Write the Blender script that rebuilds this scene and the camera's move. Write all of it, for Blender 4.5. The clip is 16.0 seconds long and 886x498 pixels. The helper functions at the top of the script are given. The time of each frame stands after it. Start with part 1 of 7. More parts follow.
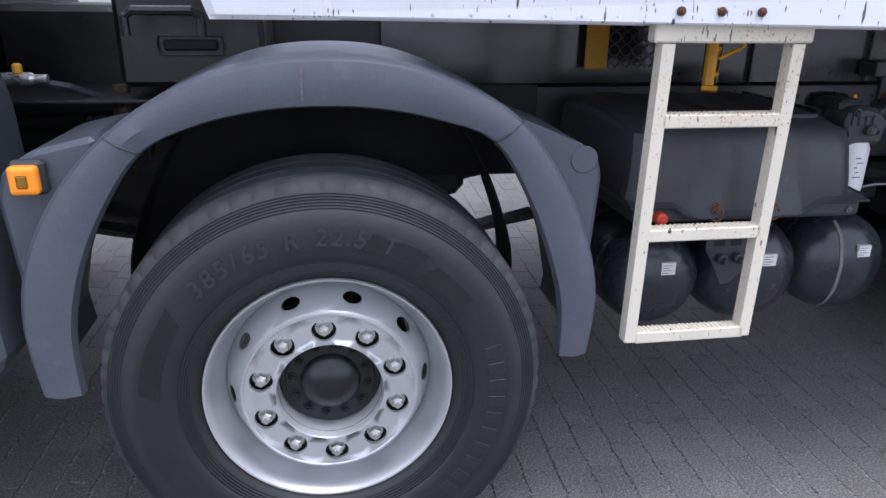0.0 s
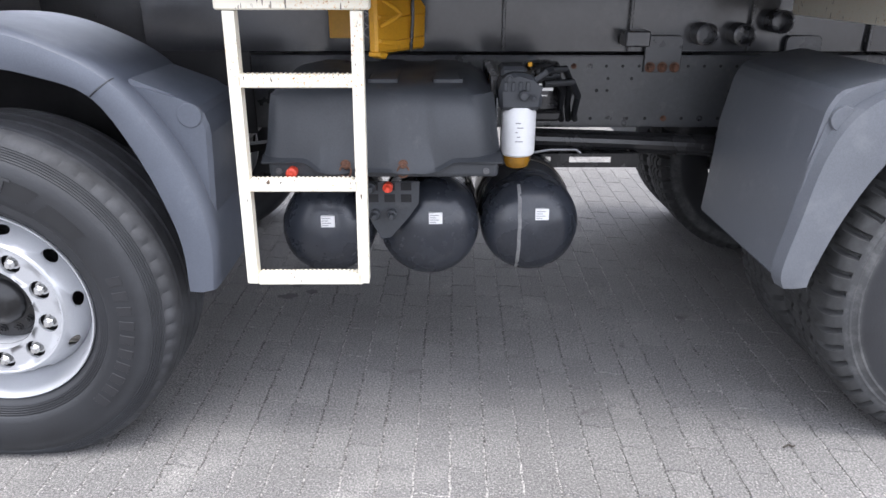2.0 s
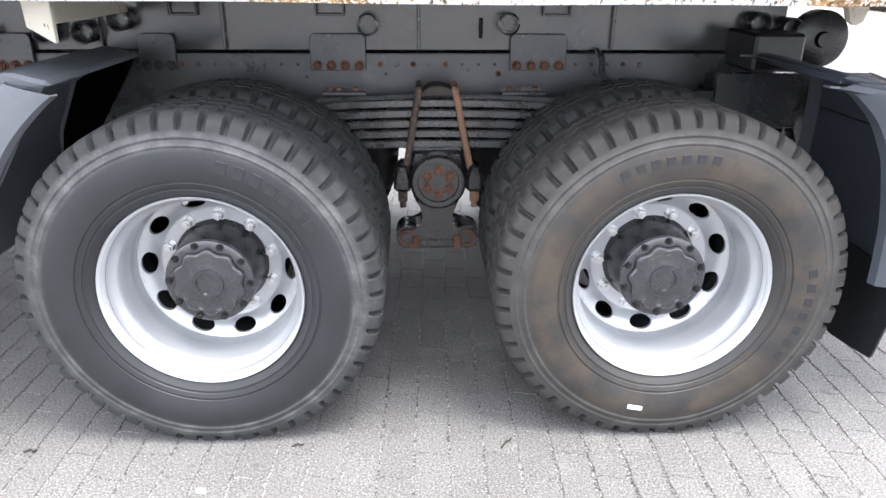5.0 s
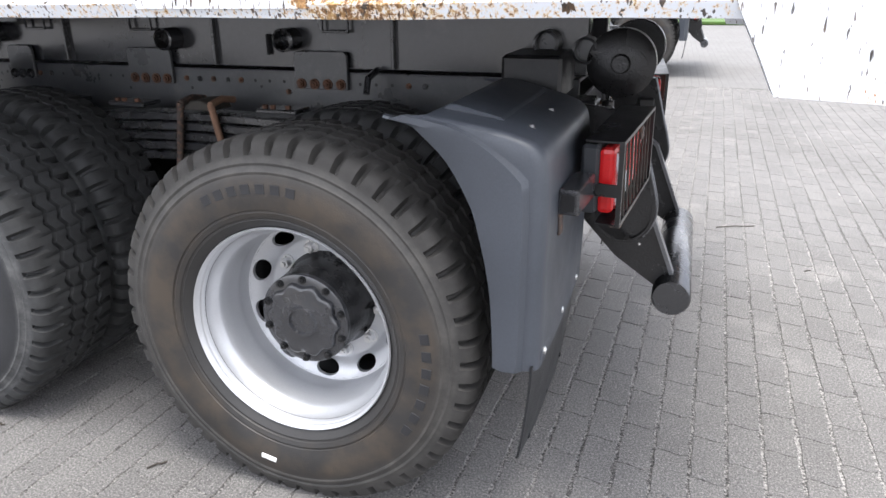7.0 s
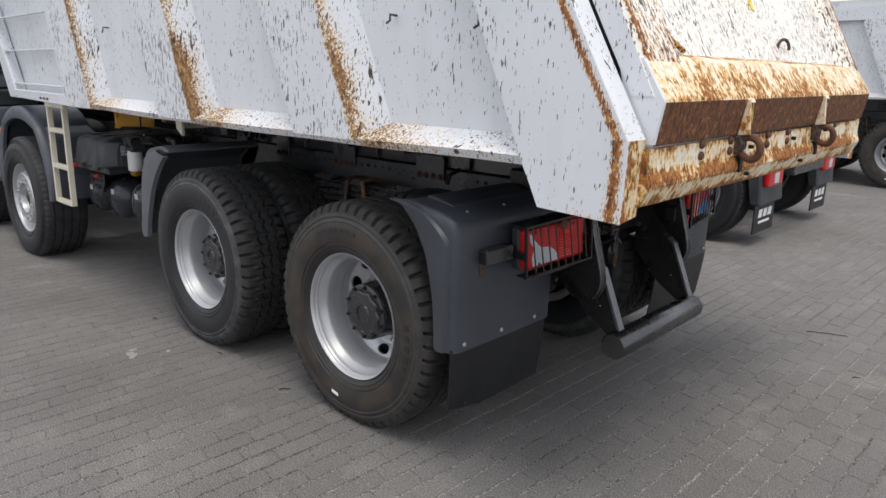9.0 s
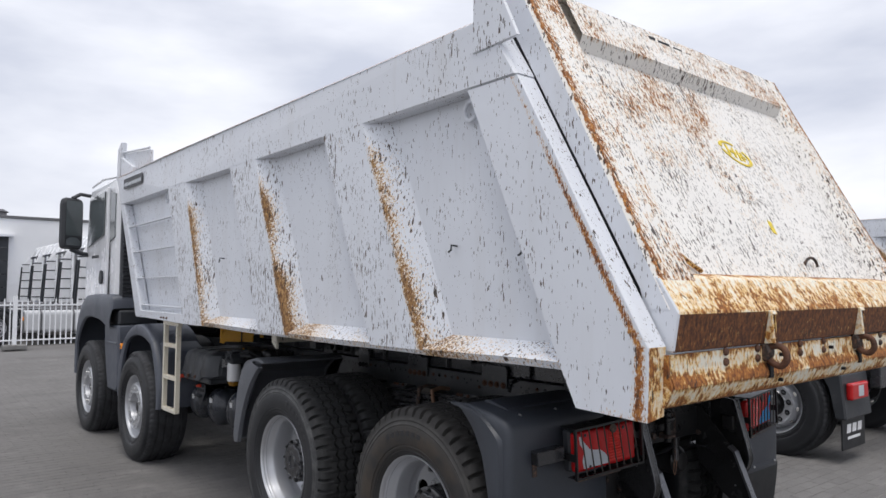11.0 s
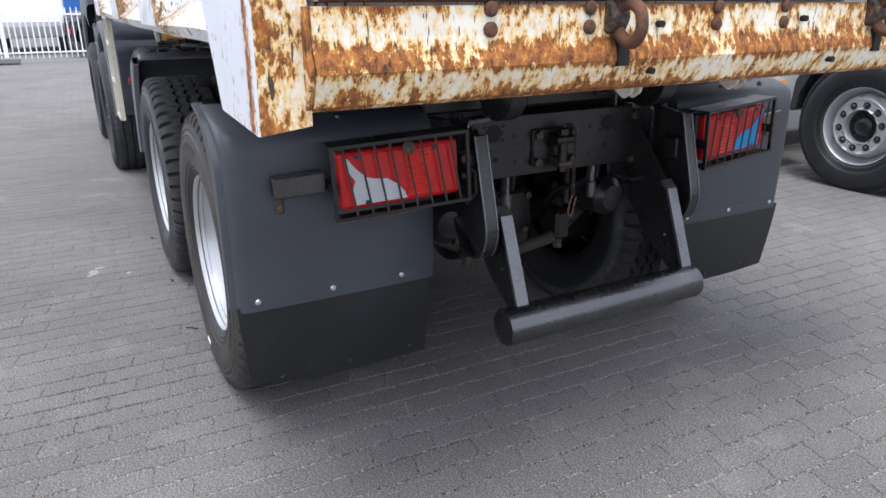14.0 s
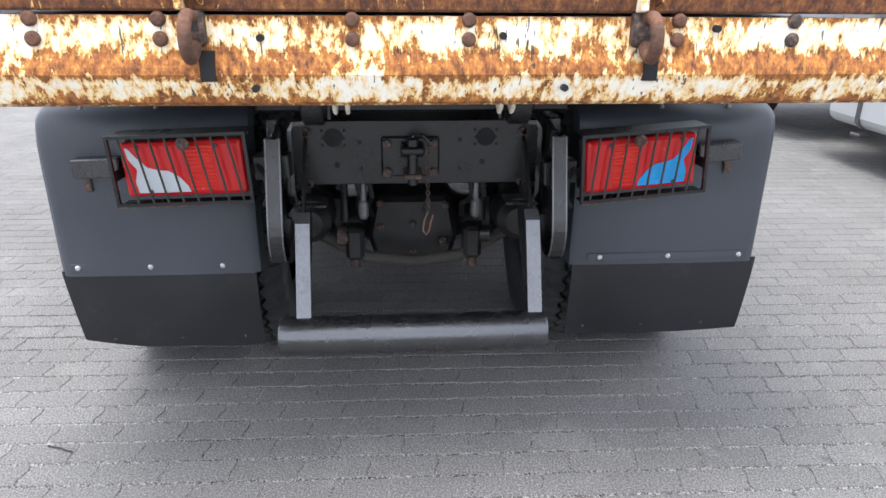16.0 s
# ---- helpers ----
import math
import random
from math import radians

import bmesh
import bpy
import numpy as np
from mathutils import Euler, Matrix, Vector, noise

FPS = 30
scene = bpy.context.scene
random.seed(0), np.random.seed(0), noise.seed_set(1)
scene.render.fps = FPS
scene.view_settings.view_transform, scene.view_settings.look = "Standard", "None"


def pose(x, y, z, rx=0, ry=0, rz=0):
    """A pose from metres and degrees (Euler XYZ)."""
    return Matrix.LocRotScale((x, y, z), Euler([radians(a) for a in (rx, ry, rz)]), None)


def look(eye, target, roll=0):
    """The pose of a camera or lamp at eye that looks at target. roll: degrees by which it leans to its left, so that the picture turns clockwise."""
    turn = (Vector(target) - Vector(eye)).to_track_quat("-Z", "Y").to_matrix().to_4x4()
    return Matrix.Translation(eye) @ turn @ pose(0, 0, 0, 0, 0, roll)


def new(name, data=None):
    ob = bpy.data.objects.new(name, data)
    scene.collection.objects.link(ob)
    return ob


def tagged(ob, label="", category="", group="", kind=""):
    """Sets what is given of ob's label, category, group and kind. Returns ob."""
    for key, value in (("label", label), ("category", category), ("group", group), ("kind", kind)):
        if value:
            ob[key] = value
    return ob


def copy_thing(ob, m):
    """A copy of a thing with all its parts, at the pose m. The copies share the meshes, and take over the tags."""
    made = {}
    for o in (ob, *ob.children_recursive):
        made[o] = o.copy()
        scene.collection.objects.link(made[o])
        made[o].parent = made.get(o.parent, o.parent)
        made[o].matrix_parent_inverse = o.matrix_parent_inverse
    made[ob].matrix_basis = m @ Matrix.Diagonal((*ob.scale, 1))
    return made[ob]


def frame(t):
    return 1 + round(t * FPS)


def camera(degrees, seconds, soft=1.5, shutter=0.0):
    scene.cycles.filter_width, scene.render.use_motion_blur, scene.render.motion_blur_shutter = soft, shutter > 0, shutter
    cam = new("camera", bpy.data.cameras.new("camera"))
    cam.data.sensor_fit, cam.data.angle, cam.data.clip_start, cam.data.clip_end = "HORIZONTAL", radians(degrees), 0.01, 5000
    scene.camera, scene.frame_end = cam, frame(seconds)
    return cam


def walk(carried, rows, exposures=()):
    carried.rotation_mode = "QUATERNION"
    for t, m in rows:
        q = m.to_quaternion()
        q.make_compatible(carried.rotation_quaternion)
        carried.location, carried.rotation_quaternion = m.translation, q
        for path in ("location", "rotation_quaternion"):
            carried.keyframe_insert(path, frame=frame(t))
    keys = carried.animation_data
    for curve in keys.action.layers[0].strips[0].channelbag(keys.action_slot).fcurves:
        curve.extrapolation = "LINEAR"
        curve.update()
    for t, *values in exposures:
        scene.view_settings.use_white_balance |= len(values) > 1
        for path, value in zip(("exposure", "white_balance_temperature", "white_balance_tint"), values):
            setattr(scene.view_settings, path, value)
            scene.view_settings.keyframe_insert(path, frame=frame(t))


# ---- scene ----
cam = camera(65.0, 16.0)
PATH = [
    (0, (0.028, -1.484, 1.409), (0.331, 0.368, 0.718), 0.8),
    (0.5, (0.28, -1.522, 1.399), (0.401, 0.321, 0.632), 0.9),
    (1, (0.569, -1.661, 1.387), (0.647, 0.192, 0.638), 0.3),
    (1.5, (0.93, -1.783, 1.419), (0.966, 0.069, 0.665), 0.4),
    (2, (1.285, -1.799, 1.406), (1.304, 0.056, 0.659), 0.1),
    (2.5, (1.66, -1.811, 1.417), (1.687, 0.045, 0.671), 0.1),
    (3, (2.074, -1.832, 1.419), (2.101, 0.025, 0.676), 0.1),
    (3.5, (2.417, -1.795, 1.422), (2.456, 0.057, 0.667), 0.2),
    (4, (2.772, -1.763, 1.429), (2.818, 0.088, 0.674), 0.4),
    (4.5, (3.2, -1.821, 1.411), (3.255, 0.032, 0.659), 0.2),
    (5, (3.62, -1.815, 1.421), (3.689, 0.034, 0.661), 0.3),
    (5.2, (3.776, -1.798, 1.431), (3.859, 0.051, 0.672), 0.5),
    (7.3, (5.566, -1.379, 1.387), (4.772, 0.322, 0.694), 0.2),
    (7.5, (5.713, -1.386, 1.417), (4.818, 0.264, 0.726), 0.7),
    (8, (6.101, -1.573, 1.536), (5.095, 0.065, 0.985), 0.6),
    (8.5, (6.445, -1.74, 1.592), (5.294, -0.183, 1.094), 0.8),
    (9, (6.765, -1.892, 1.624), (5.445, -0.473, 1.131), 1.0),
    (9.5, (7.008, -2.083, 1.627), (5.582, -0.762, 1.159), 1.0),
    (10, (7.128, -2.146, 1.629), (5.631, -0.837, 1.413), 0.5),
    (10.2, (7.126, -2.125, 1.633), (5.615, -0.816, 1.573), 0.2),
    (12.3, (7.108, -1.73, 1.626), (5.564, -0.47, 1.8), -0.1),
    (12.5, (7.076, -1.6, 1.617), (5.521, -0.352, 1.773), -0.2),
    (13, (7.048, -1.196, 1.53), (5.46, 0.018, 1.47), -0.5),
    (13.5, (7.039, -0.765, 1.45), (5.417, 0.343, 1.074), -0.3),
    (14, (7.007, -0.354, 1.417), (5.346, 0.537, 0.749), -0.3),
    (14.5, (7.082, 0.032, 1.443), (5.375, 0.727, 0.667), 0.1),
    (15, (7.138, 0.384, 1.462), (5.359, 0.831, 0.664), 0.2),
    (15.5, (7.177, 0.789, 1.469), (5.372, 1.093, 0.664), 0.2),
    (16, (7.28, 1.093, 1.485), (5.423, 1.241, 0.758), 0.5),
]
EXPOSURES = [(0, 1.5, 5950, 15), (0.5, 2.35, 5950, 14), (1.0, 2.42, 6050, 13), (1.5, 2.35, 6100, 12), (2.5, 2.45, 6350, 12), (3.5, 2.62, 6350, 12), (4.0, 2.84, 6300, 12), (5.0, 2.92, 6400, 10), (6.3, 2.35, 6450, 10), (7.5, 1.95, 6600, 10),
             (8.0, 1.05, 6700, 10), (9.0, 0.85, 6700, 9), (10.0, 0.85, 6600, 10), (12.5, 0.1, 6400, 11), (13.0, 0.16, 6420, 12), (13.5, 0.6, 6350, 12), (14.0, 1.47, 6230, 11), (14.5, 2.08, 6150, 12), (15.0, 2.12, 6120, 12), (15.5, 2.05, 6350, 11), (16, 2.15, 6250, 9)]
walk(cam, [(t, look(eye, aim, roll)) for t, eye, aim, roll in PATH], EXPOSURES)

# ---- light ----
world = bpy.data.worlds.new("overcast_sky")
scene.world = world
world.use_nodes = True
wn, wl = world.node_tree.nodes, world.node_tree.links
wn.clear()
w_out = wn.new("ShaderNodeOutputWorld")
w_bg = wn.new("ShaderNodeBackground")
w_sky = wn.new("ShaderNodeTexSky")
w_sky.sky_type = "NISHITA"
w_sky.sun_disc = False
w_sky.sun_elevation, w_sky.sun_rotation = radians(75), radians(120)
w_sky.air_density, w_sky.dust_density, w_sky.ozone_density = 1.0, 6.0, 1.0
# a closed cloud deck: the blue of the clear sky is mixed away and broken by grey cloud forms
w_co = wn.new("ShaderNodeTexCoord")
w_map = wn.new("ShaderNodeMapping")
w_map.inputs["Scale"].default_value = (1.0, 1.0, 3.2)
w_noise = wn.new("ShaderNodeTexNoise")
w_noise.inputs["Scale"].default_value = 2.2
w_noise.inputs["Detail"].default_value = 6.0
w_noise.inputs["Roughness"].default_value = 0.5
w_ramp = wn.new("ShaderNodeValToRGB")
w_ramp.color_ramp.elements[0].position, w_ramp.color_ramp.elements[1].position = 0.36, 0.66
w_ramp.color_ramp.elements[0].color = (4.6, 4.85, 5.6, 1)
w_ramp.color_ramp.elements[1].color = (7.6, 7.7, 8.1, 1)
w_mix = wn.new("ShaderNodeMix")
w_mix.data_type = "RGBA"
w_mix.inputs["Factor"].default_value = 0.9
wl.new(w_co.outputs["Generated"], w_map.inputs["Vector"])
wl.new(w_map.outputs["Vector"], w_noise.inputs["Vector"])
wl.new(w_noise.outputs["Fac"], w_ramp.inputs["Fac"])
wl.new(w_sky.outputs["Color"], w_mix.inputs["A"])
wl.new(w_ramp.outputs["Color"], w_mix.inputs["B"])
wl.new(w_mix.outputs["Result"], w_bg.inputs["Color"])
w_bg.inputs["Strength"].default_value = 0.1
wl.new(w_bg.outputs["Background"], w_out.inputs["Surface"])

sun_data = bpy.data.lights.new("sun", "SUN")
sun_data.energy, sun_data.angle, sun_data.color = 1.15, radians(25), (1.0, 0.965, 0.915)
sun = new("sun", sun_data)
sun.matrix_world = look((5.0, -1.6, 12), (2.4, 0, 0.5))


# ---- materials ----
def nodes_of(name):
    m = bpy.data.materials.new(name)
    m.use_nodes = True
    nt = m.node_tree
    return m, nt, nt.nodes["Principled BSDF"]


def coords(nt, scale=(1, 1, 1)):
    co = nt.nodes.new("ShaderNodeTexCoord")
    mp = nt.nodes.new("ShaderNodeMapping")
    mp.inputs["Scale"].default_value = scale
    nt.links.new(co.outputs["Object"], mp.inputs["Vector"])
    return mp.outputs["Vector"]


def noise_of(nt, vec, scale, detail=4.0, rough=0.6):
    n = nt.nodes.new("ShaderNodeTexNoise")
    n.inputs["Scale"].default_value, n.inputs["Detail"].default_value, n.inputs["Roughness"].default_value = scale, detail, rough
    nt.links.new(vec, n.inputs["Vector"])
    return n.outputs["Fac"]


def ramp_of(nt, fac, stops):
    r = nt.nodes.new("ShaderNodeValToRGB")
    el = r.color_ramp.elements
    while len(el) < len(stops):
        el.new(0.5)
    for e, (p, c) in zip(el, stops):
        e.position = p
        e.color = (c, c, c, 1) if isinstance(c, (int, float)) else (*c, 1)
    nt.links.new(fac, r.inputs["Fac"])
    return r.outputs["Color"]


def mix_of(nt, fac, a, b, mode="MIX"):
    m = nt.nodes.new("ShaderNodeMix")
    m.data_type, m.blend_type = "RGBA", mode
    for key, v in (("Factor", fac), ("A", a), ("B", b)):
        sock = [s for s in m.inputs if s.name == key and (s.type == "VALUE" if key == "Factor" else s.type == "RGBA")][0]
        if isinstance(v, (int, float)):
            sock.default_value = v if key == "Factor" else (v, v, v, 1)
        elif isinstance(v, tuple):
            sock.default_value = (*v, 1)
        else:
            nt.links.new(v, sock)
    return [s for s in m.outputs if s.type == "RGBA"][0]


def bump_of(nt, bsdf, height, strength, distance=0.01):
    b = nt.nodes.new("ShaderNodeBump")
    b.inputs["Strength"].default_value, b.inputs["Distance"].default_value = strength, distance
    nt.links.new(height, b.inputs["Height"])
    nt.links.new(b.outputs["Normal"], bsdf.inputs["Normal"])


def surface(name, colour, rough=0.5, metal=0.0, vary=0.25, scale=6.0, grain=120.0, bump=0.15, dirt=None, dirt_at=(0.52, 0.7), spec=0.5):
    """A surface with broad stains, fine grain and relief."""
    m, nt, b = nodes_of(name)
    v = coords(nt)
    big = noise_of(nt, v, scale, 5.0)
    fine = noise_of(nt, v, grain, 3.0)
    lo = tuple(c * (1 - vary) for c in colour)
    hi = tuple(min(1.0, c * (1 + vary)) for c in colour)
    col = ramp_of(nt, big, [(0.3, lo), (0.7, hi)])
    col = mix_of(nt, 0.35, col, ramp_of(nt, fine, [(0.35, lo), (0.65, hi)]))
    if dirt:
        spots = noise_of(nt, v, scale * 2.3, 8.0, 0.7)
        col = mix_of(nt, ramp_of(nt, spots, [(dirt_at[0], 0.0), (dirt_at[1], 1.0)]), col, dirt)
    nt.links.new(col, b.inputs["Base Color"])
    r = ramp_of(nt, big, [(0.3, max(0.02, rough - 0.1)), (0.7, min(1.0, rough + 0.12))])
    nt.links.new(r, b.inputs["Roughness"])
    b.inputs["Metallic"].default_value = metal
    b.inputs["Specular IOR Level"].default_value = spec
    bump_of(nt, b, fine, bump, 0.004)
    return m


def math_of(nt, op, a, b=None, c=None):
    n = nt.nodes.new("ShaderNodeMath")
    n.operation = op
    for i, v in enumerate((a, b, c)):
        if v is None:
            continue
        if isinstance(v, (int, float)):
            n.inputs[i].default_value = v
        else:
            nt.links.new(v, n.inputs[i])
    return n.outputs[0]


RUST_TONES = [(0.30, (0.055, 0.022, 0.012)), (0.42, (0.17, 0.060, 0.020)), (0.55, (0.36, 0.135, 0.033)), (0.68, (0.62, 0.32, 0.08))]
RIB_TONES = [(0.30, (0.06, 0.032, 0.020)), (0.44, (0.16, 0.080, 0.036)), (0.57, (0.34, 0.19, 0.075)), (0.70, (0.56, 0.38, 0.17))]
DARK_TONES = [(0.30, (0.04, 0.017, 0.011)), (0.46, (0.12, 0.045, 0.019)), (0.60, (0.25, 0.10, 0.034)), (0.74, (0.48, 0.24, 0.075))]


def splattered_paint(name, base, rust=0.0, specks=0.5, yellow=0.0, stretch=(1.0, 1.0, 0.35), fine=110.0, broad=0.30, patch_scale=2.2, tones=RUST_TONES, runs_by=0.22, bloom=0.42):
    """White lorry paint with streaked chips and rust. rust says how much has gone overall; the mesh's own "wear" adds to it along edges."""
    m, nt, b = nodes_of(name)
    v = coords(nt)
    vs = coords(nt, stretch)
    wear = nt.nodes.new("ShaderNodeAttribute")
    wear.attribute_name = "wear"
    big = noise_of(nt, v, 1.6, 4.0)
    col = ramp_of(nt, big, [(0.3, tuple(c * 0.92 for c in base)), (0.7, base)])
    # dull runs of dirt down the plate
    runs = noise_of(nt, coords(nt, (9.0, 9.0, 0.6)), 1.0, 4.0)
    col = mix_of(nt, ramp_of(nt, runs, [(0.5, 0.0), (0.85, runs_by)]), col, (0.45, 0.42, 0.38))
    # rust: patches broken up by a finer, streaked noise
    patch = noise_of(nt, v, patch_scale, 5.0, 0.65)
    bits = noise_of(nt, vs, fine, 6.0, 0.72)
    s = math_of(nt, "MULTIPLY_ADD", patch, broad, math_of(nt, "MULTIPLY_ADD", bits, 0.85, 0.175 - 0.5 * broad))
    amount = math_of(nt, "MULTIPLY_ADD", wear.outputs["Fac"], 0.36, -0.87 + 0.36 * rust)
    d = math_of(nt, "ADD", math_of(nt, "ADD", s, amount), 0.5)
    mask = ramp_of(nt, d, [(0.485, 0.0), (0.525, 1.0)])
    tone = noise_of(nt, coords(nt, (1.0, 1.0, 0.6)), 60.0, 6.0, 0.75)
    rusty = ramp_of(nt, tone, tones)
    if yellow:
        # golden bloom round the rust
        halo = ramp_of(nt, d, [(bloom, 0.0), (0.49, yellow)])
        gold = ramp_of(nt, tone, [(0.35, (0.66, 0.32, 0.045)), (0.62, (0.82, 0.58, 0.20))])
        col = mix_of(nt, halo, col, gold)
    col = mix_of(nt, mask, col, rusty)
    # small dark chips, longer than wide, at three sizes, gathered in showers
    where = noise_of(nt, v, 3.1, 4.0)
    chip_tone = ramp_of(nt, tone, [(0.42, (0.032, 0.026, 0.022)), (0.68, (0.14, 0.08, 0.04))])
    tilt = nt.nodes.new("ShaderNodeTexCoord")
    for sc, th, amt in ((44.0, 0.022, 1.0), (80.0, -0.004, 0.95), (140.0, -0.018, 0.9)):
        mp = nt.nodes.new("ShaderNodeMapping")
        mp.inputs["Rotation"].default_value = (0, radians(9), 0)
        mp.inputs["Scale"].default_value = (stretch[0], 1.0, 0.20)
        mp.inputs["Location"].default_value = (sc, 0.3 * sc, 0.0)
        nt.links.new(tilt.outputs["Object"], mp.inputs["Vector"])
        chips = noise_of(nt, mp.outputs["Vector"], sc, 2.2, 0.5)
        c2 = math_of(nt, "MULTIPLY_ADD", where, 0.25, chips)
        t1 = 0.895 - 0.075 * specks + th
        cm = ramp_of(nt, c2, [(t1, 0.0), (t1 + 0.011, amt)])
        col = mix_of(nt, cm, col, chip_tone)
    nt.links.new(col, b.inputs["Base Color"])
    nt.links.new(ramp_of(nt, mask, [(0.0, 0.42), (1.0, 0.9)]), b.inputs["Roughness"])
    bump_of(nt, b, math_of(nt, "ADD", bits, mask), 0.25, 0.003)
    return m


M_PAINT = splattered_paint("white_body_paint", (0.735, 0.760, 0.805), 0.0, 1.0, 0.35, fine=170.0)
M_PAINT_CHIP = splattered_paint("chipped_body_paint", (0.735, 0.760, 0.805), 0.10, 1.55, 0.6, (1.0, 1.0, 0.75), 95.0, tones=RIB_TONES)
M_GATE = splattered_paint("tailgate_paint", (0.86, 0.835, 0.79), 0.44, 1.65, 0.40, (0.6, 1.0, 0.30), 95.0, 0.52, 2.6, runs_by=0.12)
M_LIP = splattered_paint("tailgate_lip_paint", (0.86, 0.82, 0.70), 0.50, 0.9, 0.95, (0.7, 1.0, 0.50), 62.0, 0.62, 9.0, bloom=0.36)
M_DEEP_RUST = splattered_paint("deep_rust", (0.55, 0.37, 0.19), 0.90, 0.6, 0.95, (1.0, 1.0, 0.22), 110.0, 0.40, 5.0, [(0.32, (0.034, 0.015, 0.010)), (0.47, (0.105, 0.040, 0.019)), (0.60, (0.22, 0.085, 0.027)), (0.74, (0.46, 0.23, 0.075))], bloom=0.36)
def tyre_rubber(name, wall, tread, dust, brown=None, edge=0.498, scuff=0.5):
    """Rubber by its distance from the axle: a dark wall, a scuffed shoulder band and a dusty tread."""
    m, nt, b = nodes_of(name)
    v = coords(nt)
    sep = nt.nodes.new("ShaderNodeSeparateXYZ")
    nt.links.new(v, sep.inputs[0])
    r = math_of(nt, "SQRT", math_of(nt, "ADD", math_of(nt, "POWER", math_of(nt, "ABSOLUTE", sep.outputs["X"]), 2.0), math_of(nt, "POWER", math_of(nt, "ABSOLUTE", sep.outputs["Z"]), 2.0)))
    big, fine = noise_of(nt, v, 5.0, 5.0), noise_of(nt, v, 170.0, 3.0)
    col = ramp_of(nt, big, [(0.3, tuple(c * 0.75 for c in wall)), (0.7, tuple(c * 1.3 for c in wall))])
    if brown:
        ring = math_of(nt, "MULTIPLY", ramp_of(nt, r, [(0.325, 0.0), (0.36, 1.0), (0.42, 1.0), (0.46, 0.0)]), ramp_of(nt, noise_of(nt, v, 7.0, 6.0, 0.65), [(0.40, 0.0), (0.62, 1.0)]))
        col = mix_of(nt, ring, col, brown)
    # scuffed band below the tread: broken, lighter arcs
    streak = ramp_of(nt, noise_of(nt, v, 14.0, 7.0, 0.72), [(0.44, 0.0), (0.66, 1.0)])
    band = math_of(nt, "MULTIPLY", ramp_of(nt, r, [(0.436, 0.0), (0.450, 1.0), (0.482, 1.0), (0.505, 0.2)]), math_of(nt, "MULTIPLY_ADD", streak, scuff, 0.22))
    col = mix_of(nt, band, col, dust)
    worn_tread = ramp_of(nt, noise_of(nt, v, 11.0, 6.0, 0.7), [(0.35, tuple(c * 0.7 for c in tread)), (0.7, tuple(c * 1.6 for c in tread))])
    col = mix_of(nt, ramp_of(nt, r, [(edge - 0.012, 0.0), (edge + 0.004, 1.0)]), col, worn_tread)
    nt.links.new(col, b.inputs["Base Color"])
    nt.links.new(ramp_of(nt, r, [(0.44, 0.52), (0.50, 0.80)]), b.inputs["Roughness"])
    bump_of(nt, b, math_of(nt, "ADD", fine, math_of(nt, "MULTIPLY", streak, 0.4)), 0.22, 0.003)
    return m


M_RIM = surface("silver_wheel_paint", (0.51, 0.52, 0.54), 0.36, 0.55, 0.06, 3.0, 200.0, 0.04, (0.40, 0.39, 0.375), (0.66, 0.85))
M_NUT = surface("zinc_nut", (0.6, 0.6, 0.6), 0.3, 0.85, 0.15, 20.0, 200.0, 0.1)
M_BLACK = surface("black_chassis_paint", (0.027, 0.028, 0.032), 0.24, 0, 0.3, 4.0, 90.0, 0.06, (0.058, 0.056, 0.053), (0.54, 0.80), spec=0.9)
# Chassis black again, darker: the shade under the frame is in its colour.
M_PIT = surface("deep_shade_black", (0.0105, 0.0105, 0.0115), 0.36, 0, 0.4, 8.0, 90.0, 0.12, (0.026, 0.023, 0.020), (0.55, 0.80))
M_CAST = surface("oily_black_casting", (0.014, 0.014, 0.015), 0.26, 0, 0.4, 12.0, 70.0, 0.30, (0.085, 0.078, 0.070), (0.62, 0.80), spec=0.8)
M_RAIL = surface("dusty_black_frame_paint", (0.036, 0.038, 0.042), 0.32, 0, 0.3, 5.0, 90.0, 0.06, (0.080, 0.080, 0.080), (0.54, 0.76), spec=0.8)
M_SUBFRAME = surface("smooth_black_enamel", (0.031, 0.032, 0.036), 0.20, 0, 0.12, 1.6, 60.0, 0.015, (0.052, 0.051, 0.050), (0.55, 0.85), spec=1.0)
M_SPRING = surface("greased_spring_steel", (0.027, 0.027, 0.029), 0.24, 0, 0.35, 9.0, 90.0, 0.08, (0.085, 0.078, 0.070), (0.55, 0.80), spec=1.0)
M_BLACK_GLOSS = surface("fresh_black_paint", (0.017, 0.017, 0.018), 0.22, 0, 0.3, 6.0, 140.0, 0.3)
M_PLASTIC = surface("grey_fender_plastic", (0.074, 0.083, 0.104), 0.44, 0, 0.16, 3.0, 220.0, 0.12, (0.12, 0.13, 0.15), (0.6, 0.85))
# Paler tone of the fender plastic; the rear guards take a darker one.
M_PLASTIC_PALE = surface("pale_fender_plastic", (0.105, 0.112, 0.126), 0.42, 0, 0.2, 3.0, 220.0, 0.12, (0.15, 0.155, 0.165), (0.55, 0.8))
M_GUARD = surface("dark_guard_plastic", (0.044, 0.050, 0.062), 0.42, 0, 0.16, 3.0, 220.0, 0.12, (0.06, 0.066, 0.078), (0.64, 0.88))
M_PLASTIC_DARK = surface("dark_plastic", (0.03, 0.033, 0.038), 0.5, 0, 0.25, 4.0, 200.0, 0.15, (0.07, 0.07, 0.072), (0.58, 0.8))
M_FLAP = surface("mudflap_rubber", (0.009, 0.010, 0.0122), 0.46, 0, 0.3, 3.0, 180.0, 0.2, (0.030, 0.030, 0.033), (0.58, 0.82))
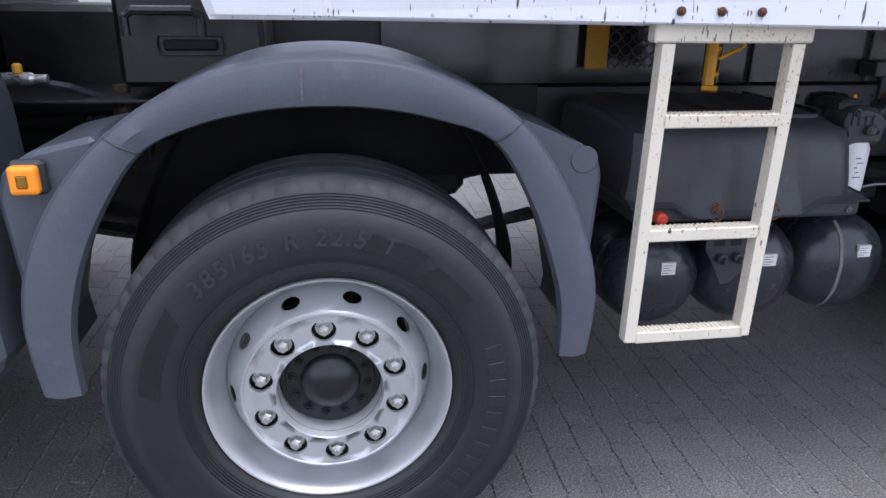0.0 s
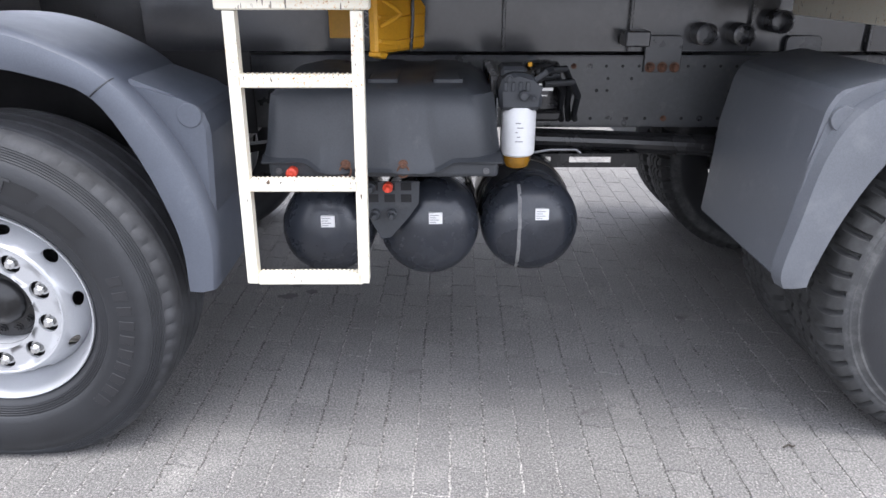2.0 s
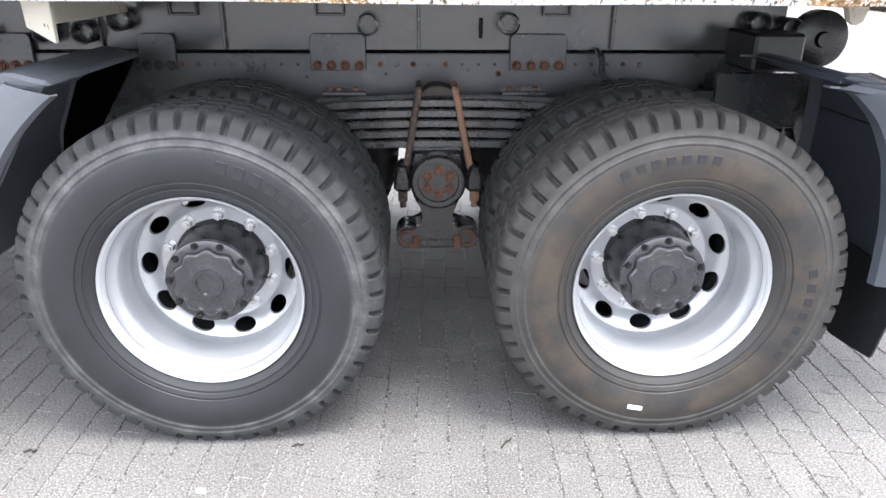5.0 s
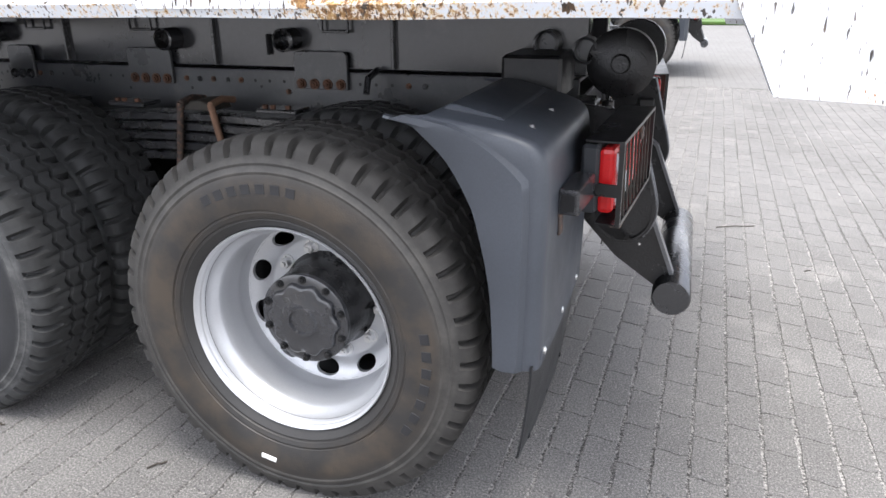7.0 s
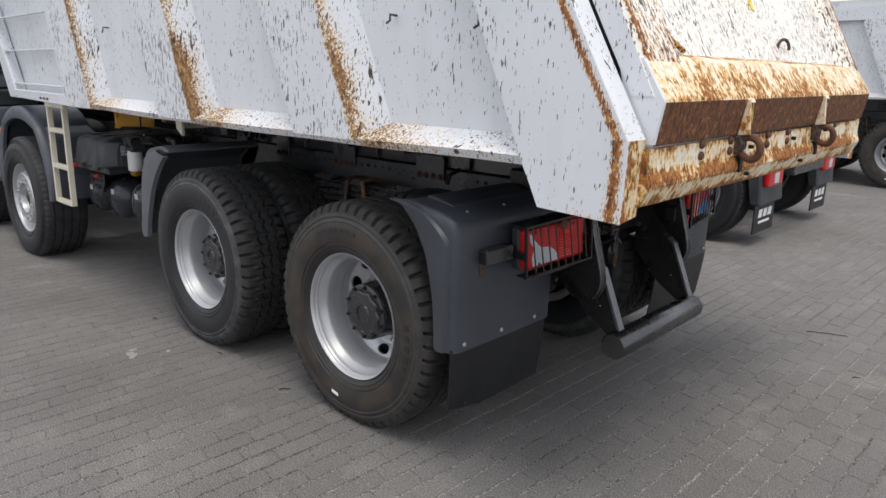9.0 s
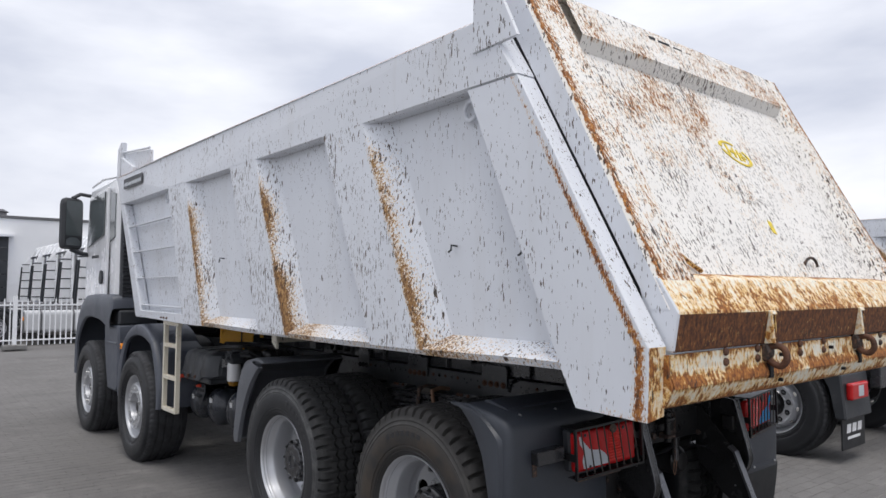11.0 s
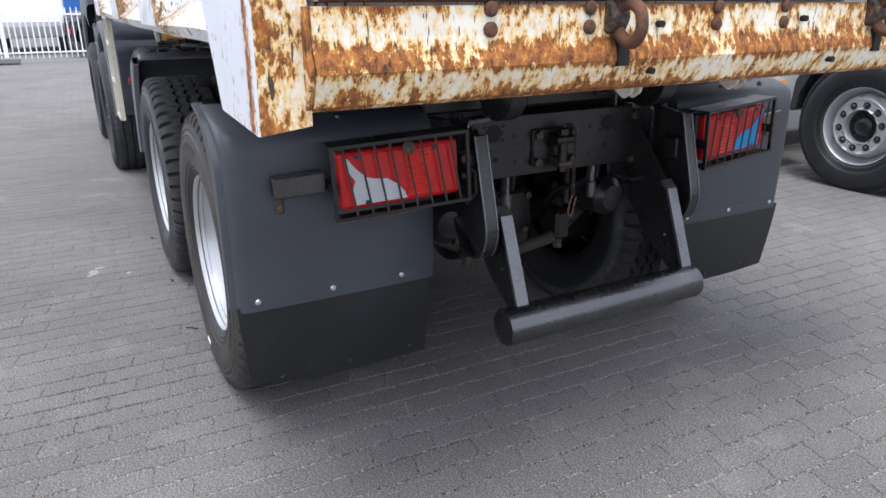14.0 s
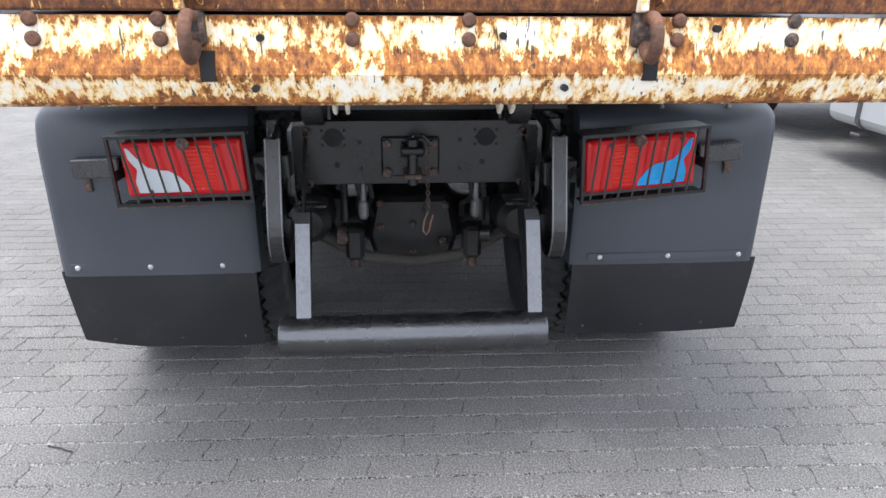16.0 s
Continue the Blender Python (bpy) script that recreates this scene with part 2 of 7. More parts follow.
M_CREAM = splattered_paint("cream_ladder_paint", (0.71, 0.67, 0.56), 0.42, 0.55, 0.3, (1.0, 1.0, 0.8), 150.0)
M_RUST = surface("rust", (0.13, 0.062, 0.038), 0.85, 0.1, 0.5, 14.0, 120.0, 0.5, (0.045, 0.028, 0.022), (0.48, 0.7))
M_RUST_PALE = surface("brown_rust", (0.20, 0.115, 0.075), 0.85, 0.1, 0.3, 14.0, 120.0, 0.4)
M_RUST_DARK = surface("rust_through_black", (0.045, 0.034, 0.030), 0.7, 0.1, 0.4, 30.0, 120.0, 0.5, (0.16, 0.09, 0.06), (0.5, 0.62))
M_RUBBER = tyre_rubber("tyre_rubber", (0.0125, 0.0135, 0.016), (0.030, 0.031, 0.034), (0.034, 0.036, 0.040), edge=0.506, scuff=0.25)
M_RUBBER_DRIVE = tyre_rubber("drive_tyre_rubber", (0.0145, 0.0155, 0.018), (0.024, 0.0245, 0.025), (0.125, 0.126, 0.124))
M_RUBBER_BROWN = tyre_rubber("dusty_drive_tyre_rubber", (0.021, 0.020, 0.0195), (0.025, 0.0235, 0.022), (0.070, 0.066, 0.060), (0.050, 0.039, 0.029))
M_WHITE = surface("white_plastic", (0.64, 0.64, 0.64), 0.4, 0, 0.06, 6.0, 160.0, 0.05)
M_YELLOW = surface("yellow_paint", (0.72, 0.36, 0.02), 0.45, 0, 0.12, 8.0, 120.0, 0.1, (0.4, 0.22, 0.05), (0.6, 0.8))
M_AMBER = surface("amber_lens", (0.95, 0.30, 0.02), 0.2, 0, 0.08, 10.0, 160.0, 0.1)
M_RED_LENS = surface("red_lens", (0.50, 0.014, 0.016), 0.16, 0, 0.15, 12.0, 200.0, 0.1)
M_CLEAR_LENS = surface("clear_lens", (0.52, 0.56, 0.60), 0.15, 0, 0.1, 12.0, 200.0, 0.1)
M_BLUE_LENS = surface("blue_tinted_lens", (0.025, 0.30, 0.66), 0.2, 0, 0.15, 12.0, 200.0, 0.1)
M_ORANGE = surface("red_plastic", (0.6, 0.06, 0.03), 0.4, 0, 0.1, 12.0, 160.0, 0.1)
M_FUEL = surface("amber_bowl", (0.25, 0.12, 0.01), 0.15, 0, 0.3, 20.0, 100.0, 0.05)
M_CAB = surface("white_cab_paint", (0.80, 0.81, 0.83), 0.25, 0, 0.05, 2.0, 160.0, 0.03)
M_GLASS = surface("tinted_window_glass", (0.09, 0.105, 0.11), 0.05, 0, 0.2, 2.0, 60.0, 0.01, spec=0.8)
M_MARK = surface("white_chalk", (0.8, 0.8, 0.8), 0.6, 0, 0.05, 20.0, 160.0, 0.05)
M_LETTER = surface("raised_letter_rubber", (0.029, 0.030, 0.033), 0.40, 0, 0.2, 20.0, 160.0, 0.1)
M_TEXT = surface("raised_rubber", (0.017, 0.0175, 0.020), 0.42, 0, 0.2, 20.0, 160.0, 0.1)
M_PANEL = surface("smooth_sidewall_rubber", (0.0075, 0.008, 0.0095), 0.45, 0, 0.2, 20.0, 160.0, 0.05)
M_CONCRETE = surface("paving_concrete", (0.19, 0.187, 0.182), 0.85, 0, 0.2, 1.2, 140.0, 0.5, (0.11, 0.105, 0.10), (0.52, 0.75))


M_ARM = surface("black_enamel_on_steel", (0.105, 0.107, 0.113), 0.26, 0.9, 0.10, 8.0, 95.0, 0.30)
M_NUT_DARK = surface("dull_steel", (0.16, 0.16, 0.165), 0.4, 0.8, 0.3, 20.0, 160.0, 0.2)
M_DUSTY = surface("dusty_black_steel", (0.042, 0.037, 0.031), 0.8, 0, 0.4, 8.0, 120.0, 0.3)
M_DECAL = surface("worn_yellow_film", (0.78, 0.60, 0.03), 0.5, 0, 0.25, 18.0, 160.0, 0.1, (0.5, 0.40, 0.15), (0.55, 0.65))
M_BARE = surface("rubbed_grey_steel", (0.15, 0.153, 0.162), 0.32, 0.7, 0.25, 6.0, 110.0, 0.3, (0.09, 0.09, 0.094), (0.56, 0.76))
M_TOW = surface("grimy_black_plate", (0.0095, 0.0097, 0.0108), 0.30, 0, 0.35, 6.0, 90.0, 0.12, (0.020, 0.019, 0.018), (0.55, 0.78))
M_RED_CORE = surface("bright_red_reflector", (0.64, 0.04, 0.03), 0.2, 0, 0.1, 12.0, 200.0, 0.1)
m_mirror, nt_mirror, b_mirror = nodes_of("mirror_glass")
b_mirror.inputs["Base Color"].default_value = (0.6, 0.62, 0.64, 1)
b_mirror.inputs["Metallic"].default_value, b_mirror.inputs["Roughness"].default_value = 1.0, 0.03
M_MIRROR = m_mirror


M_TANK_WHITE = surface("light_grey_tank_paint", (0.50, 0.51, 0.525), 0.35, 0, 0.05, 1.5, 120.0, 0.03)
M_HALL = surface("white_wall_panel", (0.80, 0.81, 0.82), 0.6, 0, 0.05, 0.5, 30.0, 0.05)
M_BLUE = surface("blue_container_paint", (0.02, 0.12, 0.42), 0.5, 0, 0.15, 1.5, 40.0, 0.1)
M_GRASS = surface("mown_grass", (0.06, 0.12, 0.025), 0.9, 0, 0.4, 2.0, 30.0, 1.0, (0.10, 0.13, 0.04), (0.5, 0.7))
M_GALV = surface("galvanised_steel", (0.42, 0.43, 0.44), 0.45, 0.7, 0.15, 3.0, 60.0, 0.1)


def paver_material():
    m, nt, b = nodes_of("concrete_paver")
    info = nt.nodes.new("ShaderNodeObjectInfo")
    geo = nt.nodes.new("ShaderNodeNewGeometry")
    add = nt.nodes.new("ShaderNodeMath")
    add.operation = "ADD"
    nt.links.new(info.outputs["Random"], add.inputs[0])
    nt.links.new(geo.outputs["Random Per Island"], add.inputs[1])
    fr = nt.nodes.new("ShaderNodeMath")
    fr.operation = "FRACT"
    nt.links.new(add.outputs[0], fr.inputs[0])
    pos = nt.nodes.new("ShaderNodeMapping")
    nt.links.new(geo.outputs["Position"], pos.inputs["Vector"])
    v = pos.outputs["Vector"]
    tone = ramp_of(nt, fr.outputs[0], [(0.0, (0.146, 0.142, 0.140)), (0.5, (0.157, 0.153, 0.150)), (1.0, (0.168, 0.164, 0.160))])
    stain = noise_of(nt, v, 0.9, 5.0, 0.6)
    col = mix_of(nt, ramp_of(nt, stain, [(0.42, 0.0), (0.72, 0.55)]), tone, (0.100, 0.096, 0.093))
    pale = noise_of(nt, v, 2.7, 4.0, 0.6)
    col = mix_of(nt, ramp_of(nt, pale, [(0.58, 0.0), (0.78, 0.4)]), col, (0.30, 0.29, 0.275))
    grit = noise_of(nt, v, 150.0, 6.0, 0.85)
    col = mix_of(nt, 0.75, col, ramp_of(nt, grit, [(0.38, (0.28, 0.28, 0.28)), (0.5, (0.92, 0.92, 0.92)), (0.62, (2.3, 2.27, 2.22))]), "MULTIPLY")
    stone = noise_of(nt, v, 150.0, 1.0, 0.5)
    col = mix_of(nt, ramp_of(nt, stone, [(0.72, 0.0), (0.76, 0.6)]), col, (0.42, 0.40, 0.37))
    spots = noise_of(nt, v, 7.0, 3.0, 0.5)
    col = mix_of(nt, ramp_of(nt, spots, [(0.70, 0.0), (0.76, 0.6)]), col, (0.06, 0.057, 0.055))
    nt.links.new(col, b.inputs["Base Color"])
    b.inputs["Roughness"].default_value = 0.88
    b.inputs["Specular IOR Level"].default_value = 0.3
    bump_of(nt, b, grit, 0.8, 0.004)
    return m


M_PAVER = paver_material()


def far_paving_material():
    """Paving seen far off: the same blocks as a drawn bond."""
    m, nt, b = nodes_of("far_paving")
    geo = nt.nodes.new("ShaderNodeNewGeometry")
    mp = nt.nodes.new("ShaderNodeMapping")
    mp.inputs["Rotation"].default_value = (0, 0, radians(90 - 1.5))
    nt.links.new(geo.outputs["Position"], mp.inputs["Vector"])
    br = nt.nodes.new("ShaderNodeTexBrick")
    br.inputs["Scale"].default_value = 1.0
    br.inputs["Brick Width"].default_value, br.inputs["Row Height"].default_value, br.inputs["Mortar Size"].default_value = 0.2196, 0.1083, 0.003
    br.inputs["Color1"].default_value, br.inputs["Color2"].default_value, br.inputs["Mortar"].default_value = (0.146, 0.142, 0.140, 1), (0.166, 0.162, 0.158, 1), (0.10, 0.096, 0.09, 1)
    nt.links.new(mp.outputs["Vector"], br.inputs["Vector"])
    pos = nt.nodes.new("ShaderNodeMapping")
    nt.links.new(geo.outputs["Position"], pos.inputs["Vector"])
    stain = noise_of(nt, pos.outputs["Vector"], 0.5, 5.0, 0.6)
    col = mix_of(nt, ramp_of(nt, stain, [(0.42, 0.0), (0.72, 0.5)]), br.outputs["Color"], (0.12, 0.115, 0.11))
    nt.links.new(col, b.inputs["Base Color"])
    b.inputs["Roughness"].default_value = 0.9
    bump_of(nt, b, noise_of(nt, pos.outputs["Vector"], 120.0, 2.0), 0.4, 0.004)
    return m


M_FAR = far_paving_material()
def joint_material():
    """Gritty joint filling: dark soil and pale grains."""
    m, nt, b = nodes_of("joint_sand")
    v = coords(nt)
    grains = noise_of(nt, v, 150.0, 3.0, 0.7)
    where = noise_of(nt, v, 1.1, 4.0)
    d = math_of(nt, "MULTIPLY_ADD", where, 0.35, grains)
    col = ramp_of(nt, d, [(0.55, (0.028, 0.027, 0.026)), (0.65, (0.095, 0.092, 0.088)), (0.74, (0.26, 0.25, 0.24)), (0.86, (0.40, 0.39, 0.37))])
    nt.links.new(col, b.inputs["Base Color"])
    b.inputs["Roughness"].default_value = 0.95
    bump_of(nt, b, grains, 0.9, 0.006)
    return m


M_JOINT = joint_material()


M_SCRAPE = surface("pale_scrape", (0.14, 0.14, 0.14), 0.7, 0, 0.4, 40.0, 160.0, 0.3)
M_SMEAR = surface("dried_paint_smear", (0.27, 0.265, 0.26), 0.9, 0, 0.25, 30.0, 160.0, 0.4)
M_OIL = surface("oil_soaked_concrete", (0.055, 0.053, 0.052), 0.7, 0, 0.3, 20.0, 160.0, 0.3)
M_TWIG = surface("dead_twig", (0.04, 0.032, 0.025), 0.9, 0, 0.3, 20.0, 160.0, 0.4)


# Black for flat patches that stand in for shade in holes and recesses.
M_DARKHOLE = surface("recess_shade_black", (0.006, 0.006, 0.007), 0.8, 0, 0.2)


# ---- building helpers ----
YC = 1.18  # the lorry's middle line


def part(name, bm, material, parent=None, label="", smooth=False, at=None):
    """Links a bmesh (or a mesh that is already made) as one object under parent."""
    if isinstance(bm, bmesh.types.BMesh):
        me = bpy.data.meshes.new(name)
        bmesh.ops.recalc_face_normals(bm, faces=bm.faces)
        bm.to_mesh(me)
        bm.free()
        for m in material if isinstance(material, (list, tuple)) else [material]:
            me.materials.append(m)
        if smooth:
            me.shade_smooth()
            me.set_sharp_from_angle(angle=radians(38))
    else:
        me = bm
    ob = new(name, me)
    if parent:
        ob.parent = parent
    if at is not None:
        ob.location = at
    if label:
        ob["label"] = label
    return ob


def thing(name, label, category, at=(0, 0, 0), group="", kind=""):
    ob = new(name)
    ob.location = at
    return tagged(ob, label, category, group, kind)


def add_box(bm, lo, hi, bevel=0.0, mat=0, seg=1):
    vs = [bm.verts.new((x, y, z)) for x in (lo[0], hi[0]) for y in (lo[1], hi[1]) for z in (lo[2], hi[2])]
    fs = [bm.faces.new([vs[i] for i in q]) for q in ((0, 1, 3, 2), (4, 6, 7, 5), (0, 4, 5, 1), (2, 3, 7, 6), (0, 2, 6, 4), (1, 5, 7, 3))]
    for f in fs:
        f.material_index = mat
    if bevel:
        es = list({e for f in fs for e in f.edges})
        bmesh.ops.bevel(bm, geom=es, offset=bevel, segments=seg, affect="EDGES", profile=0.5, material=-1)
    return bm


def box(lo, hi, bevel=0.004, seg=1):
    return add_box(bmesh.new(), lo, hi, bevel, 0, seg)


def add_prism(bm, pts, axis, a, b, bevel=0.0, mat=0):
    """A polygon drawn in the plane across the axis and drawn out from a to b along it."""
    def put(p, d):
        return {"x": (d, p[0], p[1]), "y": (p[0], d, p[1]), "z": (p[0], p[1], d)}[axis]
    va = [bm.verts.new(put(p, a)) for p in pts]
    vb = [bm.verts.new(put(p, b)) for p in pts]
    n = len(pts)
    fs = [bm.faces.new(va), bm.faces.new(vb[::-1])]
    fs += [bm.faces.new((va[i], vb[i], vb[(i + 1) % n], va[(i + 1) % n])) for i in range(n)]
    for f in fs:
        f.material_index = mat
    if bevel:
        es = list({e for f in fs for e in f.edges})
        bmesh.ops.bevel(bm, geom=es, offset=bevel, segments=1, affect="EDGES", profile=0.5, material=-1)
    return bm


def prism(pts, axis, a, b, bevel=0.003):
    return add_prism(bmesh.new(), pts, axis, a, b, bevel)


def add_lathe(bm, profile, seg=48, axis="y", centre=(0, 0, 0), closed=False, shift=None):
    """Turns (radius, along) pairs round an axis. shift(i, k) may move a ring's radius."""
    rings = []
    for k, (r, d) in enumerate(profile):
        ring = []
        for i in range(seg):
            a = 2 * math.pi * i / seg
            rr, dd = (r, d) if shift is None else shift(i, k, r, d)
            p = {"y": (rr * math.sin(a), dd, rr * math.cos(a)), "x": (dd, rr * math.sin(a), rr * math.cos(a)), "z": (rr * math.sin(a), rr * math.cos(a), dd)}[axis]
            ring.append(bm.verts.new((p[0] + centre[0], p[1] + centre[1], p[2] + centre[2])))
        rings.append(ring)
    for k in range(len(rings) - 1 + closed):
        ra, rb = rings[k], rings[(k + 1) % len(rings)]
        for i in range(seg):
            bm.faces.new((ra[i], ra[(i + 1) % seg], rb[(i + 1) % seg], rb[i]))
    return rings


def lathe(profile, seg=48, axis="y", centre=(0, 0, 0), closed=False, caps=True):
    bm = bmesh.new()
    rings = add_lathe(bm, profile, seg, axis, centre, closed)
    if caps and not closed:
        bm.faces.new(rings[0])
        bm.faces.new(rings[-1][::-1])
    return bm


def add_tube(bm, path, radius, seg=10, mat=0, flat=None):
    """A round bar along points; flat=(w, h) makes it a rectangular one."""
    path = [Vector(p) for p in path]
    rings = []
    up = Vector((0, 0, 1))
    side = None
    for i, p in enumerate(path):
        d = (path[min(i + 1, len(path) - 1)] - path[max(i - 1, 0)]).normalized()
        if side is None:
            side = d.cross(up if abs(d.z) < 0.9 else Vector((0, 1, 0))).normalized()
        else:
            side = (side - d * side.dot(d)).normalized()
        top = side.cross(d).normalized()
        if flat:
            off = [(flat[0] / 2 * sx, flat[1] / 2 * sy) for sx, sy in ((-1, -1), (1, -1), (1, 1), (-1, 1))]
        else:
            off = [(radius * math.cos(2 * math.pi * k / seg), radius * math.sin(2 * math.pi * k / seg)) for k in range(seg)]
        rings.append([bm.verts.new(p + side * u + top * v) for u, v in off])
    n = len(rings[0])
    fs = []
    for a, b in zip(rings, rings[1:]):
        fs += [bm.faces.new((a[k], a[(k + 1) % n], b[(k + 1) % n], b[k])) for k in range(n)]
    fs += [bm.faces.new(rings[0][::-1]), bm.faces.new(rings[-1])]
    for f in fs:
        f.material_index = mat
    return bm


def tube(path, radius, seg=10, flat=None):
    return add_tube(bmesh.new(), path, radius, seg, 0, flat)


def add_sheet(bm, rows, thick, mat=0):
    """A sheet through a grid of points, given a thickness along its normals."""
    grid = [[Vector(p) for p in r] for r in rows]
    m, n = len(grid), len(grid[0])
    def nor(i, j):
        u = grid[min(i + 1, m - 1)][j] - grid[max(i - 1, 0)][j]
        v = grid[i][min(j + 1, n - 1)] - grid[i][max(j - 1, 0)]
        return u.cross(v).normalized()
    A = [[bm.verts.new(grid[i][j]) for j in range(n)] for i in range(m)]
    B = [[bm.verts.new(grid[i][j] - nor(i, j) * thick) for j in range(n)] for i in range(m)]
    fs = []
    for i in range(m - 1):
        for j in range(n - 1):
            fs.append(bm.faces.new((A[i][j], A[i + 1][j], A[i + 1][j + 1], A[i][j + 1])))
            fs.append(bm.faces.new((B[i][j], B[i][j + 1], B[i + 1][j + 1], B[i + 1][j])))
    for j in range(n - 1):
        fs.append(bm.faces.new((A[0][j], A[0][j + 1], B[0][j + 1], B[0][j])))
        fs.append(bm.faces.new((A[-1][j], B[-1][j], B[-1][j + 1], A[-1][j + 1])))
    for i in range(m - 1):
        fs.append(bm.faces.new((A[i][0], B[i][0], B[i + 1][0], A[i + 1][0])))
        fs.append(bm.faces.new((A[i][-1], A[i + 1][-1], B[i + 1][-1], B[i][-1])))
    for f in fs:
        f.material_index = mat
    return bm


def add_hex(bm, centre, r, depth, axis="y", seg=6, washer=True):
    """A nut: washer, hexagon and a stud, standing out towards the low end of the axis."""
    if washer:
        for prof in ([(r * 1.35, 0.0), (r * 1.35, -0.004)],):
            rings = add_lathe(bm, prof, 14, axis, centre)
            bm.faces.new(rings[-1])
    rings = add_lathe(bm, [(r, -0.003), (r, -depth * 0.85), (r * 0.85, -depth), (r * 0.5, -depth), (r * 0.5, -depth * 1.4)], seg, axis, centre)
    bm.faces.new(rings[-1])
    return bm


def worn(ob, amount):
    """Writes how far the paint has worn off at each vertex, for the paint's rust."""
    at = ob.data.attributes.new("wear", "FLOAT", "POINT")
    for i, v in enumerate(ob.data.vertices):
        at.data[i].value = amount(v.co)
    return ob


def step(a, b, x):
    t = min(1.0, max(0.0, (x - a) / (b - a)))
    return t * t * (3 - 2 * t)


# ---- the tipper lorry: wheels ----
truck = thing("tipper_truck", "white four-axle tipper truck with a rust-stained dump body", "truck")
FRONT2, REAR1, REAR2, FRONT1 = 0.0, 2.98, 4.38, -1.80
HUB_STEER, HUB = 0.497, 0.517   # axle heights: the laden front tyres sit lower
SHARED = {}


def shared(key, build):
    """The mesh for a repeated part, built once."""
    if key not in SHARED:
        bm, mats, smooth = build()
        ob = part(key, bm, mats, None, smooth=smooth)
        SHARED[key] = ob.data
        bpy.data.objects.remove(ob)
    return SHARED[key]


def flattened(bm, axle):
    """Presses the tread flat where the tyre stands and lets the wall bulge a little there."""
    for v in bm.verts:
        low = -(axle + 0.001)
        if v.co.z < low:
            v.co.z = low + 0.12 * (v.co.z - low)
        if v.co.z < -0.30 and abs(v.co.x) < 0.30:
            f = step(-0.30, -0.44, v.co.z) * (1 - step(0.10, 0.30, abs(v.co.x))) * (1 - step(-0.47, -0.50, v.co.z))
            v.co.y += 0.006 * f * (-1 if v.co.y < 0.15 else 1)


def steer_tyre_mesh():
    prof = [(0.290, 0.315), (0.30, 0.328), (0.36, 0.344), (0.43, 0.348), (0.485, 0.338), (0.506, 0.322), (0.516, 0.305)]
    for k in range(4):
        y = 0.258 - k * 0.066
        prof += [(0.522, y + 0.012), (0.510, y + 0.008), (0.510, y - 0.004), (0.523, y - 0.008)]
    prof += [(0.5215, 0.022), (0.517, 0.008), (0.510, -0.001), (0.503, -0.007)]
    for k in range(6):
        r, d = 0.497 - 0.0054 * k, -0.0095 - 0.0028 * k
        prof += [(r + 0.0012, d - 0.0014), (r, d), (r - 0.002, d)]
    prof += [(0.462, -0.029), (0.45, -0.0325), (0.43, -0.036), (0.40, -0.0375), (0.368, -0.035), (0.352, -0.031)]
    for k in range(5):
        r = 0.349 - 0.0062 * k
        prof += [(r, -0.0285 + 0.0026 * k), (r - 0.0015, -0.0255 + 0.0026 * k), (r - 0.0035, -0.0255 + 0.0026 * k)]
    prof += [(0.316, -0.0135), (0.309, -0.004), (0.302, 0.002), (0.294, 0.008), (0.286, 0.03)]
    bm = bmesh.new()

    def shift(i, k, r, d):
        # fine cuts across the shoulder
        if 0.505 < r < 0.5268 and d < 0.024 and i % 4 == 0:
            return r - 0.005, d + 0.002
        return r, d
    prof = [(r + 0.005 * step(0.44, 0.50, r), d) for r, d in prof]
    add_lathe(bm, prof, 256, "y", shift=shift)
    flattened(bm, HUB_STEER)
    return bm, M_RUBBER, True


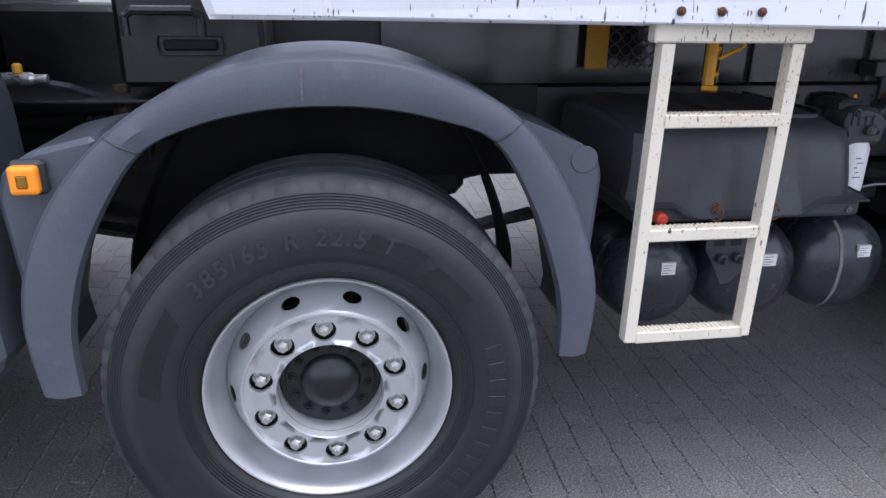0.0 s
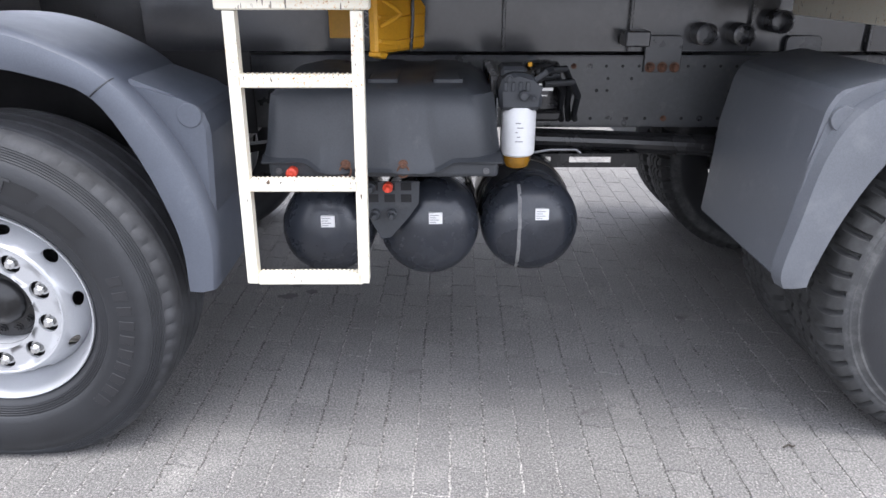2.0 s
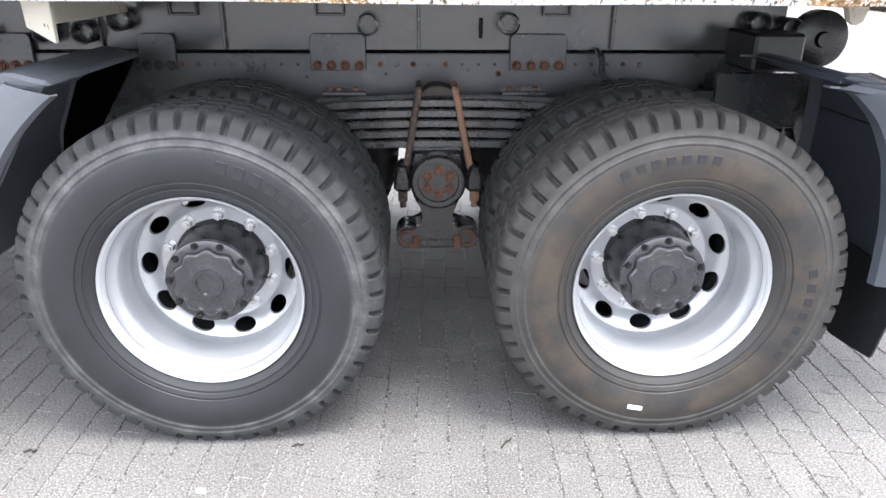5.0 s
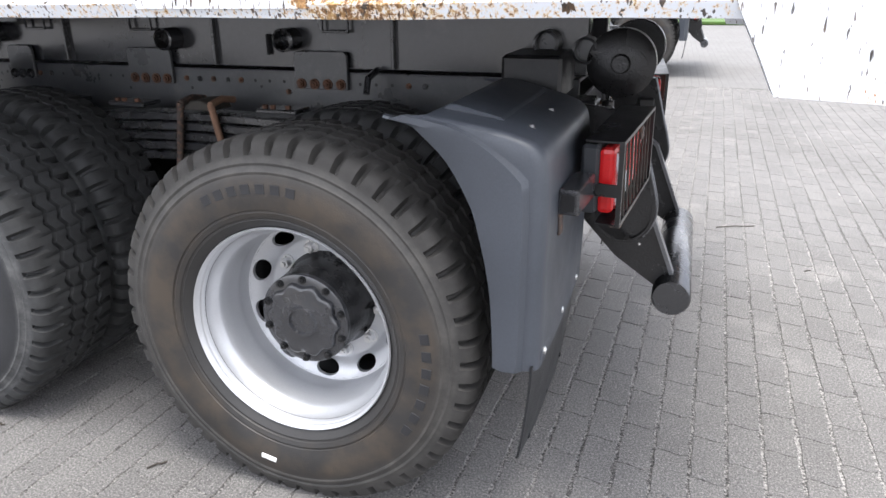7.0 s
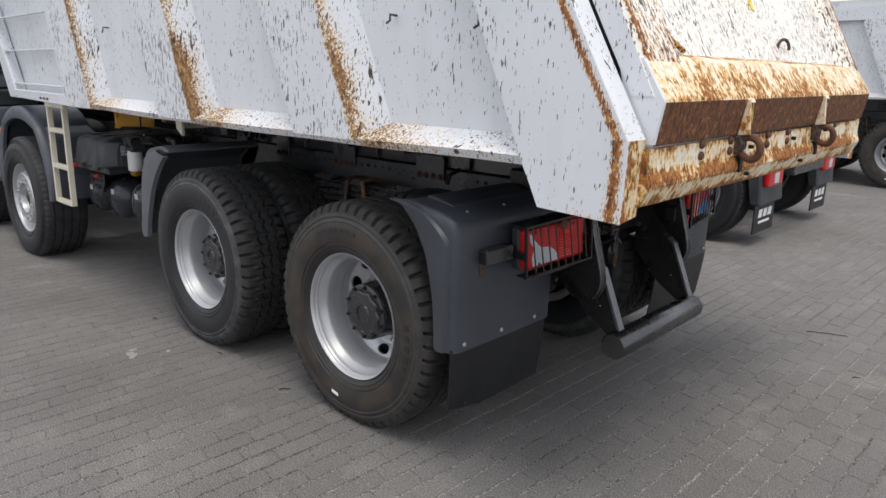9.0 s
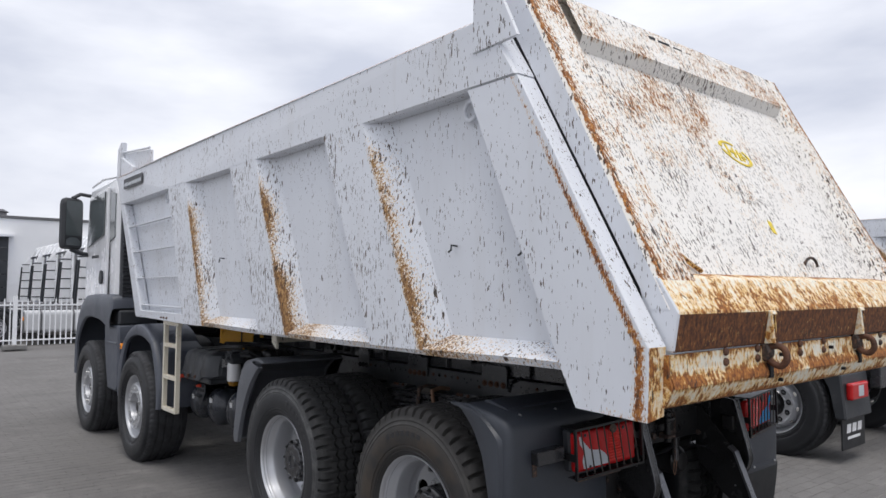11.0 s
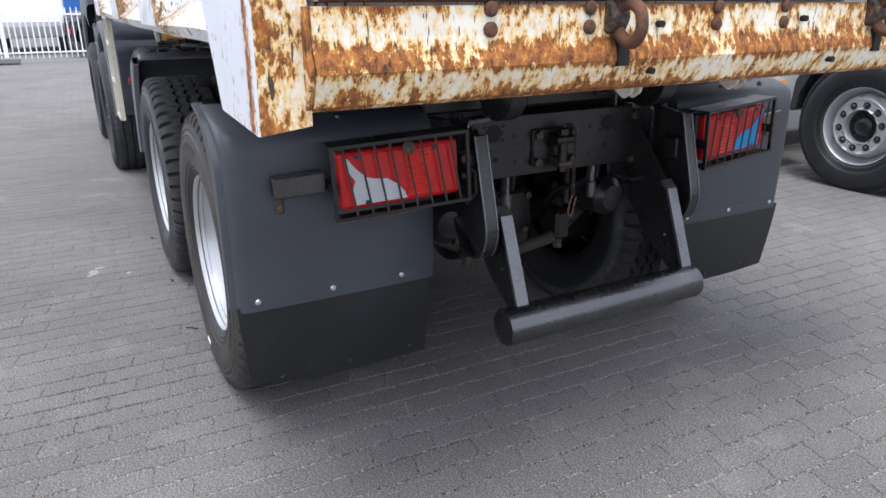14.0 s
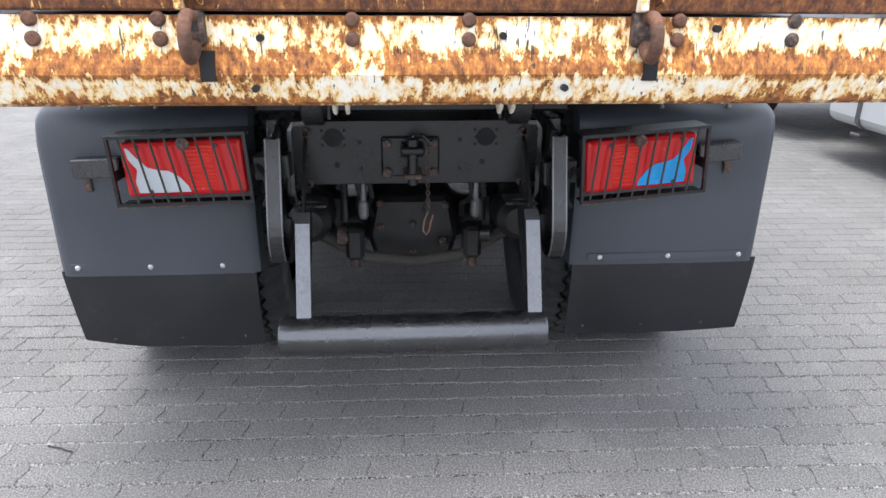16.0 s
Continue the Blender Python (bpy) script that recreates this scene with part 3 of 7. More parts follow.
def drive_tyre_mesh():
    SEG = 416
    prof = [(0.29, 0.275), (0.30, 0.288), (0.36, 0.315), (0.43, 0.325), (0.475, 0.315)]
    rows = [(0.488, 0.308, "t"), (0.506, 0.302, "s"), (0.527, 0.286, "s"), (0.5295, 0.262, "n"), (0.530, 0.236, "b"), (0.503, 0.2325, "g"), (0.503, 0.2225, "g"), (0.5305, 0.219, "b"), (0.531, 0.178, "b"), (0.503, 0.1745, "g"),
            (0.503, 0.1645, "g"), (0.531, 0.161, "b"), (0.531, 0.124, "b"), (0.503, 0.1205, "g"), (0.503, 0.1105, "g"), (0.5305, 0.107, "b"), (0.530, 0.078, "b"), (0.5295, 0.052, "n"), (0.5275, 0.026, "s"), (0.516, 0.008, "s"), (0.502, 0.001, "s"), (0.4865, -0.003, "t")]
    kinds = [""] * len(prof) + [r[2] for r in rows]
    prof = prof + [(r[0] + 0.006, r[1]) for r in rows]
    rest = [(0.478, -0.0055), (0.475, -0.0085), (0.471, -0.0085), (0.468, -0.0065), (0.456, -0.010), (0.453, -0.0135), (0.449, -0.0135), (0.446, -0.012), (0.43, -0.0155), (0.40, -0.017), (0.372, -0.0145), (0.354, -0.0105), (0.352, -0.007), (0.348, -0.007),
            (0.346, -0.009), (0.334, -0.005), (0.332, -0.0015), (0.327, -0.0005), (0.325, -0.002), (0.315, 0.006), (0.306, 0.013), (0.297, 0.021), (0.286, 0.045)]
    prof += rest
    kinds += [""] * len(rest)
    bm = bmesh.new()

    def shift(i, k, r, d):
        # shoulder lugs parted by short notches; wavy grooves and small sipes on the running face
        kind, q = kinds[k], i % 8
        if kind == "s":
            return (r - 0.020, d + (0.012 if d < 0.15 else -0.012)) if q in (0, 1) else (r, d)
        if kind == "n":
            return (r - 0.014, d) if q in (0, 1) else (r, d)
        if kind in ("b", "g"):
            zig = 0.0095 * (1 - abs(q - 3.5) / 1.75)
            return (r - (0.006 if q == 4 and kind == "b" else 0.0), d + zig)
        return r, d
    add_lathe(bm, prof, SEG, "y", shift=shift)
    flattened(bm, HUB)
    return bm, M_RUBBER_DRIVE, True


def pierced_ring(bm, inner, outer, holes, rx, ry, bulge=0.0, turn=0.0, mat=0):
    """A slanted ring from (r, y) inner to (r, y) outer with oval hand holes through it."""
    n = 20
    step = 2 * math.pi / holes

    def at(a, s):
        r = inner[0] + (outer[0] - inner[0]) * s
        y = inner[1] + (outer[1] - inner[1]) * s - bulge * 4 * s * (1 - s)
        return (r * math.sin(a), y, r * math.cos(a))
    for h in range(holes):
        a0 = turn + h * step
        hole, edge = [], []
        rm = (inner[0] + outer[0]) / 2
        ln = math.hypot(outer[0] - inner[0], outer[1] - inner[1])
        for k in range(n):
            t = 2 * math.pi * k / n + math.pi / 4
            c, s = math.cos(t), math.sin(t)
            hole.append((a0 + rx * c / rm, 0.5 + ry * s / ln))
            q = 1.0 / max(abs(c), abs(s))
            edge.append((a0 + step / 2 * c * q, 0.5 + 0.5 * s * q))
        vh = [bm.verts.new(at(*p)) for p in hole]
        vb = [bm.verts.new((p[0], p[1] + 0.012, p[2])) for p in (at(*q) for q in hole)]
        ve = [bm.verts.new(at(*p)) for p in edge]
        for k in range(n):
            m = (k + 1) % n
            for f in (bm.faces.new((vh[k], vh[m], ve[m], ve[k])), bm.faces.new((vh[m], vh[k], vb[k], vb[m]))):
                f.material_index = mat
    bmesh.ops.remove_doubles(bm, verts=bm.verts, dist=0.0004)


def steer_rim_mesh():
    bm = bmesh.new()
    add_lathe(bm, [(0.284, 0.31), (0.298, 0.305), (0.298, 0.285), (0.265, 0.25), (0.250, 0.15), (0.252, 0.090), (0.262, 0.066), (0.274, 0.050), (0.281, 0.026), (0.2845, 0.014), (0.289, 0.004), (0.2935, -0.003), (0.2975, -0.004), (0.2995, 0.003), (0.297, 0.012)], 96)
    pierced_ring(bm, (0.216, 0.005), (0.2535, 0.088), 10, 0.024, 0.023, 0.004, radians(18))
    pierced_ring(bm, (0.130, -0.001), (0.204, -0.001), 10, 0.029, 0.028)
    add_lathe(bm, [(0.216, 0.005), (0.2125, 0.001), (0.2105, -0.0035), (0.2065, -0.0035), (0.204, -0.001)], 100)
    add_lathe(bm, [(0.130, -0.001), (0.127, 0.004), (0.127, 0.078), (0.120, 0.09)], 100)
    bmesh.ops.remove_doubles(bm, verts=bm.verts, dist=0.0008)
    return bm, M_RIM, True


def drive_rim_mesh():
    bm = bmesh.new()
    add_lathe(bm, [(0.290, 0.024), (0.2945, 0.011), (0.299, 0.008), (0.3015, 0.013), (0.299, 0.024), (0.292, 0.028), (0.2885, 0.032), (0.286, 0.048), (0.279, 0.066), (0.270, 0.079), (0.2665, 0.086), (0.2645, 0.098), (0.2625, 0.128), (0.2605, 0.158), (0.2585, 0.166), (0.2605, 0.174), (0.2585, 0.205), (0.2545, 0.212), (0.2505, 0.213)], 96)
    pierced_ring(bm, (0.197, 0.250), (0.2505, 0.213), 10, 0.038, 0.027, 0.006, radians(18))
    add_lathe(bm, [(0.197, 0.250), (0.193, 0.2535), (0.188, 0.255), (0.125, 0.255), (0.12, 0.265)], 80)
    bmesh.ops.remove_doubles(bm, verts=bm.verts, dist=0.0008)
    return bm, M_RIM, True


def nut_mesh(r, depth):
    def build():
        return add_hex(bmesh.new(), (0, 0, 0), r, depth), M_NUT, False
    return build


def cap_bolt_mesh():
    return add_hex(bmesh.new(), (0, 0, 0), 0.0085, 0.011), M_TOW, False


def steer_hub_mesh():
    bm = bmesh.new()
    add_lathe(bm, [(0.128, 0.078), (0.122, 0.066), (0.112, 0.066), (0.11, 0.060), (0.075, 0.058), (0.070, 0.045), (0.066, 0.042), (0.052, 0.030), (0.034, 0.022), (0.012, 0.019), (0.0005, 0.019)], 48)
    add_lathe(bm, [(0.203, 0.026), (0.126, 0.026)], 60)
    for k in range(12):
        a = 2 * math.pi * k / 12 + 0.2
        add_hex(bm, (0.094 * math.sin(a), 0.060, 0.094 * math.cos(a)), 0.0105, 0.012)
    return bm, M_PIT, True


def drive_hub_mesh():
    bm = bmesh.new()
    add_lathe(bm, [(0.152, 0.258), (0.149, 0.248), (0.142, 0.240), (0.139, 0.230), (0.134, 0.125), (0.131, 0.112), (0.118, 0.106)], 64)
    return bm, M_BLACK_GLOSS, True


def drive_cap_mesh():
    bm = bmesh.new()

    def scallop(i, k, r, d):
        a = 2 * math.pi * i / 120
        return (r + 0.0055 * math.cos(10 * a), d) if k in (4, 5, 6, 7) else (r, d)
    add_lathe(bm, [(0.133, 0.190), (0.1345, 0.178), (0.1335, 0.174), (0.130, 0.172), (0.108, 0.1715), (0.105, 0.162), (0.102, 0.158), (0.097, 0.1565), (0.088, 0.1585), (0.062, 0.158), (0.048, 0.156), (0.044, 0.149), (0.037, 0.149), (0.034, 0.157), (0.0005, 0.158)], 120, shift=scallop)
    return bm, M_BLACK, True


def badge_mesh():
    """A plain raised bar where the cap carries its maker's mark."""
    bm = bmesh.new()
    for k in range(3):
        a = -0.36 + k * 0.36
        x, z = 0.074 * math.sin(a), 0.074 * math.cos(a)
        add_box(bm, (x - 0.010, 0.1425, z - 0.008), (x + 0.010, 0.1455, z + 0.008), 0.001)
    return bm, M_BLACK, False


def steer_wheel(x, y, turn, flip=False):
    w = part("wheel", shared("steer_rim", steer_rim_mesh), None, truck, "silver steel wheel with ten nuts", at=(x, y, HUB_STEER))
    w.rotation_euler = (0, radians(turn), math.pi if flip else 0)
    part("tyre", shared("steer_tyre", steer_tyre_mesh), None, w, "worn black road tyre").rotation_euler = (0, radians(-turn), 0)
    part("hub", shared("steer_hub", steer_hub_mesh), None, w, "black wheel hub")
    for k in range(10):
        a = radians(36 * k)
        part("wheel_nut", shared("steer_nut", nut_mesh(0.0155, 0.026)), None, w, at=(0.1675 * math.sin(a), 0.022, 0.1675 * math.cos(a)))
    return w


def drive_wheel(x, y, turn, flip=False, inner=True, brown=False):
    w = part("wheel", shared("drive_rim", drive_rim_mesh), None, truck, "deep dished silver steel wheel", at=(x, y, HUB))
    w.rotation_euler = (0, radians(turn), math.pi if flip else 0)
    t = part("tyre", shared("drive_tyre", drive_tyre_mesh), None, w, "black block-tread tyre with brown dust" if brown else "black block-tread tyre")
    t.rotation_euler = (0, radians(-turn), 0)
    if brown:
        t.data = t.data.copy()
        t.data.materials[0] = M_RUBBER_BROWN
    if inner:
        part("tyre", shared("drive_tyre", drive_tyre_mesh), None, w, at=(0, 0.345, 0)).rotation_euler = (0, radians(-turn), 0)
    part("hub", shared("drive_hub", drive_hub_mesh), None, w, "black planetary hub")
    part("hub_cap", shared("drive_cap", drive_cap_mesh), None, w, "scalloped black hub cap", at=(0, -0.070, 0))
    part("badge", shared("cap_badge", badge_mesh), None, w, at=(0, -0.055, 0))
    for k in range(10):
        a = radians(36 * k)
        part("wheel_nut", shared("drive_nut", nut_mesh(0.0165, 0.026)), None, w, at=(0.1675 * math.sin(a), 0.254, 0.1675 * math.cos(a)))
        a += radians(18)
        part("cap_bolt", shared("cap_bolt", cap_bolt_mesh), None, w, at=(0.1215 * math.sin(a), 0.1015, 0.1215 * math.cos(a)))
    return w


steer_wheel(FRONT2, 0.0, -3)
steer_wheel(FRONT1, 0.0, 14)
drive_wheel(REAR1, 0.035, 3)
drive_wheel(REAR2, 0.035, -16, brown=True)
steer_wheel(FRONT2, 2 * YC, 20, True)
steer_wheel(FRONT1, 2 * YC, 5, True)
drive_wheel(REAR1, 2 * YC - 0.035, 30, True)
drive_wheel(REAR2, 2 * YC - 0.035, 8, True)


# ---- the tipper lorry: dump body ----
BY0, BY1 = -0.06, 2.52   # outer faces of the body
Z0, ZR, ZT = 1.34, 2.50, 2.80     # lower edge, underside and top of the upper rail


def side_x(front, z):
    """The slanting front end of the body: further forward at the top."""
    return 0.41 - (z - 1.36) * 0.68


def rear_x(z):
    """The slanting rear post."""
    return 5.78 - (z - 1.44) * 0.56


def nose(ob):
    """The front panel runs further forward and tapers in towards the cab."""
    for v in ob.data.vertices:
        z = min(max(v.co.z, Z0), ZT)
        xr, xf = 0.98 + (ZR - z) * 0.39, side_x(0, z)
        f = min(1.0, max(0.0, (xr - v.co.x) / (xr - xf)))
        low = 1.0 - (z - Z0) / (ZT - Z0)
        v.co.x -= f * (0.13 + 0.50 * low)
        if v.co.z < Z0 + 0.03:
            v.co.z += 0.013 * min(1.0, 3.0 * f)
        v.co.y += f * (0.022 + 0.083 * low) * (1 if v.co.y < YC else -1)
    return ob


body = part("dump_body", box((0.30, 0.10, 1.40), (5.30, 2 * YC - 0.10, 1.46), 0.0), M_PAINT_CHIP, truck, "white steel dump body, chipped and rusting")
for s in (0, 1):
    def yy(d):
        return BY0 + d if s == 0 else BY1 - d
    # recessed plate
    bm = bmesh.new()
    pts = [(side_x(0, Z0), Z0), (0.98 + (ZR - Z0) * 0.39, Z0), (5.42, Z0), (rear_x(1.44) - 0.05, 1.44), (rear_x(ZT), ZT), (0.98 + (ZR - ZT) * 0.39, ZT), (side_x(0, ZT), ZT)]
    add_prism(bm, [pts[k] for k in (0, 1, 5, 6)], "y", yy(0.085), yy(0.10), 0)
    add_prism(bm, pts[1:6], "y", yy(0.085), yy(0.10), 0)
    nose(part("side_plate", bm, M_PAINT, body))
    # upper rail
    bm = bmesh.new()
    add_prism(bm, [(side_x(0, ZR), ZR), (0.98, ZR), (5.19, ZR), (5.19 - 0.19, ZT), (0.98 + (ZR - ZT) * 0.39, ZT), (side_x(0, ZT), ZT)], "y", yy(0.0), yy(0.12), 0.012)
    worn(nose(part("top_rail", bm, M_PAINT, body)), lambda co: 1.0 * step(ZT - 0.013, ZT - 0.002, co.z))
    # ribs: a broad face, a hidden step in front, a rusting slope behind
    for k, (tf, tr, bf, br) in enumerate(((0.98, 1.42, 1.43, 1.86), (2.30, 2.74, 2.82, 3.23), (3.63, 4.05, 4.13, 4.565))):
        lean = 0.16
        bm = bmesh.new()
        rows = []
        for i in range(15):
            u = i / 14
            z = ZR + 0.01 - u * (ZR - Z0)
            a, b = tf + (bf - tf) * u, tr + (br - tr) * u
            rows.append([bm.verts.new(p) for p in ((a, yy(0.085), z), (a + 0.012, yy(0.0), z), (a + 0.2, yy(0.0), z), (b - 0.05, yy(0.0), z), (b - 0.004, yy(0.001), z), (b + 0.004, yy(0.004), z), (b + lean * 0.45, yy(0.038), z), (b + lean, yy(0.085), z))])
        for ra, rb in zip(rows, rows[1:]):
            for j in range(7):
                bm.faces.new((ra[j], ra[j + 1], rb[j + 1], rb[j]))
        bm.faces.new(rows[-1][::-1])
        bm.faces.new(rows[0])
        rib = part("rib", bm, M_PAINT_CHIP, body, "pressed rib with a rusted rear edge")

        def rib_wear(co, tr=tr, br=br):
            u = (ZR + 0.01 - co.z) / (ZR - Z0)
            off = co.x - (tr + (br - tr) * u)
            down = step(0.03, 0.22, u)
            if off < -0.02:
                return 0.15 * step(0.8, 1.0, u)
            return down * (0.86 + 0.5 * noise.noise(Vector((co.x * 2.0, 0.0, co.z * 4.0)))) * (1.02 if off < 0.02 else 0.48 if off < 0.1 else 0.20) + 0.12 * step(0.85, 1.0, u)
        worn(rib, rib_wear)
    # front post
    bm = bmesh.new()
    add_prism(bm, [(side_x(0, Z0), Z0), (side_x(0, Z0) + 0.17, Z0), (side_x(0, ZR) + 0.12, ZR), (side_x(0, ZR), ZR)], "y", yy(0.0), yy(0.09), 0.01)
    nose(part("front_post", bm, M_PAINT, body))
    # rear post panel: a broad slanting plate down to the low corner, rusting along its rear edge
    bm = bmesh.new()
    prof = ((ZR, 4.887, 5.19), (2.2, 5.023, 5.357), (1.9, 5.155, 5.524), (1.65, 5.267, 5.663), (1.44, 5.36, 5.782), (Z0, 5.405, 5.778), (1.27, 5.442, 5.775), (1.205, 5.473, 5.771))
    front, back = [], []
    for z, xa, xb in prof:
        xs = [xa + (xb - xa) * f for f in (0, 0.4, 0.7)] + [xb - 0.085, xb - 0.06, xb - 0.038, xb - 0.016, xb - 0.004, xb]
        front.append([bm.verts.new((x, yy(0.0 if k < 8 else 0.004), z - (0.012 * (x - xa) / 0.3 if z < 1.21 else 0))) for k, x in enumerate(xs)])
        back.append([bm.verts.new((x, yy(0.10 if x < xb - 0.1 or z < 1.45 else 0.098), z)) for x in (xs[0], xs[-1])])
    for i in range(len(prof) - 1):
        for j in range(8):
            bm.faces.new((front[i][j], front[i][j + 1], front[i + 1][j + 1], front[i + 1][j]))
        bm.faces.new((front[i][-1], back[i][1], back[i + 1][1], front[i + 1][-1])).material_index = 1 if prof[i][0] < 1.5 else 0
        bm.faces.new((front[i][0], front[i + 1][0], back[i + 1][0], back[i][0]))
        bm.faces.new((back[i][0], back[i + 1][0], back[i + 1][1], back[i][1]))
    bm.faces.new(front[-1] + back[-1][::-1])
    rp = part("rear_post", bm, [M_PAINT, M_LIP], body, "white rear post with a rusted edge")

    def post_wear(co):
        edge = 5.19 + (ZR - co.z) * 0.558 if co.z > 1.44 else 5.778
        off = edge - co.x
        if min(co.y - BY0, BY1 - co.y) > 0.03:
            return 0.10 * step(1.9, 1.3, co.z)
        low = step(1.75, 1.30, co.z)
        w = 0.30 if off < 0.010 else 0.50 + 0.20 * low if off < 0.024 else 1.06 if off < 0.05 else 0.36 + 0.1 * low if off < 0.07 else 0.0
        return max(w * (0.55 + 0.45 * step(2.4, 1.9, co.z)), 0.6 * step(1.26, 1.20, co.z) * step(5.45, 5.65, co.x))
    worn(rp, post_wear)
    # bottom rail, buckled along its lower edge
    rows = [[], [], []]
    for i in range(41):
        u = i / 40
        x = 1.45 + u * (5.41 - 1.45)
        w = 0.008 * noise.noise(Vector((x * 1.7, s * 5.0, 0.3)))
        rows[0].append((x, yy(0.084), Z0 + 0.085))
        w -= 0.012 * step(2.1, 3.2, x)
        rows[1].append((x, yy(0.004), Z0 + 0.034 + w))
        rows[2].append((x, yy(0.02), Z0 + 0.004 + w))
    bm = bmesh.new()
    add_sheet(bm, rows if s == 0 else [r[::-1] for r in rows], 0.008)
    rl = part("bottom_rail", bm, M_PAINT_CHIP, body, "rusting lower rail with a buckled edge")
    worn(rl, lambda co: 0.34 + 0.40 * max(math.exp(-(max(0.0, co.x - c) / 0.30) ** 2) * step(c - 0.12, c, co.x) for c in (1.90, 3.28, 4.60)) - 0.12 * step(Z0 + 0.03, Z0 + 0.12, co.z))
    bm = box((side_x(0, Z0) + 0.05, yy(0.0) if s == 0 else yy(0.07), Z0 + 0.006), (1.5, yy(0.07) if s == 0 else yy(0.0), Z0 + 0.085), 0.004)
    worn(nose(part("bottom_rail", bm, M_PAINT, body)), lambda co: 0.5 * step(Z0 + 0.014, Z0 + 0.006, co.z))
    for x in (0.245, 0.325, 0.405, 0.482, 0.56):
        y = yy(0.105 * (1.43 - x) / 1.61) + (0 if s == 0 else 0.012)
        part("rail_bolt", add_hex(bmesh.new(), (x, y, Z0 + 0.026), 0.0060 if x > 0.6 else 0.0035, 0.006, washer=False), M_RUST if x > 0.6 else M_NUT, body)
# front wall, floor
bm = bmesh.new()
add_prism(bm, [(side_x(0, Z0), Z0), (side_x(0, Z0) + 0.02, Z0), (side_x(0, ZT) + 0.02, ZT), (side_x(0, ZT), ZT)], "y", BY0 + 0.01, BY1 - 0.01, 0)
nose(part("front_wall", bm, M_PAINT, body))
part("floor_plate", box((0.60, 0.12, Z0 + 0.02), (5.5, 2 * YC - 0.12, Z0 + 0.05), 0), M_BLACK, body)


# ---- the tipper lorry: tailgate ----
GY0, GY1 = 0.048, 2.43


def gate_x(z):
    return 5.68 - (z - 1.70) * 0.515


ZG = 2.97
bm = bmesh.new()
add_prism(bm, [(gate_x(1.5), 1.5), (gate_x(ZG), ZG), (gate_x(ZG) - 0.03, ZG), (gate_x(1.5) - 0.03, 1.5)], "y", GY0 + 0.02, GY1 - 0.02, 0)
bmesh.ops.subdivide_edges(bm, edges=bm.edges[:], cuts=18, use_grid_fill=True)
gate = part("tailgate", bm, M_GATE, truck, "sloping white tailgate streaked with rust")
# most rust sits in a broad cloud high on the plate
worn(gate, lambda co: 0.46 * math.exp(-((co.z - 2.48) / 0.24) ** 2 - ((co.y - 1.0) / 0.60) ** 2) * (1 + 0.9 * noise.noise(Vector((0.0, co.y * 3.0, co.z * 4.0)))) - 0.14)
FRONT = 0.062   # how far posts and beams stand out from the plate
for y0, y1, y2 in ((GY0, 0.275, 0.345), (GY1, GY1 - 0.12, GY1 - 0.18)):
    bm = bmesh.new()
    rows = []
    for i in range(13):
        z = ZG - (ZG - 1.565) * i / 12
        x = gate_x(z)
        rows.append([bm.verts.new(p) for p in ((rear_x(z) + 0.009, y0, z), (x + FRONT - 0.02, y0, z), (x + FRONT, y0 + (0.012 if y1 > y0 else -0.012), z), (x + FRONT, y0 + (y1 - y0) * 0.4, z), (x + FRONT, y1, z), (x + 0.001, y2, z))])
    for ra, rb in zip(rows, rows[1:]):
        for j in range(5):
            f = bm.faces.new((ra[j], ra[j + 1], rb[j + 1], rb[j]))
            f.material_index = 1 if j == 0 else 0
    bm.faces.new(rows[0])
    bm.faces.new(rows[-1][::-1])
    gp = part("gate_post", bm, [M_GATE, M_PAINT], gate)
    # Black strip put in for the dark of the open gap here.
    ins = 0.03 if y1 > y0 else -0.03
    part("gate_seal", prism([(rear_x(z) - 0.03, z) for z in (1.46, 2.80)] + [(rear_x(z) + 0.03, z) for z in (2.80, 1.46)], "y", min(y0 + ins, y0 + ins * 1.4), max(y0 + ins, y0 + ins * 1.4), 0), M_FLAP, gate, "black strip for the dark gap beside the tailgate")
    worn(gp, lambda co, y0=y0: (0.55 if co.x > gate_x(co.z) + FRONT - 0.005 and abs(co.y - y0) < 0.02 else 0.12 if co.x > gate_x(co.z) + 0.05 and abs(co.y - y0) > 0.02 else -0.35) + (0.12 * step(1.9, 1.5, co.z) if abs(co.y - y0) > 0.005 else 0.0))
bm = bmesh.new()
rows = []
for k in range(13):
    y = GY0 + 0.30 + (GY1 - GY0 - 0.46) * k / 12
    rows.append([bm.verts.new(p) for p in ((gate_x(2.70) + 0.001, y, 2.70), (gate_x(2.765) + FRONT, y, 2.765), (gate_x(2.87) + FRONT, y, 2.87), (gate_x(ZG) + FRONT, y, ZG), (gate_x(ZG) - 0.05, y, ZG + 0.01))])
for ra, rb in zip(rows, rows[1:]):
    for j in range(4):
        bm.faces.new((ra[j], rb[j], rb[j + 1], ra[j + 1]))
tb = part("top_beam", bm, M_GATE, gate)
worn(tb, lambda co: -0.9 if co.z < 2.76 else 0.1)
bm = bmesh.new()
add_prism(bm, [(gate_x(1.70) - 0.02, 1.70), (5.752, 1.678), (5.830, 1.554), (5.806, 1.420), (5.72, 1.418)], "y", GY0 + 0.002, GY1 - 0.002, 0.005)
for f in bm.faces:
    c = f.calc_center_median()
    if min(c.y - GY0, GY1 - c.y) < 0.005:
        f.material_index = 2
    elif c.z < 1.535:
        f.material_index = 1
lip = part("gate_lip", bm, [M_LIP, M_DEEP_RUST, M_PAINT], gate, "heavily rusted folded lip")
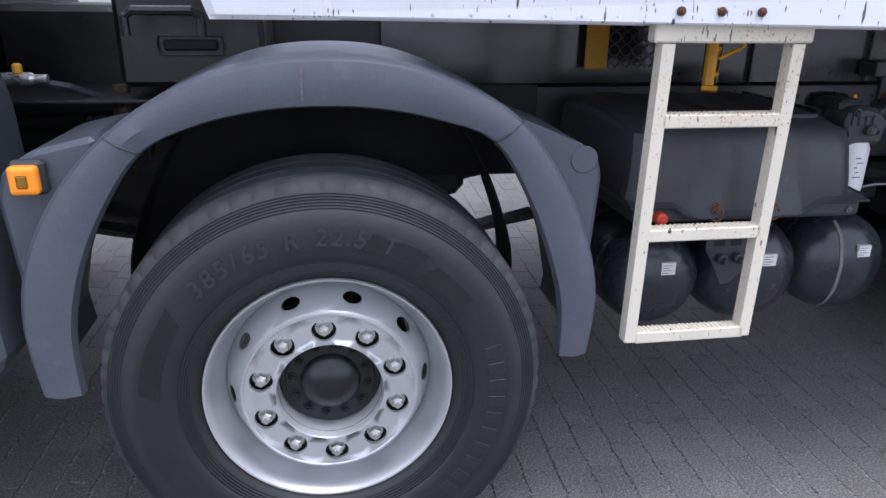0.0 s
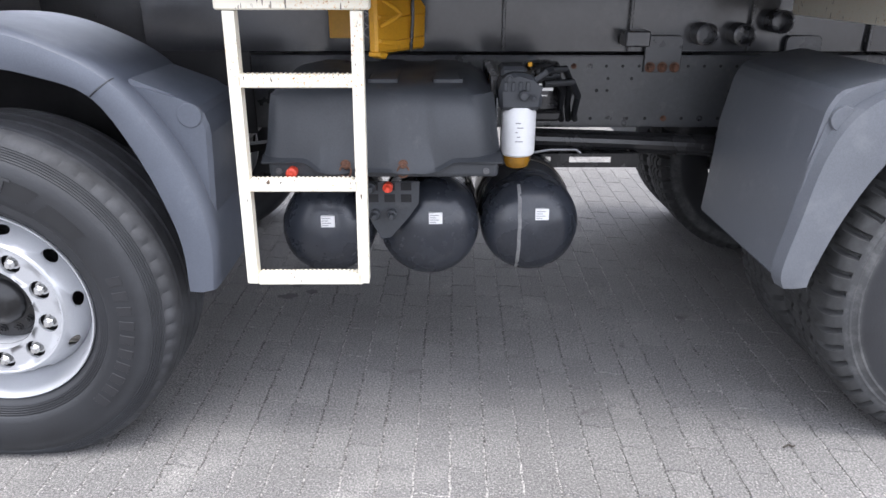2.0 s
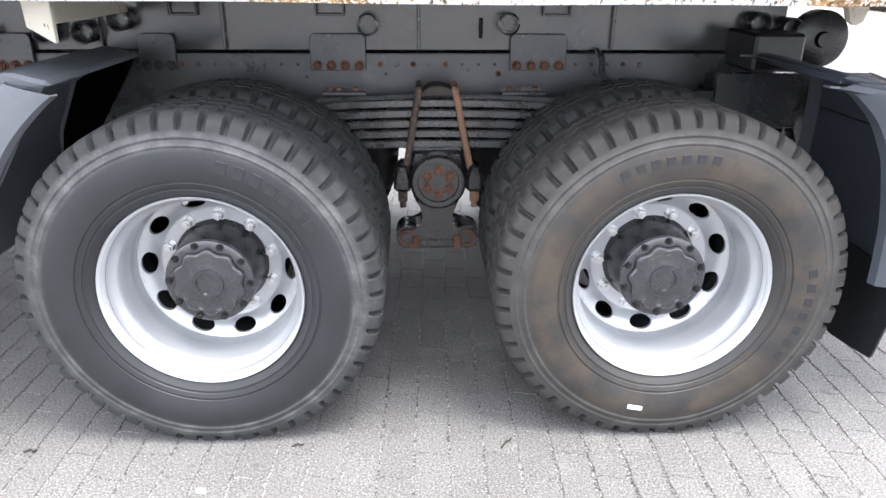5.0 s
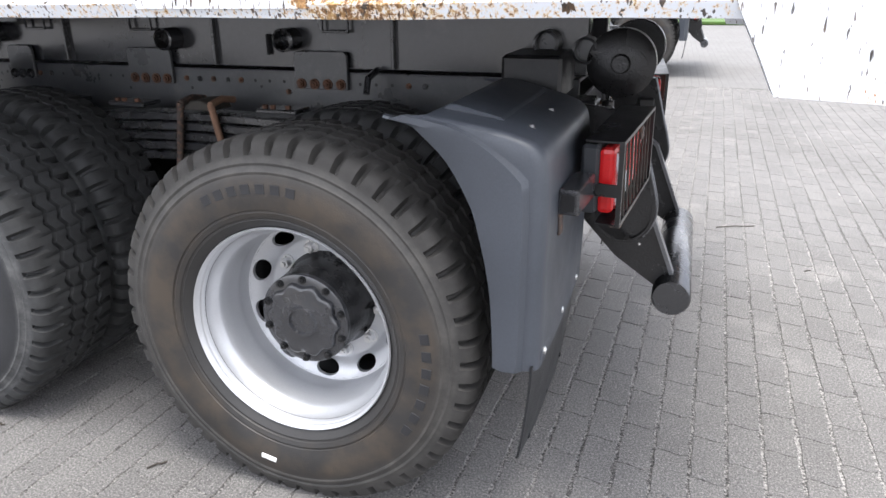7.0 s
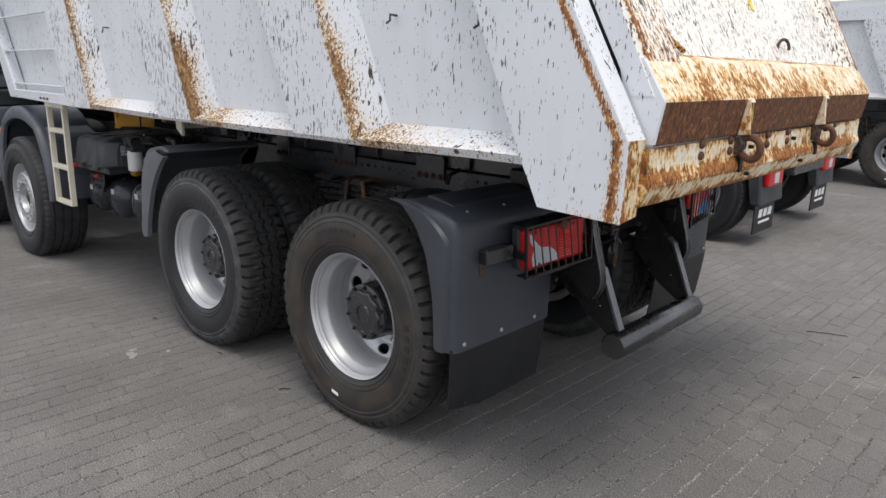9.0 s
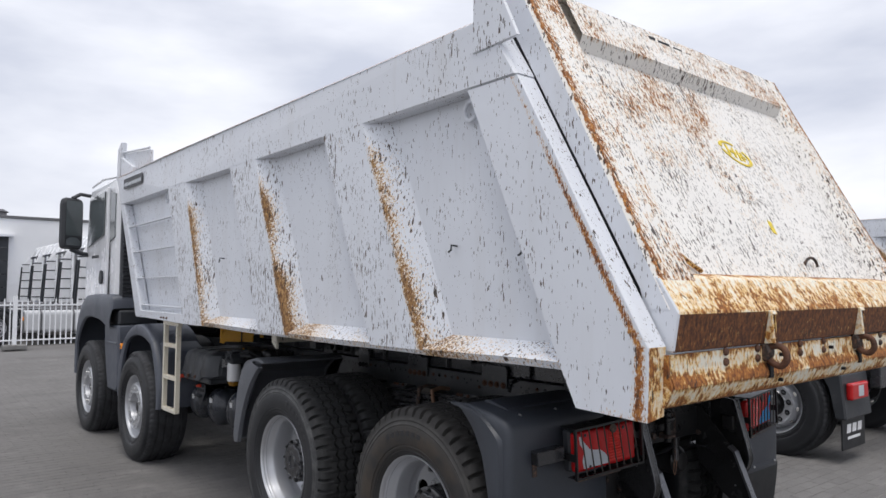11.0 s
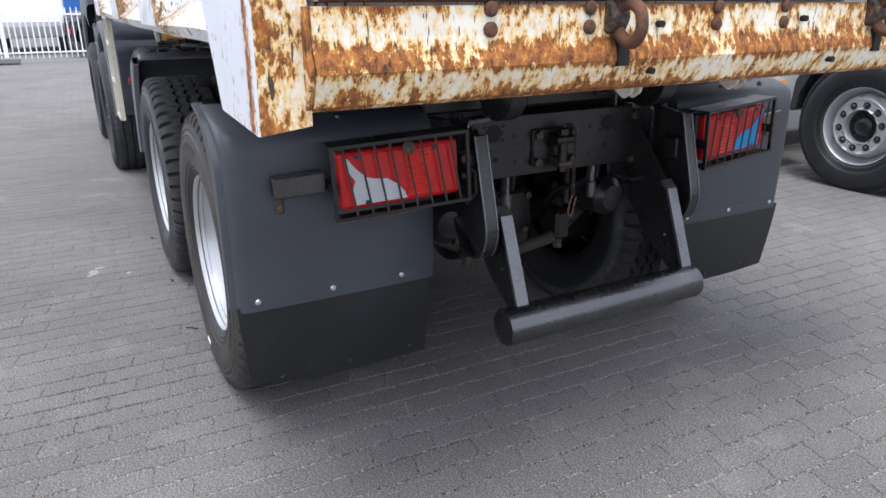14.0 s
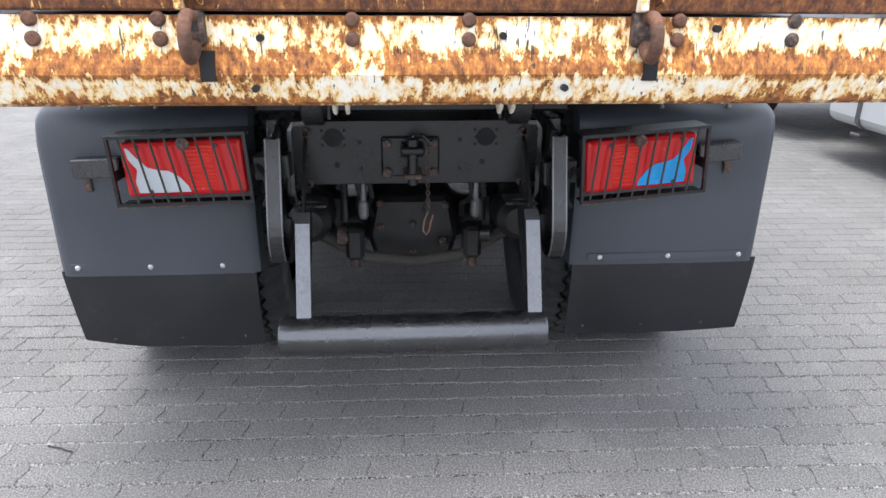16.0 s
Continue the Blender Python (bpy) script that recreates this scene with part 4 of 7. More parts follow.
worn(lip, lambda co: 0.0 if min(co.y - GY0, GY1 - co.y) < 0.004 else 0.55 if co.z > 1.68 else 0.25 if co.z < 1.56 else 0.0)
# rear beam: a folded section, rusted along its middle fold and its lower edge
SILL = ((5.80, 1.412, 0.5), (5.80, 1.385, 0.0), (5.80, 1.358, 0.05), (5.802, 1.338, 0.45), (5.812, 1.312, 0.85), (5.814, 1.298, 0.55), (5.806, 1.280, 0.05), (5.794, 1.256, 0.15), (5.785, 1.238, 0.6), (5.765, 1.228, 0.6), (5.70, 1.228, 0.4), (5.66, 1.235, 0.3))
rows = []
for k in range(61):
    y = BY1 - 0.10 - (BY1 - BY0 - 0.20) * k / 60
    rows.append([(x + 0.003 * noise.noise(Vector((y * 3.0, z * 6.0, 1.0))), y, z) for x, z, w in SILL])
sill = part("rear_beam", add_sheet(bmesh.new(), rows, 0.012), M_LIP, truck, "rust-streaked rear beam under the tailgate")


def sill_wear(co):
    w = min(SILL, key=lambda q: abs(q[1] - co.z) + abs(q[0] - co.x))[2]
    return w * (0.75 + 0.5 * noise.noise(Vector((co.y * 2.3, 0.0, 4.0)))) + 0.25 * noise.noise(Vector((co.y * 4.1, co.z * 9.0, 0.0)))


worn(sill, sill_wear)
for ye in (BY0 + 0.088, BY1 - 0.098):
    end = part("beam_end", prism([(x - 0.003, z) for x, z, w in SILL] + [(5.66, 1.41)], "y", ye, ye + 0.010, 0), M_LIP, sill)
    worn(end, lambda co: 0.5)
part("beam_core", box((5.64, BY0 + 0.11, 1.24), (5.775, BY1 - 0.11, 1.405), 0), M_BLACK, sill)

# ---- the tipper lorry: chassis ----
for y0, y1, o in ((0.895, 0.905, 1), (2 * YC - 0.905, 2 * YC - 0.895, -1)):
    rail = part("chassis_rail", box((-2.6, y0, 0.835), (5.00, y1, 1.105), 0.002), M_RAIL, truck, "black steel chassis rail with bolt holes")
    part("flange", box((-2.6, min(y0, y0 + o * 0.09), 1.097), (5.00, max(y1, y1 + o * 0.08), 1.107), 0.002), M_RAIL, rail)
    part("flange", box((-2.6, min(y0, y0 + o * 0.09), 0.833), (5.00, max(y1, y1 + o * 0.08), 0.843), 0.002), M_RAIL, rail)
    sub = part("subframe", box((0.2, min(y0, y0 + o * 0.06) + 0.012, 1.115), (5.02, max(y1, y1 + o * 0.06) + 0.012, 1.335), 0.004), M_SUBFRAME, truck, "black tipper subframe beam")


# ---- the tipper lorry: fenders ----
def arch(outer, inner, face_y, back_y, name, label, lip=0.03):
    """A moulded wheel arch: a rounded face band between two curves and a top that runs back."""
    rows = []
    for (xo, zo), (xi, zi) in zip(outer, inner):
        xm, zm = (xo + xi) / 2, (zo + zi) / 2
        rows.append([(xi, face_y + 0.03, zi), (xi + (xm - xi) * 0.12, face_y + 0.006, zi + (zm - zi) * 0.12), (xm, face_y - 0.006, zm), (xo + (xm - xo) * 0.25, face_y + 0.004, zo + (zm - zo) * 0.25),
                     (xo + (xm - xo) * 0.06, face_y + lip * 0.6, zo + (zm - zo) * 0.06), (xo, face_y + lip * 1.8, zo), (xo, back_y, zo)])
    bm = bmesh.new()
    add_sheet(bm, rows, 0.006)
    return part(name, bm, M_PLASTIC, truck, label, smooth=True)


def curve(pts, n=40):
    """Points spaced along a smooth line through the given ones."""
    pts = [Vector((p[0], 0, p[1])) for p in pts]
    out = []
    m = len(pts) - 1
    for k in range(n + 1):
        u = k / n * m
        i = min(int(u), m - 1)
        f = u - i
        p0, p1, p2, p3 = pts[max(i - 1, 0)], pts[i], pts[i + 1], pts[min(i + 2, m)]
        v = 0.5 * ((2 * p1) + (p2 - p0) * f + (2 * p0 - 5 * p1 + 4 * p2 - p3) * f * f + (3 * p1 - p0 - 3 * p2 + p3) * f ** 3)
        out.append((v.x, v.z))
    return out


FO = curve([(-0.655, 0.53), (-0.668, 0.70), (-0.635, 0.86), (-0.55, 1.01), (-0.44, 1.125), (-0.30, 1.215), (-0.15, 1.27), (0.0, 1.288), (0.16, 1.278), (0.31, 1.23), (0.455, 1.145), (0.565, 1.0), (0.635, 0.85), (0.668, 0.70), (0.655, 0.55)], 56)
FI = curve([(-0.560, 0.525), (-0.558, 0.68), (-0.52, 0.83), (-0.455, 0.965), (-0.367, 1.085), (-0.25, 1.14), (-0.12, 1.168), (0.0, 1.176), (0.13, 1.170), (0.26, 1.145), (0.388, 1.096), (0.475, 0.96), (0.535, 0.81), (0.568, 0.68), (0.572, 0.545)], 56)
wing = arch(FO, FI, 0.01, 0.43, "fender", "grey moulded plastic fender, scuffed")
for sx, pts in ((-1, [(-0.66, 0.60), (-0.685, 0.98), (-0.665, 1.045), (-0.60, 1.085), (-0.47, 1.115), (-0.47, 1.05), (-0.60, 0.85)]), (1, [(0.65, 0.60), (0.672, 1.0), (0.655, 1.055), (0.60, 1.085), (0.46, 1.14), (0.46, 1.06), (0.60, 0.85)])):
    part("corner_panel", prism(pts, "y", 0.075, 0.42, 0.012), M_PLASTIC, wing)
part("plug", lathe([(0.033, 0.078), (0.033, 0.0725), (0.031, 0.0715)], 32, centre=(0.622, 0, 1.04)), M_PLASTIC, wing)
for xs, xe, zs, ze in ((-0.44, -0.367, 1.125, 1.085), (0.455, 0.388, 1.145, 1.096)):
    pts = [(xs + (xe - xs) * f, y, zs + (ze - zs) * f) for f, y in ((0.02, 0.034), (0.10, 0.0165), (0.25, 0.0115), (0.5, 0.0035), (0.75, 0.0085), (0.90, 0.0145), (0.99, 0.028))]
    part("seam", tube(pts, 0.0024, 6), M_PLASTIC_DARK, wing)
part("scratch", box((-0.031, 0.003, 1.195), (-0.0275, 0.0065, 1.262), 0.001), M_SCRAPE, wing)
# Black liner taken down to hole black: the arch's shade is in the colour.
part("liner_wall", prism([(x * 0.965, 0.5 + (z - 0.5) * 0.965) for x, z in FI if x < 0.30] + [(0.30, 0.86), (0.10, 0.80), (-0.30, 0.66)], "y", 0.60, 0.61, 0), M_DARKHOLE, wing, "inner wall of the wheel arch, black with its shade")
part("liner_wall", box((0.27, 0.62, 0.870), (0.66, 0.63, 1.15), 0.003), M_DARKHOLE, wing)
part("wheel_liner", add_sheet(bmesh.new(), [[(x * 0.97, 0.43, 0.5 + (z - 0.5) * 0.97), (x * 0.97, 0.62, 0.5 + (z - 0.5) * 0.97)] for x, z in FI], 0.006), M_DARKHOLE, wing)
mk = part("side_marker", box((-0.634, 0.022, 1.002), (-0.576, 0.052, 1.064), 0.010, 3), M_AMBER, wing, "orange side marker lamp")
part("marker_core", box((-0.616, 0.020, 1.018), (-0.594, 0.024, 1.046), 0.003), M_FUEL, mk)
part("marker_base", box((-0.640, 0.05, 0.996), (-0.570, 0.078, 1.070), 0.008), M_PLASTIC_DARK, mk)

# the pair of fenders over the bogie: the rear one mirrors the front one
RO = [(2.285, 0.545), (2.268, 0.60), (2.292, 0.75), (2.322, 0.93), (2.375, 1.045), (2.455, 1.105), (2.55, 1.135)]
RI = [(2.362, 0.552), (2.372, 0.60), (2.415, 0.732), (2.478, 0.864), (2.553, 0.974), (2.634, 1.057), (2.685, 1.098)]
MID = 3.68


RO_BACK = [(2.294, 0.548), (2.291, 0.66), (2.289, 0.82), (2.288, 0.94), (2.291, 1.02), (2.306, 1.066), (2.355, 1.090), (2.44, 1.108), (2.56, 1.125)]
RI_BACK = [(2.398, 0.545), (2.400, 0.62), (2.410, 0.75), (2.440, 0.89), (2.462, 0.95), (2.51, 1.034), (2.57, 1.095), (2.60, 1.115), (2.66, 1.128)]


def bogie_fender(sign, y0, y1, label, mat=None):
    """Half a wheel arch with a flat side board, standing before (sign 1) or behind (-1) the bogie."""
    def mx(x):
        return x if sign > 0 else 2 * MID - x
    o = curve(RO if sign > 0 else RO_BACK, 24)
    i = curve(RI if sign > 0 else RI_BACK, 24)
    k = 1 if y1 > y0 else -1
    mat = mat or M_PLASTIC
    rows = []
    for (xo, zo), (xi, zi) in zip(o, i):
        xm, zm = (xo + xi) / 2, (zo + zi) / 2
        rows.append([(mx(xi), y0 + k * 0.03, zi), (mx(xi + (xm - xi) * 0.1), y0 + k * 0.004, zi + (zm - zi) * 0.1), (mx(xm), y0, zm), (mx(xo + (xm - xo) * 0.2), y0 + k * 0.008, zo + (zm - zo) * 0.2), (mx(xo), y0 + k * 0.05, zo)])
    if sign < 0:
        # the rear guard wraps round its outer corner into a flat back in one moulding
        rows = []
        for (xo, zo), (xi, zi) in zip(o, i):
            xa, xb = mx(xi), mx(xo)
            w = max(0.0, xb - xa)
            f = 0.80 - 0.27 * step(0.93, 1.09, (zo + zi) / 2)
            xe = min(xa + w * f, xb - 0.046)
            f = (xe - xa) / w if w > 0.001 else f
            side = [(xa, y0 + k * 0.03, zi), (xa + 0.006, y0 + k * 0.006, zi + (zo - zi) * 0.05), (xa + w * 0.25, y0 - k * 0.004, zi + (zo - zi) * 0.25), (xe, y0 - k * 0.006, zi + (zo - zi) * f), (xe + 0.010, y0 + k * 0.009, zi + (zo - zi) * min(1.0, f + 0.06))]
            back = [(xb - 0.026, y0 + k * 0.010), (xb - 0.011, y0 + k * 0.014), (xb - 0.003, y0 + k * 0.024), (xb, y0 + k * 0.042), (xb + 0.003, y0 + k * 0.20), (xb + 0.003, y0 + k * 0.45), (xb, y1 - k * 0.03), (xb - 0.008, y1 - k * 0.010), (xb - 0.05, y1)]
            rows.append(side + [(x, y, zo) for x, y in back])
    bm = bmesh.new()
    add_sheet(bm, rows, 0.006)
    f = part("fender", bm, mat, truck, label, smooth=True)
    if sign < 0:
        part("plug", lathe([(0.030, y0 + k * 0.020), (0.030, y0 + k * 0.0065), (0.0285, y0 + k * 0.0055)], 32, centre=(mx(2.345), 0, 1.022)), mat, f)
        return f, mx
    # corner moulding and board that run across behind the arch
    pts = [(mx(x), z) for x, z in ((2.285, 0.56), (2.31, 0.90), (2.335, 1.06), (2.36, 1.105), (2.43, 1.13), (2.56, 1.155), (2.66, 1.13), (2.66, 1.115), (2.55, 1.12), (2.42, 1.04), (2.34, 0.86), (2.30, 0.56))]
    part("board", prism(pts, "y", y0 + k * 0.04, y1, 0.01), mat, f)
    part("plug", lathe([(0.034, y0 + k * 0.046), (0.034, y0 + k * 0.030), (0.032, y0 + k * 0.028)], 32, centre=(mx(2.375), 0, 1.035)), mat, f)
    return f, mx


bogie_fender(1, 0.015, 0.70, "pale grey plastic half fender before the bogie", M_PLASTIC_PALE)
bogie_fender(1, 2 * YC - 0.015, 2 * YC - 0.70, "pale grey plastic half fender before the bogie", M_PLASTIC_PALE)

# ---- the tipper lorry: access ladder ----
ladder = part("access_ladder", box((0.737, 0.012, 1.312), (1.122, 0.052, 1.366), 0.004), M_CREAM, truck, "cream steel ladder with chipped paint")
for xt, xb in ((0.772, 0.762), (1.088, 1.078)):
    part("stile", tube([(xt, 0.03, 1.31), (xb, 0.03, 0.572)], 0.0, flat=(0.03, 0.036)), M_CREAM, ladder)
for z in (1.140, 0.862, 0.585):
    bm = box((0.777, 0.012, z - 0.018), (1.075, 0.048, z + 0.014), 0.003)
    for k in range(24):
        x = 0.782 + k * 0.0122
        add_prism(bm, [(x, z + 0.013), (x + 0.009, z + 0.013), (x + 0.007, z + 0.0165), (x + 0.002, z + 0.0165)], "y", 0.014, 0.046)
    part("rung", bm, M_CREAM, ladder)
for x in (0.775, 0.865, 0.955):
    bm = bmesh.new()
    add_hex(bm, (x, BY0 + 0.105 * (1.43 - x) / 1.61, 1.379), 0.0075, 0.009)
    part("bolt", bm, M_RUST, ladder)

# ---- the tipper lorry: battery box, air tanks and fuel filter ----
rows = []
nx, top = 44, 1.10
for i in range(nx + 1):
    u = i / nx
    x = 0.80 + u * 0.662
    end = min(u, 1 - u) * 0.68
    pinch = max(0.0, 1 - end / 0.05)
    rib = 0.009 * (step(0.855, 0.870, x) * (1 - step(0.945, 0.960, x)) + step(1.075, 1.090, x) * (1 - step(1.155, 1.170, x))) + 0.012 * step(1.262, 1.285, x)
    foot = 0.022 * math.exp(-((x - 1.00) / 0.035) ** 2) + 0.022 * math.exp(-((x - 1.19) / 0.035) ** 2) + 0.018 * math.exp(-((x - 1.245) / 0.02) ** 2)
    inset = 0.03 * pinch ** 2 if u < 0.5 else 0.075 * max(0.0, 1 - end / 0.10) ** 2
    low = 0.858 + 0.030 * (1 - step(0.91, 0.96, x) * (1 - step(1.27, 1.34, x)))
    def fx(k):
        return 1.14 + (x - 1.14) * k
    rows.append([(fx(1.045), 0.142 - foot * 0.6, low), (fx(1.03), 0.160 + inset - foot, low + 0.012), (fx(1.0), 0.172 + inset - rib, 0.95), (fx(0.975), 0.184 + inset - rib * 0.8, 1.03), (fx(0.965), 0.20 + inset - rib * 0.5, 1.068), (fx(0.955), 0.235 + inset, 1.088 - inset * 0.6),
                 (fx(0.955), 0.33, top - 0.004 - inset * 0.5 + rib * 0.5), (fx(0.955), 0.62, top + 0.004 - inset * 0.5 + rib * 0.5), (fx(0.96), 0.80, top - 0.01 - inset), (fx(1.0), 0.82, 0.88)])
bm = bmesh.new()
add_sheet(bm, [r[::-1] for r in rows], 0.006)
battery = part("battery_box", bm, M_PLASTIC_DARK, truck, "ribbed black plastic battery box cover", smooth=True)
for row, e in ((rows[0], -1), (rows[-1], 1)):
    bm = bmesh.new()
    rim = [bm.verts.new(p) for p in row]
    mid = [bm.verts.new((x + e * 0.004, 0.48 + (y - 0.48) * 0.90, 0.985 + (z - 0.985) * 0.86)) for x, y, z in row]
    for q in range(len(row)):
        bm.faces.new((rim[q], rim[(q + 1) % len(row)], mid[(q + 1) % len(row)], mid[q]))
    bm.faces.new(mid)
    part("end_wall", bm, M_PLASTIC_DARK, battery)
part("tray", box((0.80, 0.158, 0.842), (1.466, 0.82, 0.890), 0.012, 2), M_PLASTIC_DARK, battery)
for x in (0.83, 1.43):
    part("tray_bolt", add_hex(bmesh.new(), (x, 0.158, 0.862), 0.007, 0.006), M_NUT_DARK, battery)
for x in (0.93, 1.13, 1.32):
    part("top_rib", box((x - 0.045, 0.26, 1.096), (x + 0.045, 0.74, 1.110), 0.012, 2), M_PLASTIC_DARK, battery)
    # Dark patch set flush, in place of the recess and its shade.
    part("pocket", box((x - 0.032, 0.168, 0.915), (x + 0.032, 0.180, 0.935), 0.006), M_FLAP, battery)
plate = part("label_plate", box((1.462, 0.255, 0.975), (1.4665, 0.320, 1.055), 0), M_PLASTIC_DARK, battery, "small printed label")
for k in range(8):
    part("print", box((1.4664, 0.260, 0.981 + k * 0.009), (1.4674, 0.314 - 0.012 * (k % 3), 0.9845 + k * 0.009), 0), M_WHITE, plate)
for x in (1.025, 1.19):
    bm = tube([(x + 0.016 * math.cos(a), 0.135, 0.868 + 0.018 * math.sin(a)) for a in [k * math.pi / 8 for k in range(17)]], 0.0028, 6)
    add_hex(bm, (x, 0.145, 0.885), 0.011, 0.012)
    part("clip", bm, M_RUST, battery, "rusty spring clip")
cut = part("battery_switch", lathe([(0.016, 0.165), (0.016, 0.13), (0.010, 0.126)], 20, centre=(0.870, 0, 0.862)), M_ORANGE, battery, "red battery cut-off key")
part("key", box((0.862, 0.122, 0.812), (0.878, 0.132, 0.866), 0.004), M_ORANGE, cut)


def dome_y(y0, r, d):
    """How far back the dome lies at a distance d from its middle."""
    pts = ((0.0, 0.0), (0.28, 0.004), (0.55, 0.016), (0.78, 0.038), (0.92, 0.066), (0.985, 0.10), (1.0, 0.13))
    q = d / r
    for (a, ya), (b, yb) in zip(pts, pts[1:]):
        if q <= b:
            return y0 + ya + (yb - ya) * (q - a) / (b - a)
    return y0 + 0.13


def air_tank(x, y0, z, r, dx):
    """A domed air vessel lying across the chassis."""
    prof = [(0.0008, y0), (r * 0.28, y0 + 0.004), (r * 0.55, y0 + 0.016), (r * 0.78, y0 + 0.038), (r * 0.92, y0 + 0.066), (r * 0.985, y0 + 0.10), (r, y0 + 0.13), (r, y0 + 0.142), (r * 0.985, y0 + 0.145), (r * 0.985, y0 + 0.155), (r, y0 + 0.158), (r, y0 + 0.50),
            (r * 0.9, y0 + 0.56), (r * 0.5, y0 + 0.60), (0.001, y0 + 0.61)]
    t = part("air_tank", lathe(prof, 56, centre=(x, 0, z), caps=False), M_TANK, truck, "glossy black domed air tank", smooth=True)
    x += dx
    lab = box((x - 0.021, y0 + 0.0022, 0.668), (x + 0.021, y0 + 0.012, 0.704), 0)
    for k in range(4):
        add_box(lab, (x - 0.018, y0 + 0.0014, 0.673 + k * 0.0075), (x + (0.010 if k % 2 else 0.001), y0 + 0.0023, 0.6745 + k * 0.0075), 0, 1)
    part("sticker", lab, [M_WHITE, M_PLASTIC_DARK], t, "white sticker with small print")
    x -= dx
    strap = bmesh.new()
    add_lathe(strap, [(r + 0.002, y0 + 0.30), (r + 0.005, y0 + 0.302), (r + 0.005, y0 + 0.338), (r + 0.002, y0 + 0.34)], 56, centre=(x, 0, z))
    part("strap", strap, M_DUSTY, t)
    part("drain", lathe([(0.012, -0.02), (0.012, 0.01), (0.008, 0.014)], 12, "z", (x, y0 + 0.25, z - r)), M_NUT, t)
    return t


M_TANK = surface("glossy_black_enamel", (0.022, 0.025, 0.032), 0.27, 0, 0.3, 5.0, 150.0, 0.06, (0.055, 0.056, 0.06), (0.58, 0.85))
air_tank(0.940, 0.212, 0.632, 0.151, 0.012)
air_tank(1.262, 0.240, 0.626, 0.164, 0.021)
t3 = air_tank(1.594, 0.275, 0.622, 0.162, 0.026)
part("scrape", tube([(1.550 + 0.0008 * math.sin(k * 1.7), dome_y(0.275, 0.162, math.hypot(0.044, (k - 7) * 0.0205)) - 0.0006, 0.622 + (k - 7) * 0.0205) for k in range(15)], 0.0, flat=(0.011, 0.003)), M_SCRAPE, t3, "pale scrape down the dome")
# valve plate between the tanks
bm = prism([(1.05, 0.815), (1.235, 0.815), (1.232, 0.745), (1.20, 0.70), (1.145, 0.635), (1.115, 0.630), (1.085, 0.69), (1.055, 0.74)], "y", 0.212, 0.218, 0.002)
vp = part("valve_plate", bm, M_PLASTIC_DARK, truck, "black perforated valve bracket")
# Square openings shown as black boxes on the solid plate.
for x in (1.078, 1.128, 1.178):
    for z in (0.750, 0.787):
        part("opening", box((x, 0.2105, z), (x + 0.032, 0.2125, z + 0.025), 0), M_DARKHOLE, vp)
for x, z, m in ((1.14, 0.80, M_ORANGE), (1.09, 0.80, M_PLASTIC_DARK), (1.10, 0.715, M_PLASTIC_DARK), (1.15, 0.715, M_PLASTIC_DARK)):
    part("valve", lathe([(0.015, 0.212), (0.015, 0.19), (0.011, 0.186), (0.007, 0.172)], 16, centre=(x, 0, z)), m, vp, "orange valve cap" if m is M_ORANGE else "black valve cap")

ff = part("fuel_filter", lathe([(0.046, 0.868), (0.053, 0.874), (0.054, 0.89), (0.054, 1.000), (0.050, 1.008), (0.050, 1.020)], 40, "z", (1.538, 0.335, 0)), M_WHITE, truck, "white fuel filter with an amber bowl", smooth=True)
part("bowl", lathe([(0.028, 0.828), (0.036, 0.834), (0.042, 0.850), (0.044, 0.868)], 32, "z", (1.538, 0.335, 0)), M_FUEL, ff, "amber drain bowl", smooth=True)
for k in range(5):
    part("print", box((1.524 + 0.006 * (k % 2), 0.2793, 0.918 + k * 0.014), (1.548 - 0.008 * (k % 3), 0.2818, 0.9205 + k * 0.014), 0), M_NUT_DARK, ff)
head = prism([(1.475, 1.012), (1.60, 1.012), (1.605, 1.055), (1.59, 1.075), (1.585, 1.11), (1.53, 1.125), (1.485, 1.115), (1.47, 1.07)], "y", 0.285, 0.40, 0.012)
add_hex(head, (1.50, 0.285, 1.105), 0.010, 0.012)
add_hex(head, (1.575, 0.285, 1.05), 0.008, 0.010)
add_box(head, (1.48, 0.33, 1.10), (1.56, 0.45, 1.135), 0.01)
add_lathe(head, [(0.016, 0.285), (0.016, 0.268), (0.010, 0.262), (0.0005, 0.262)], 14, "y", (1.545, 0, 1.058))
for q in range(4):
    add_box(head, (1.485 + q * 0.022, 0.279, 1.070), (1.497 + q * 0.022, 0.287, 1.098), 0.002)
add_tube(head, [(1.58, 0.30, 1.10), (1.61, 0.29, 1.125), (1.63, 0.33, 1.13), (1.64, 0.40, 1.10)], 0.009, 8)
part("filter_head", head, M_PLASTIC_DARK, ff, "black filter head")
part("lever", tube([(1.58, 0.33, 0.872), (1.64, 0.32, 0.885), (1.72, 0.32, 0.885), (1.735, 0.32, 0.874)], 0.004, 8), M_NUT_DARK, ff)
part("bracket", prism([(1.455, 0.80), (1.478, 0.80), (1.478, 1.10), (1.455, 1.10)], "y", 0.40, 0.80, 0.002), M_BLACK, ff)
for k, (dx, dz) in enumerate(((0.0, 0.0), (0.025, 0.02), (0.05, -0.02))):
    pts = [(1.60 + dx * 0.3, 0.36, 1.10 + dz), (1.66 + dx, 0.40, 1.10 + dz), (1.70 + dx, 0.50, 1.04 + dz), (1.71 + dx, 0.60, 0.96 + dz), (1.74 + dx, 0.72, 0.90)]
    part("hose", tube([v for v in pts], 0.011, 8), M_FLAP, ff)
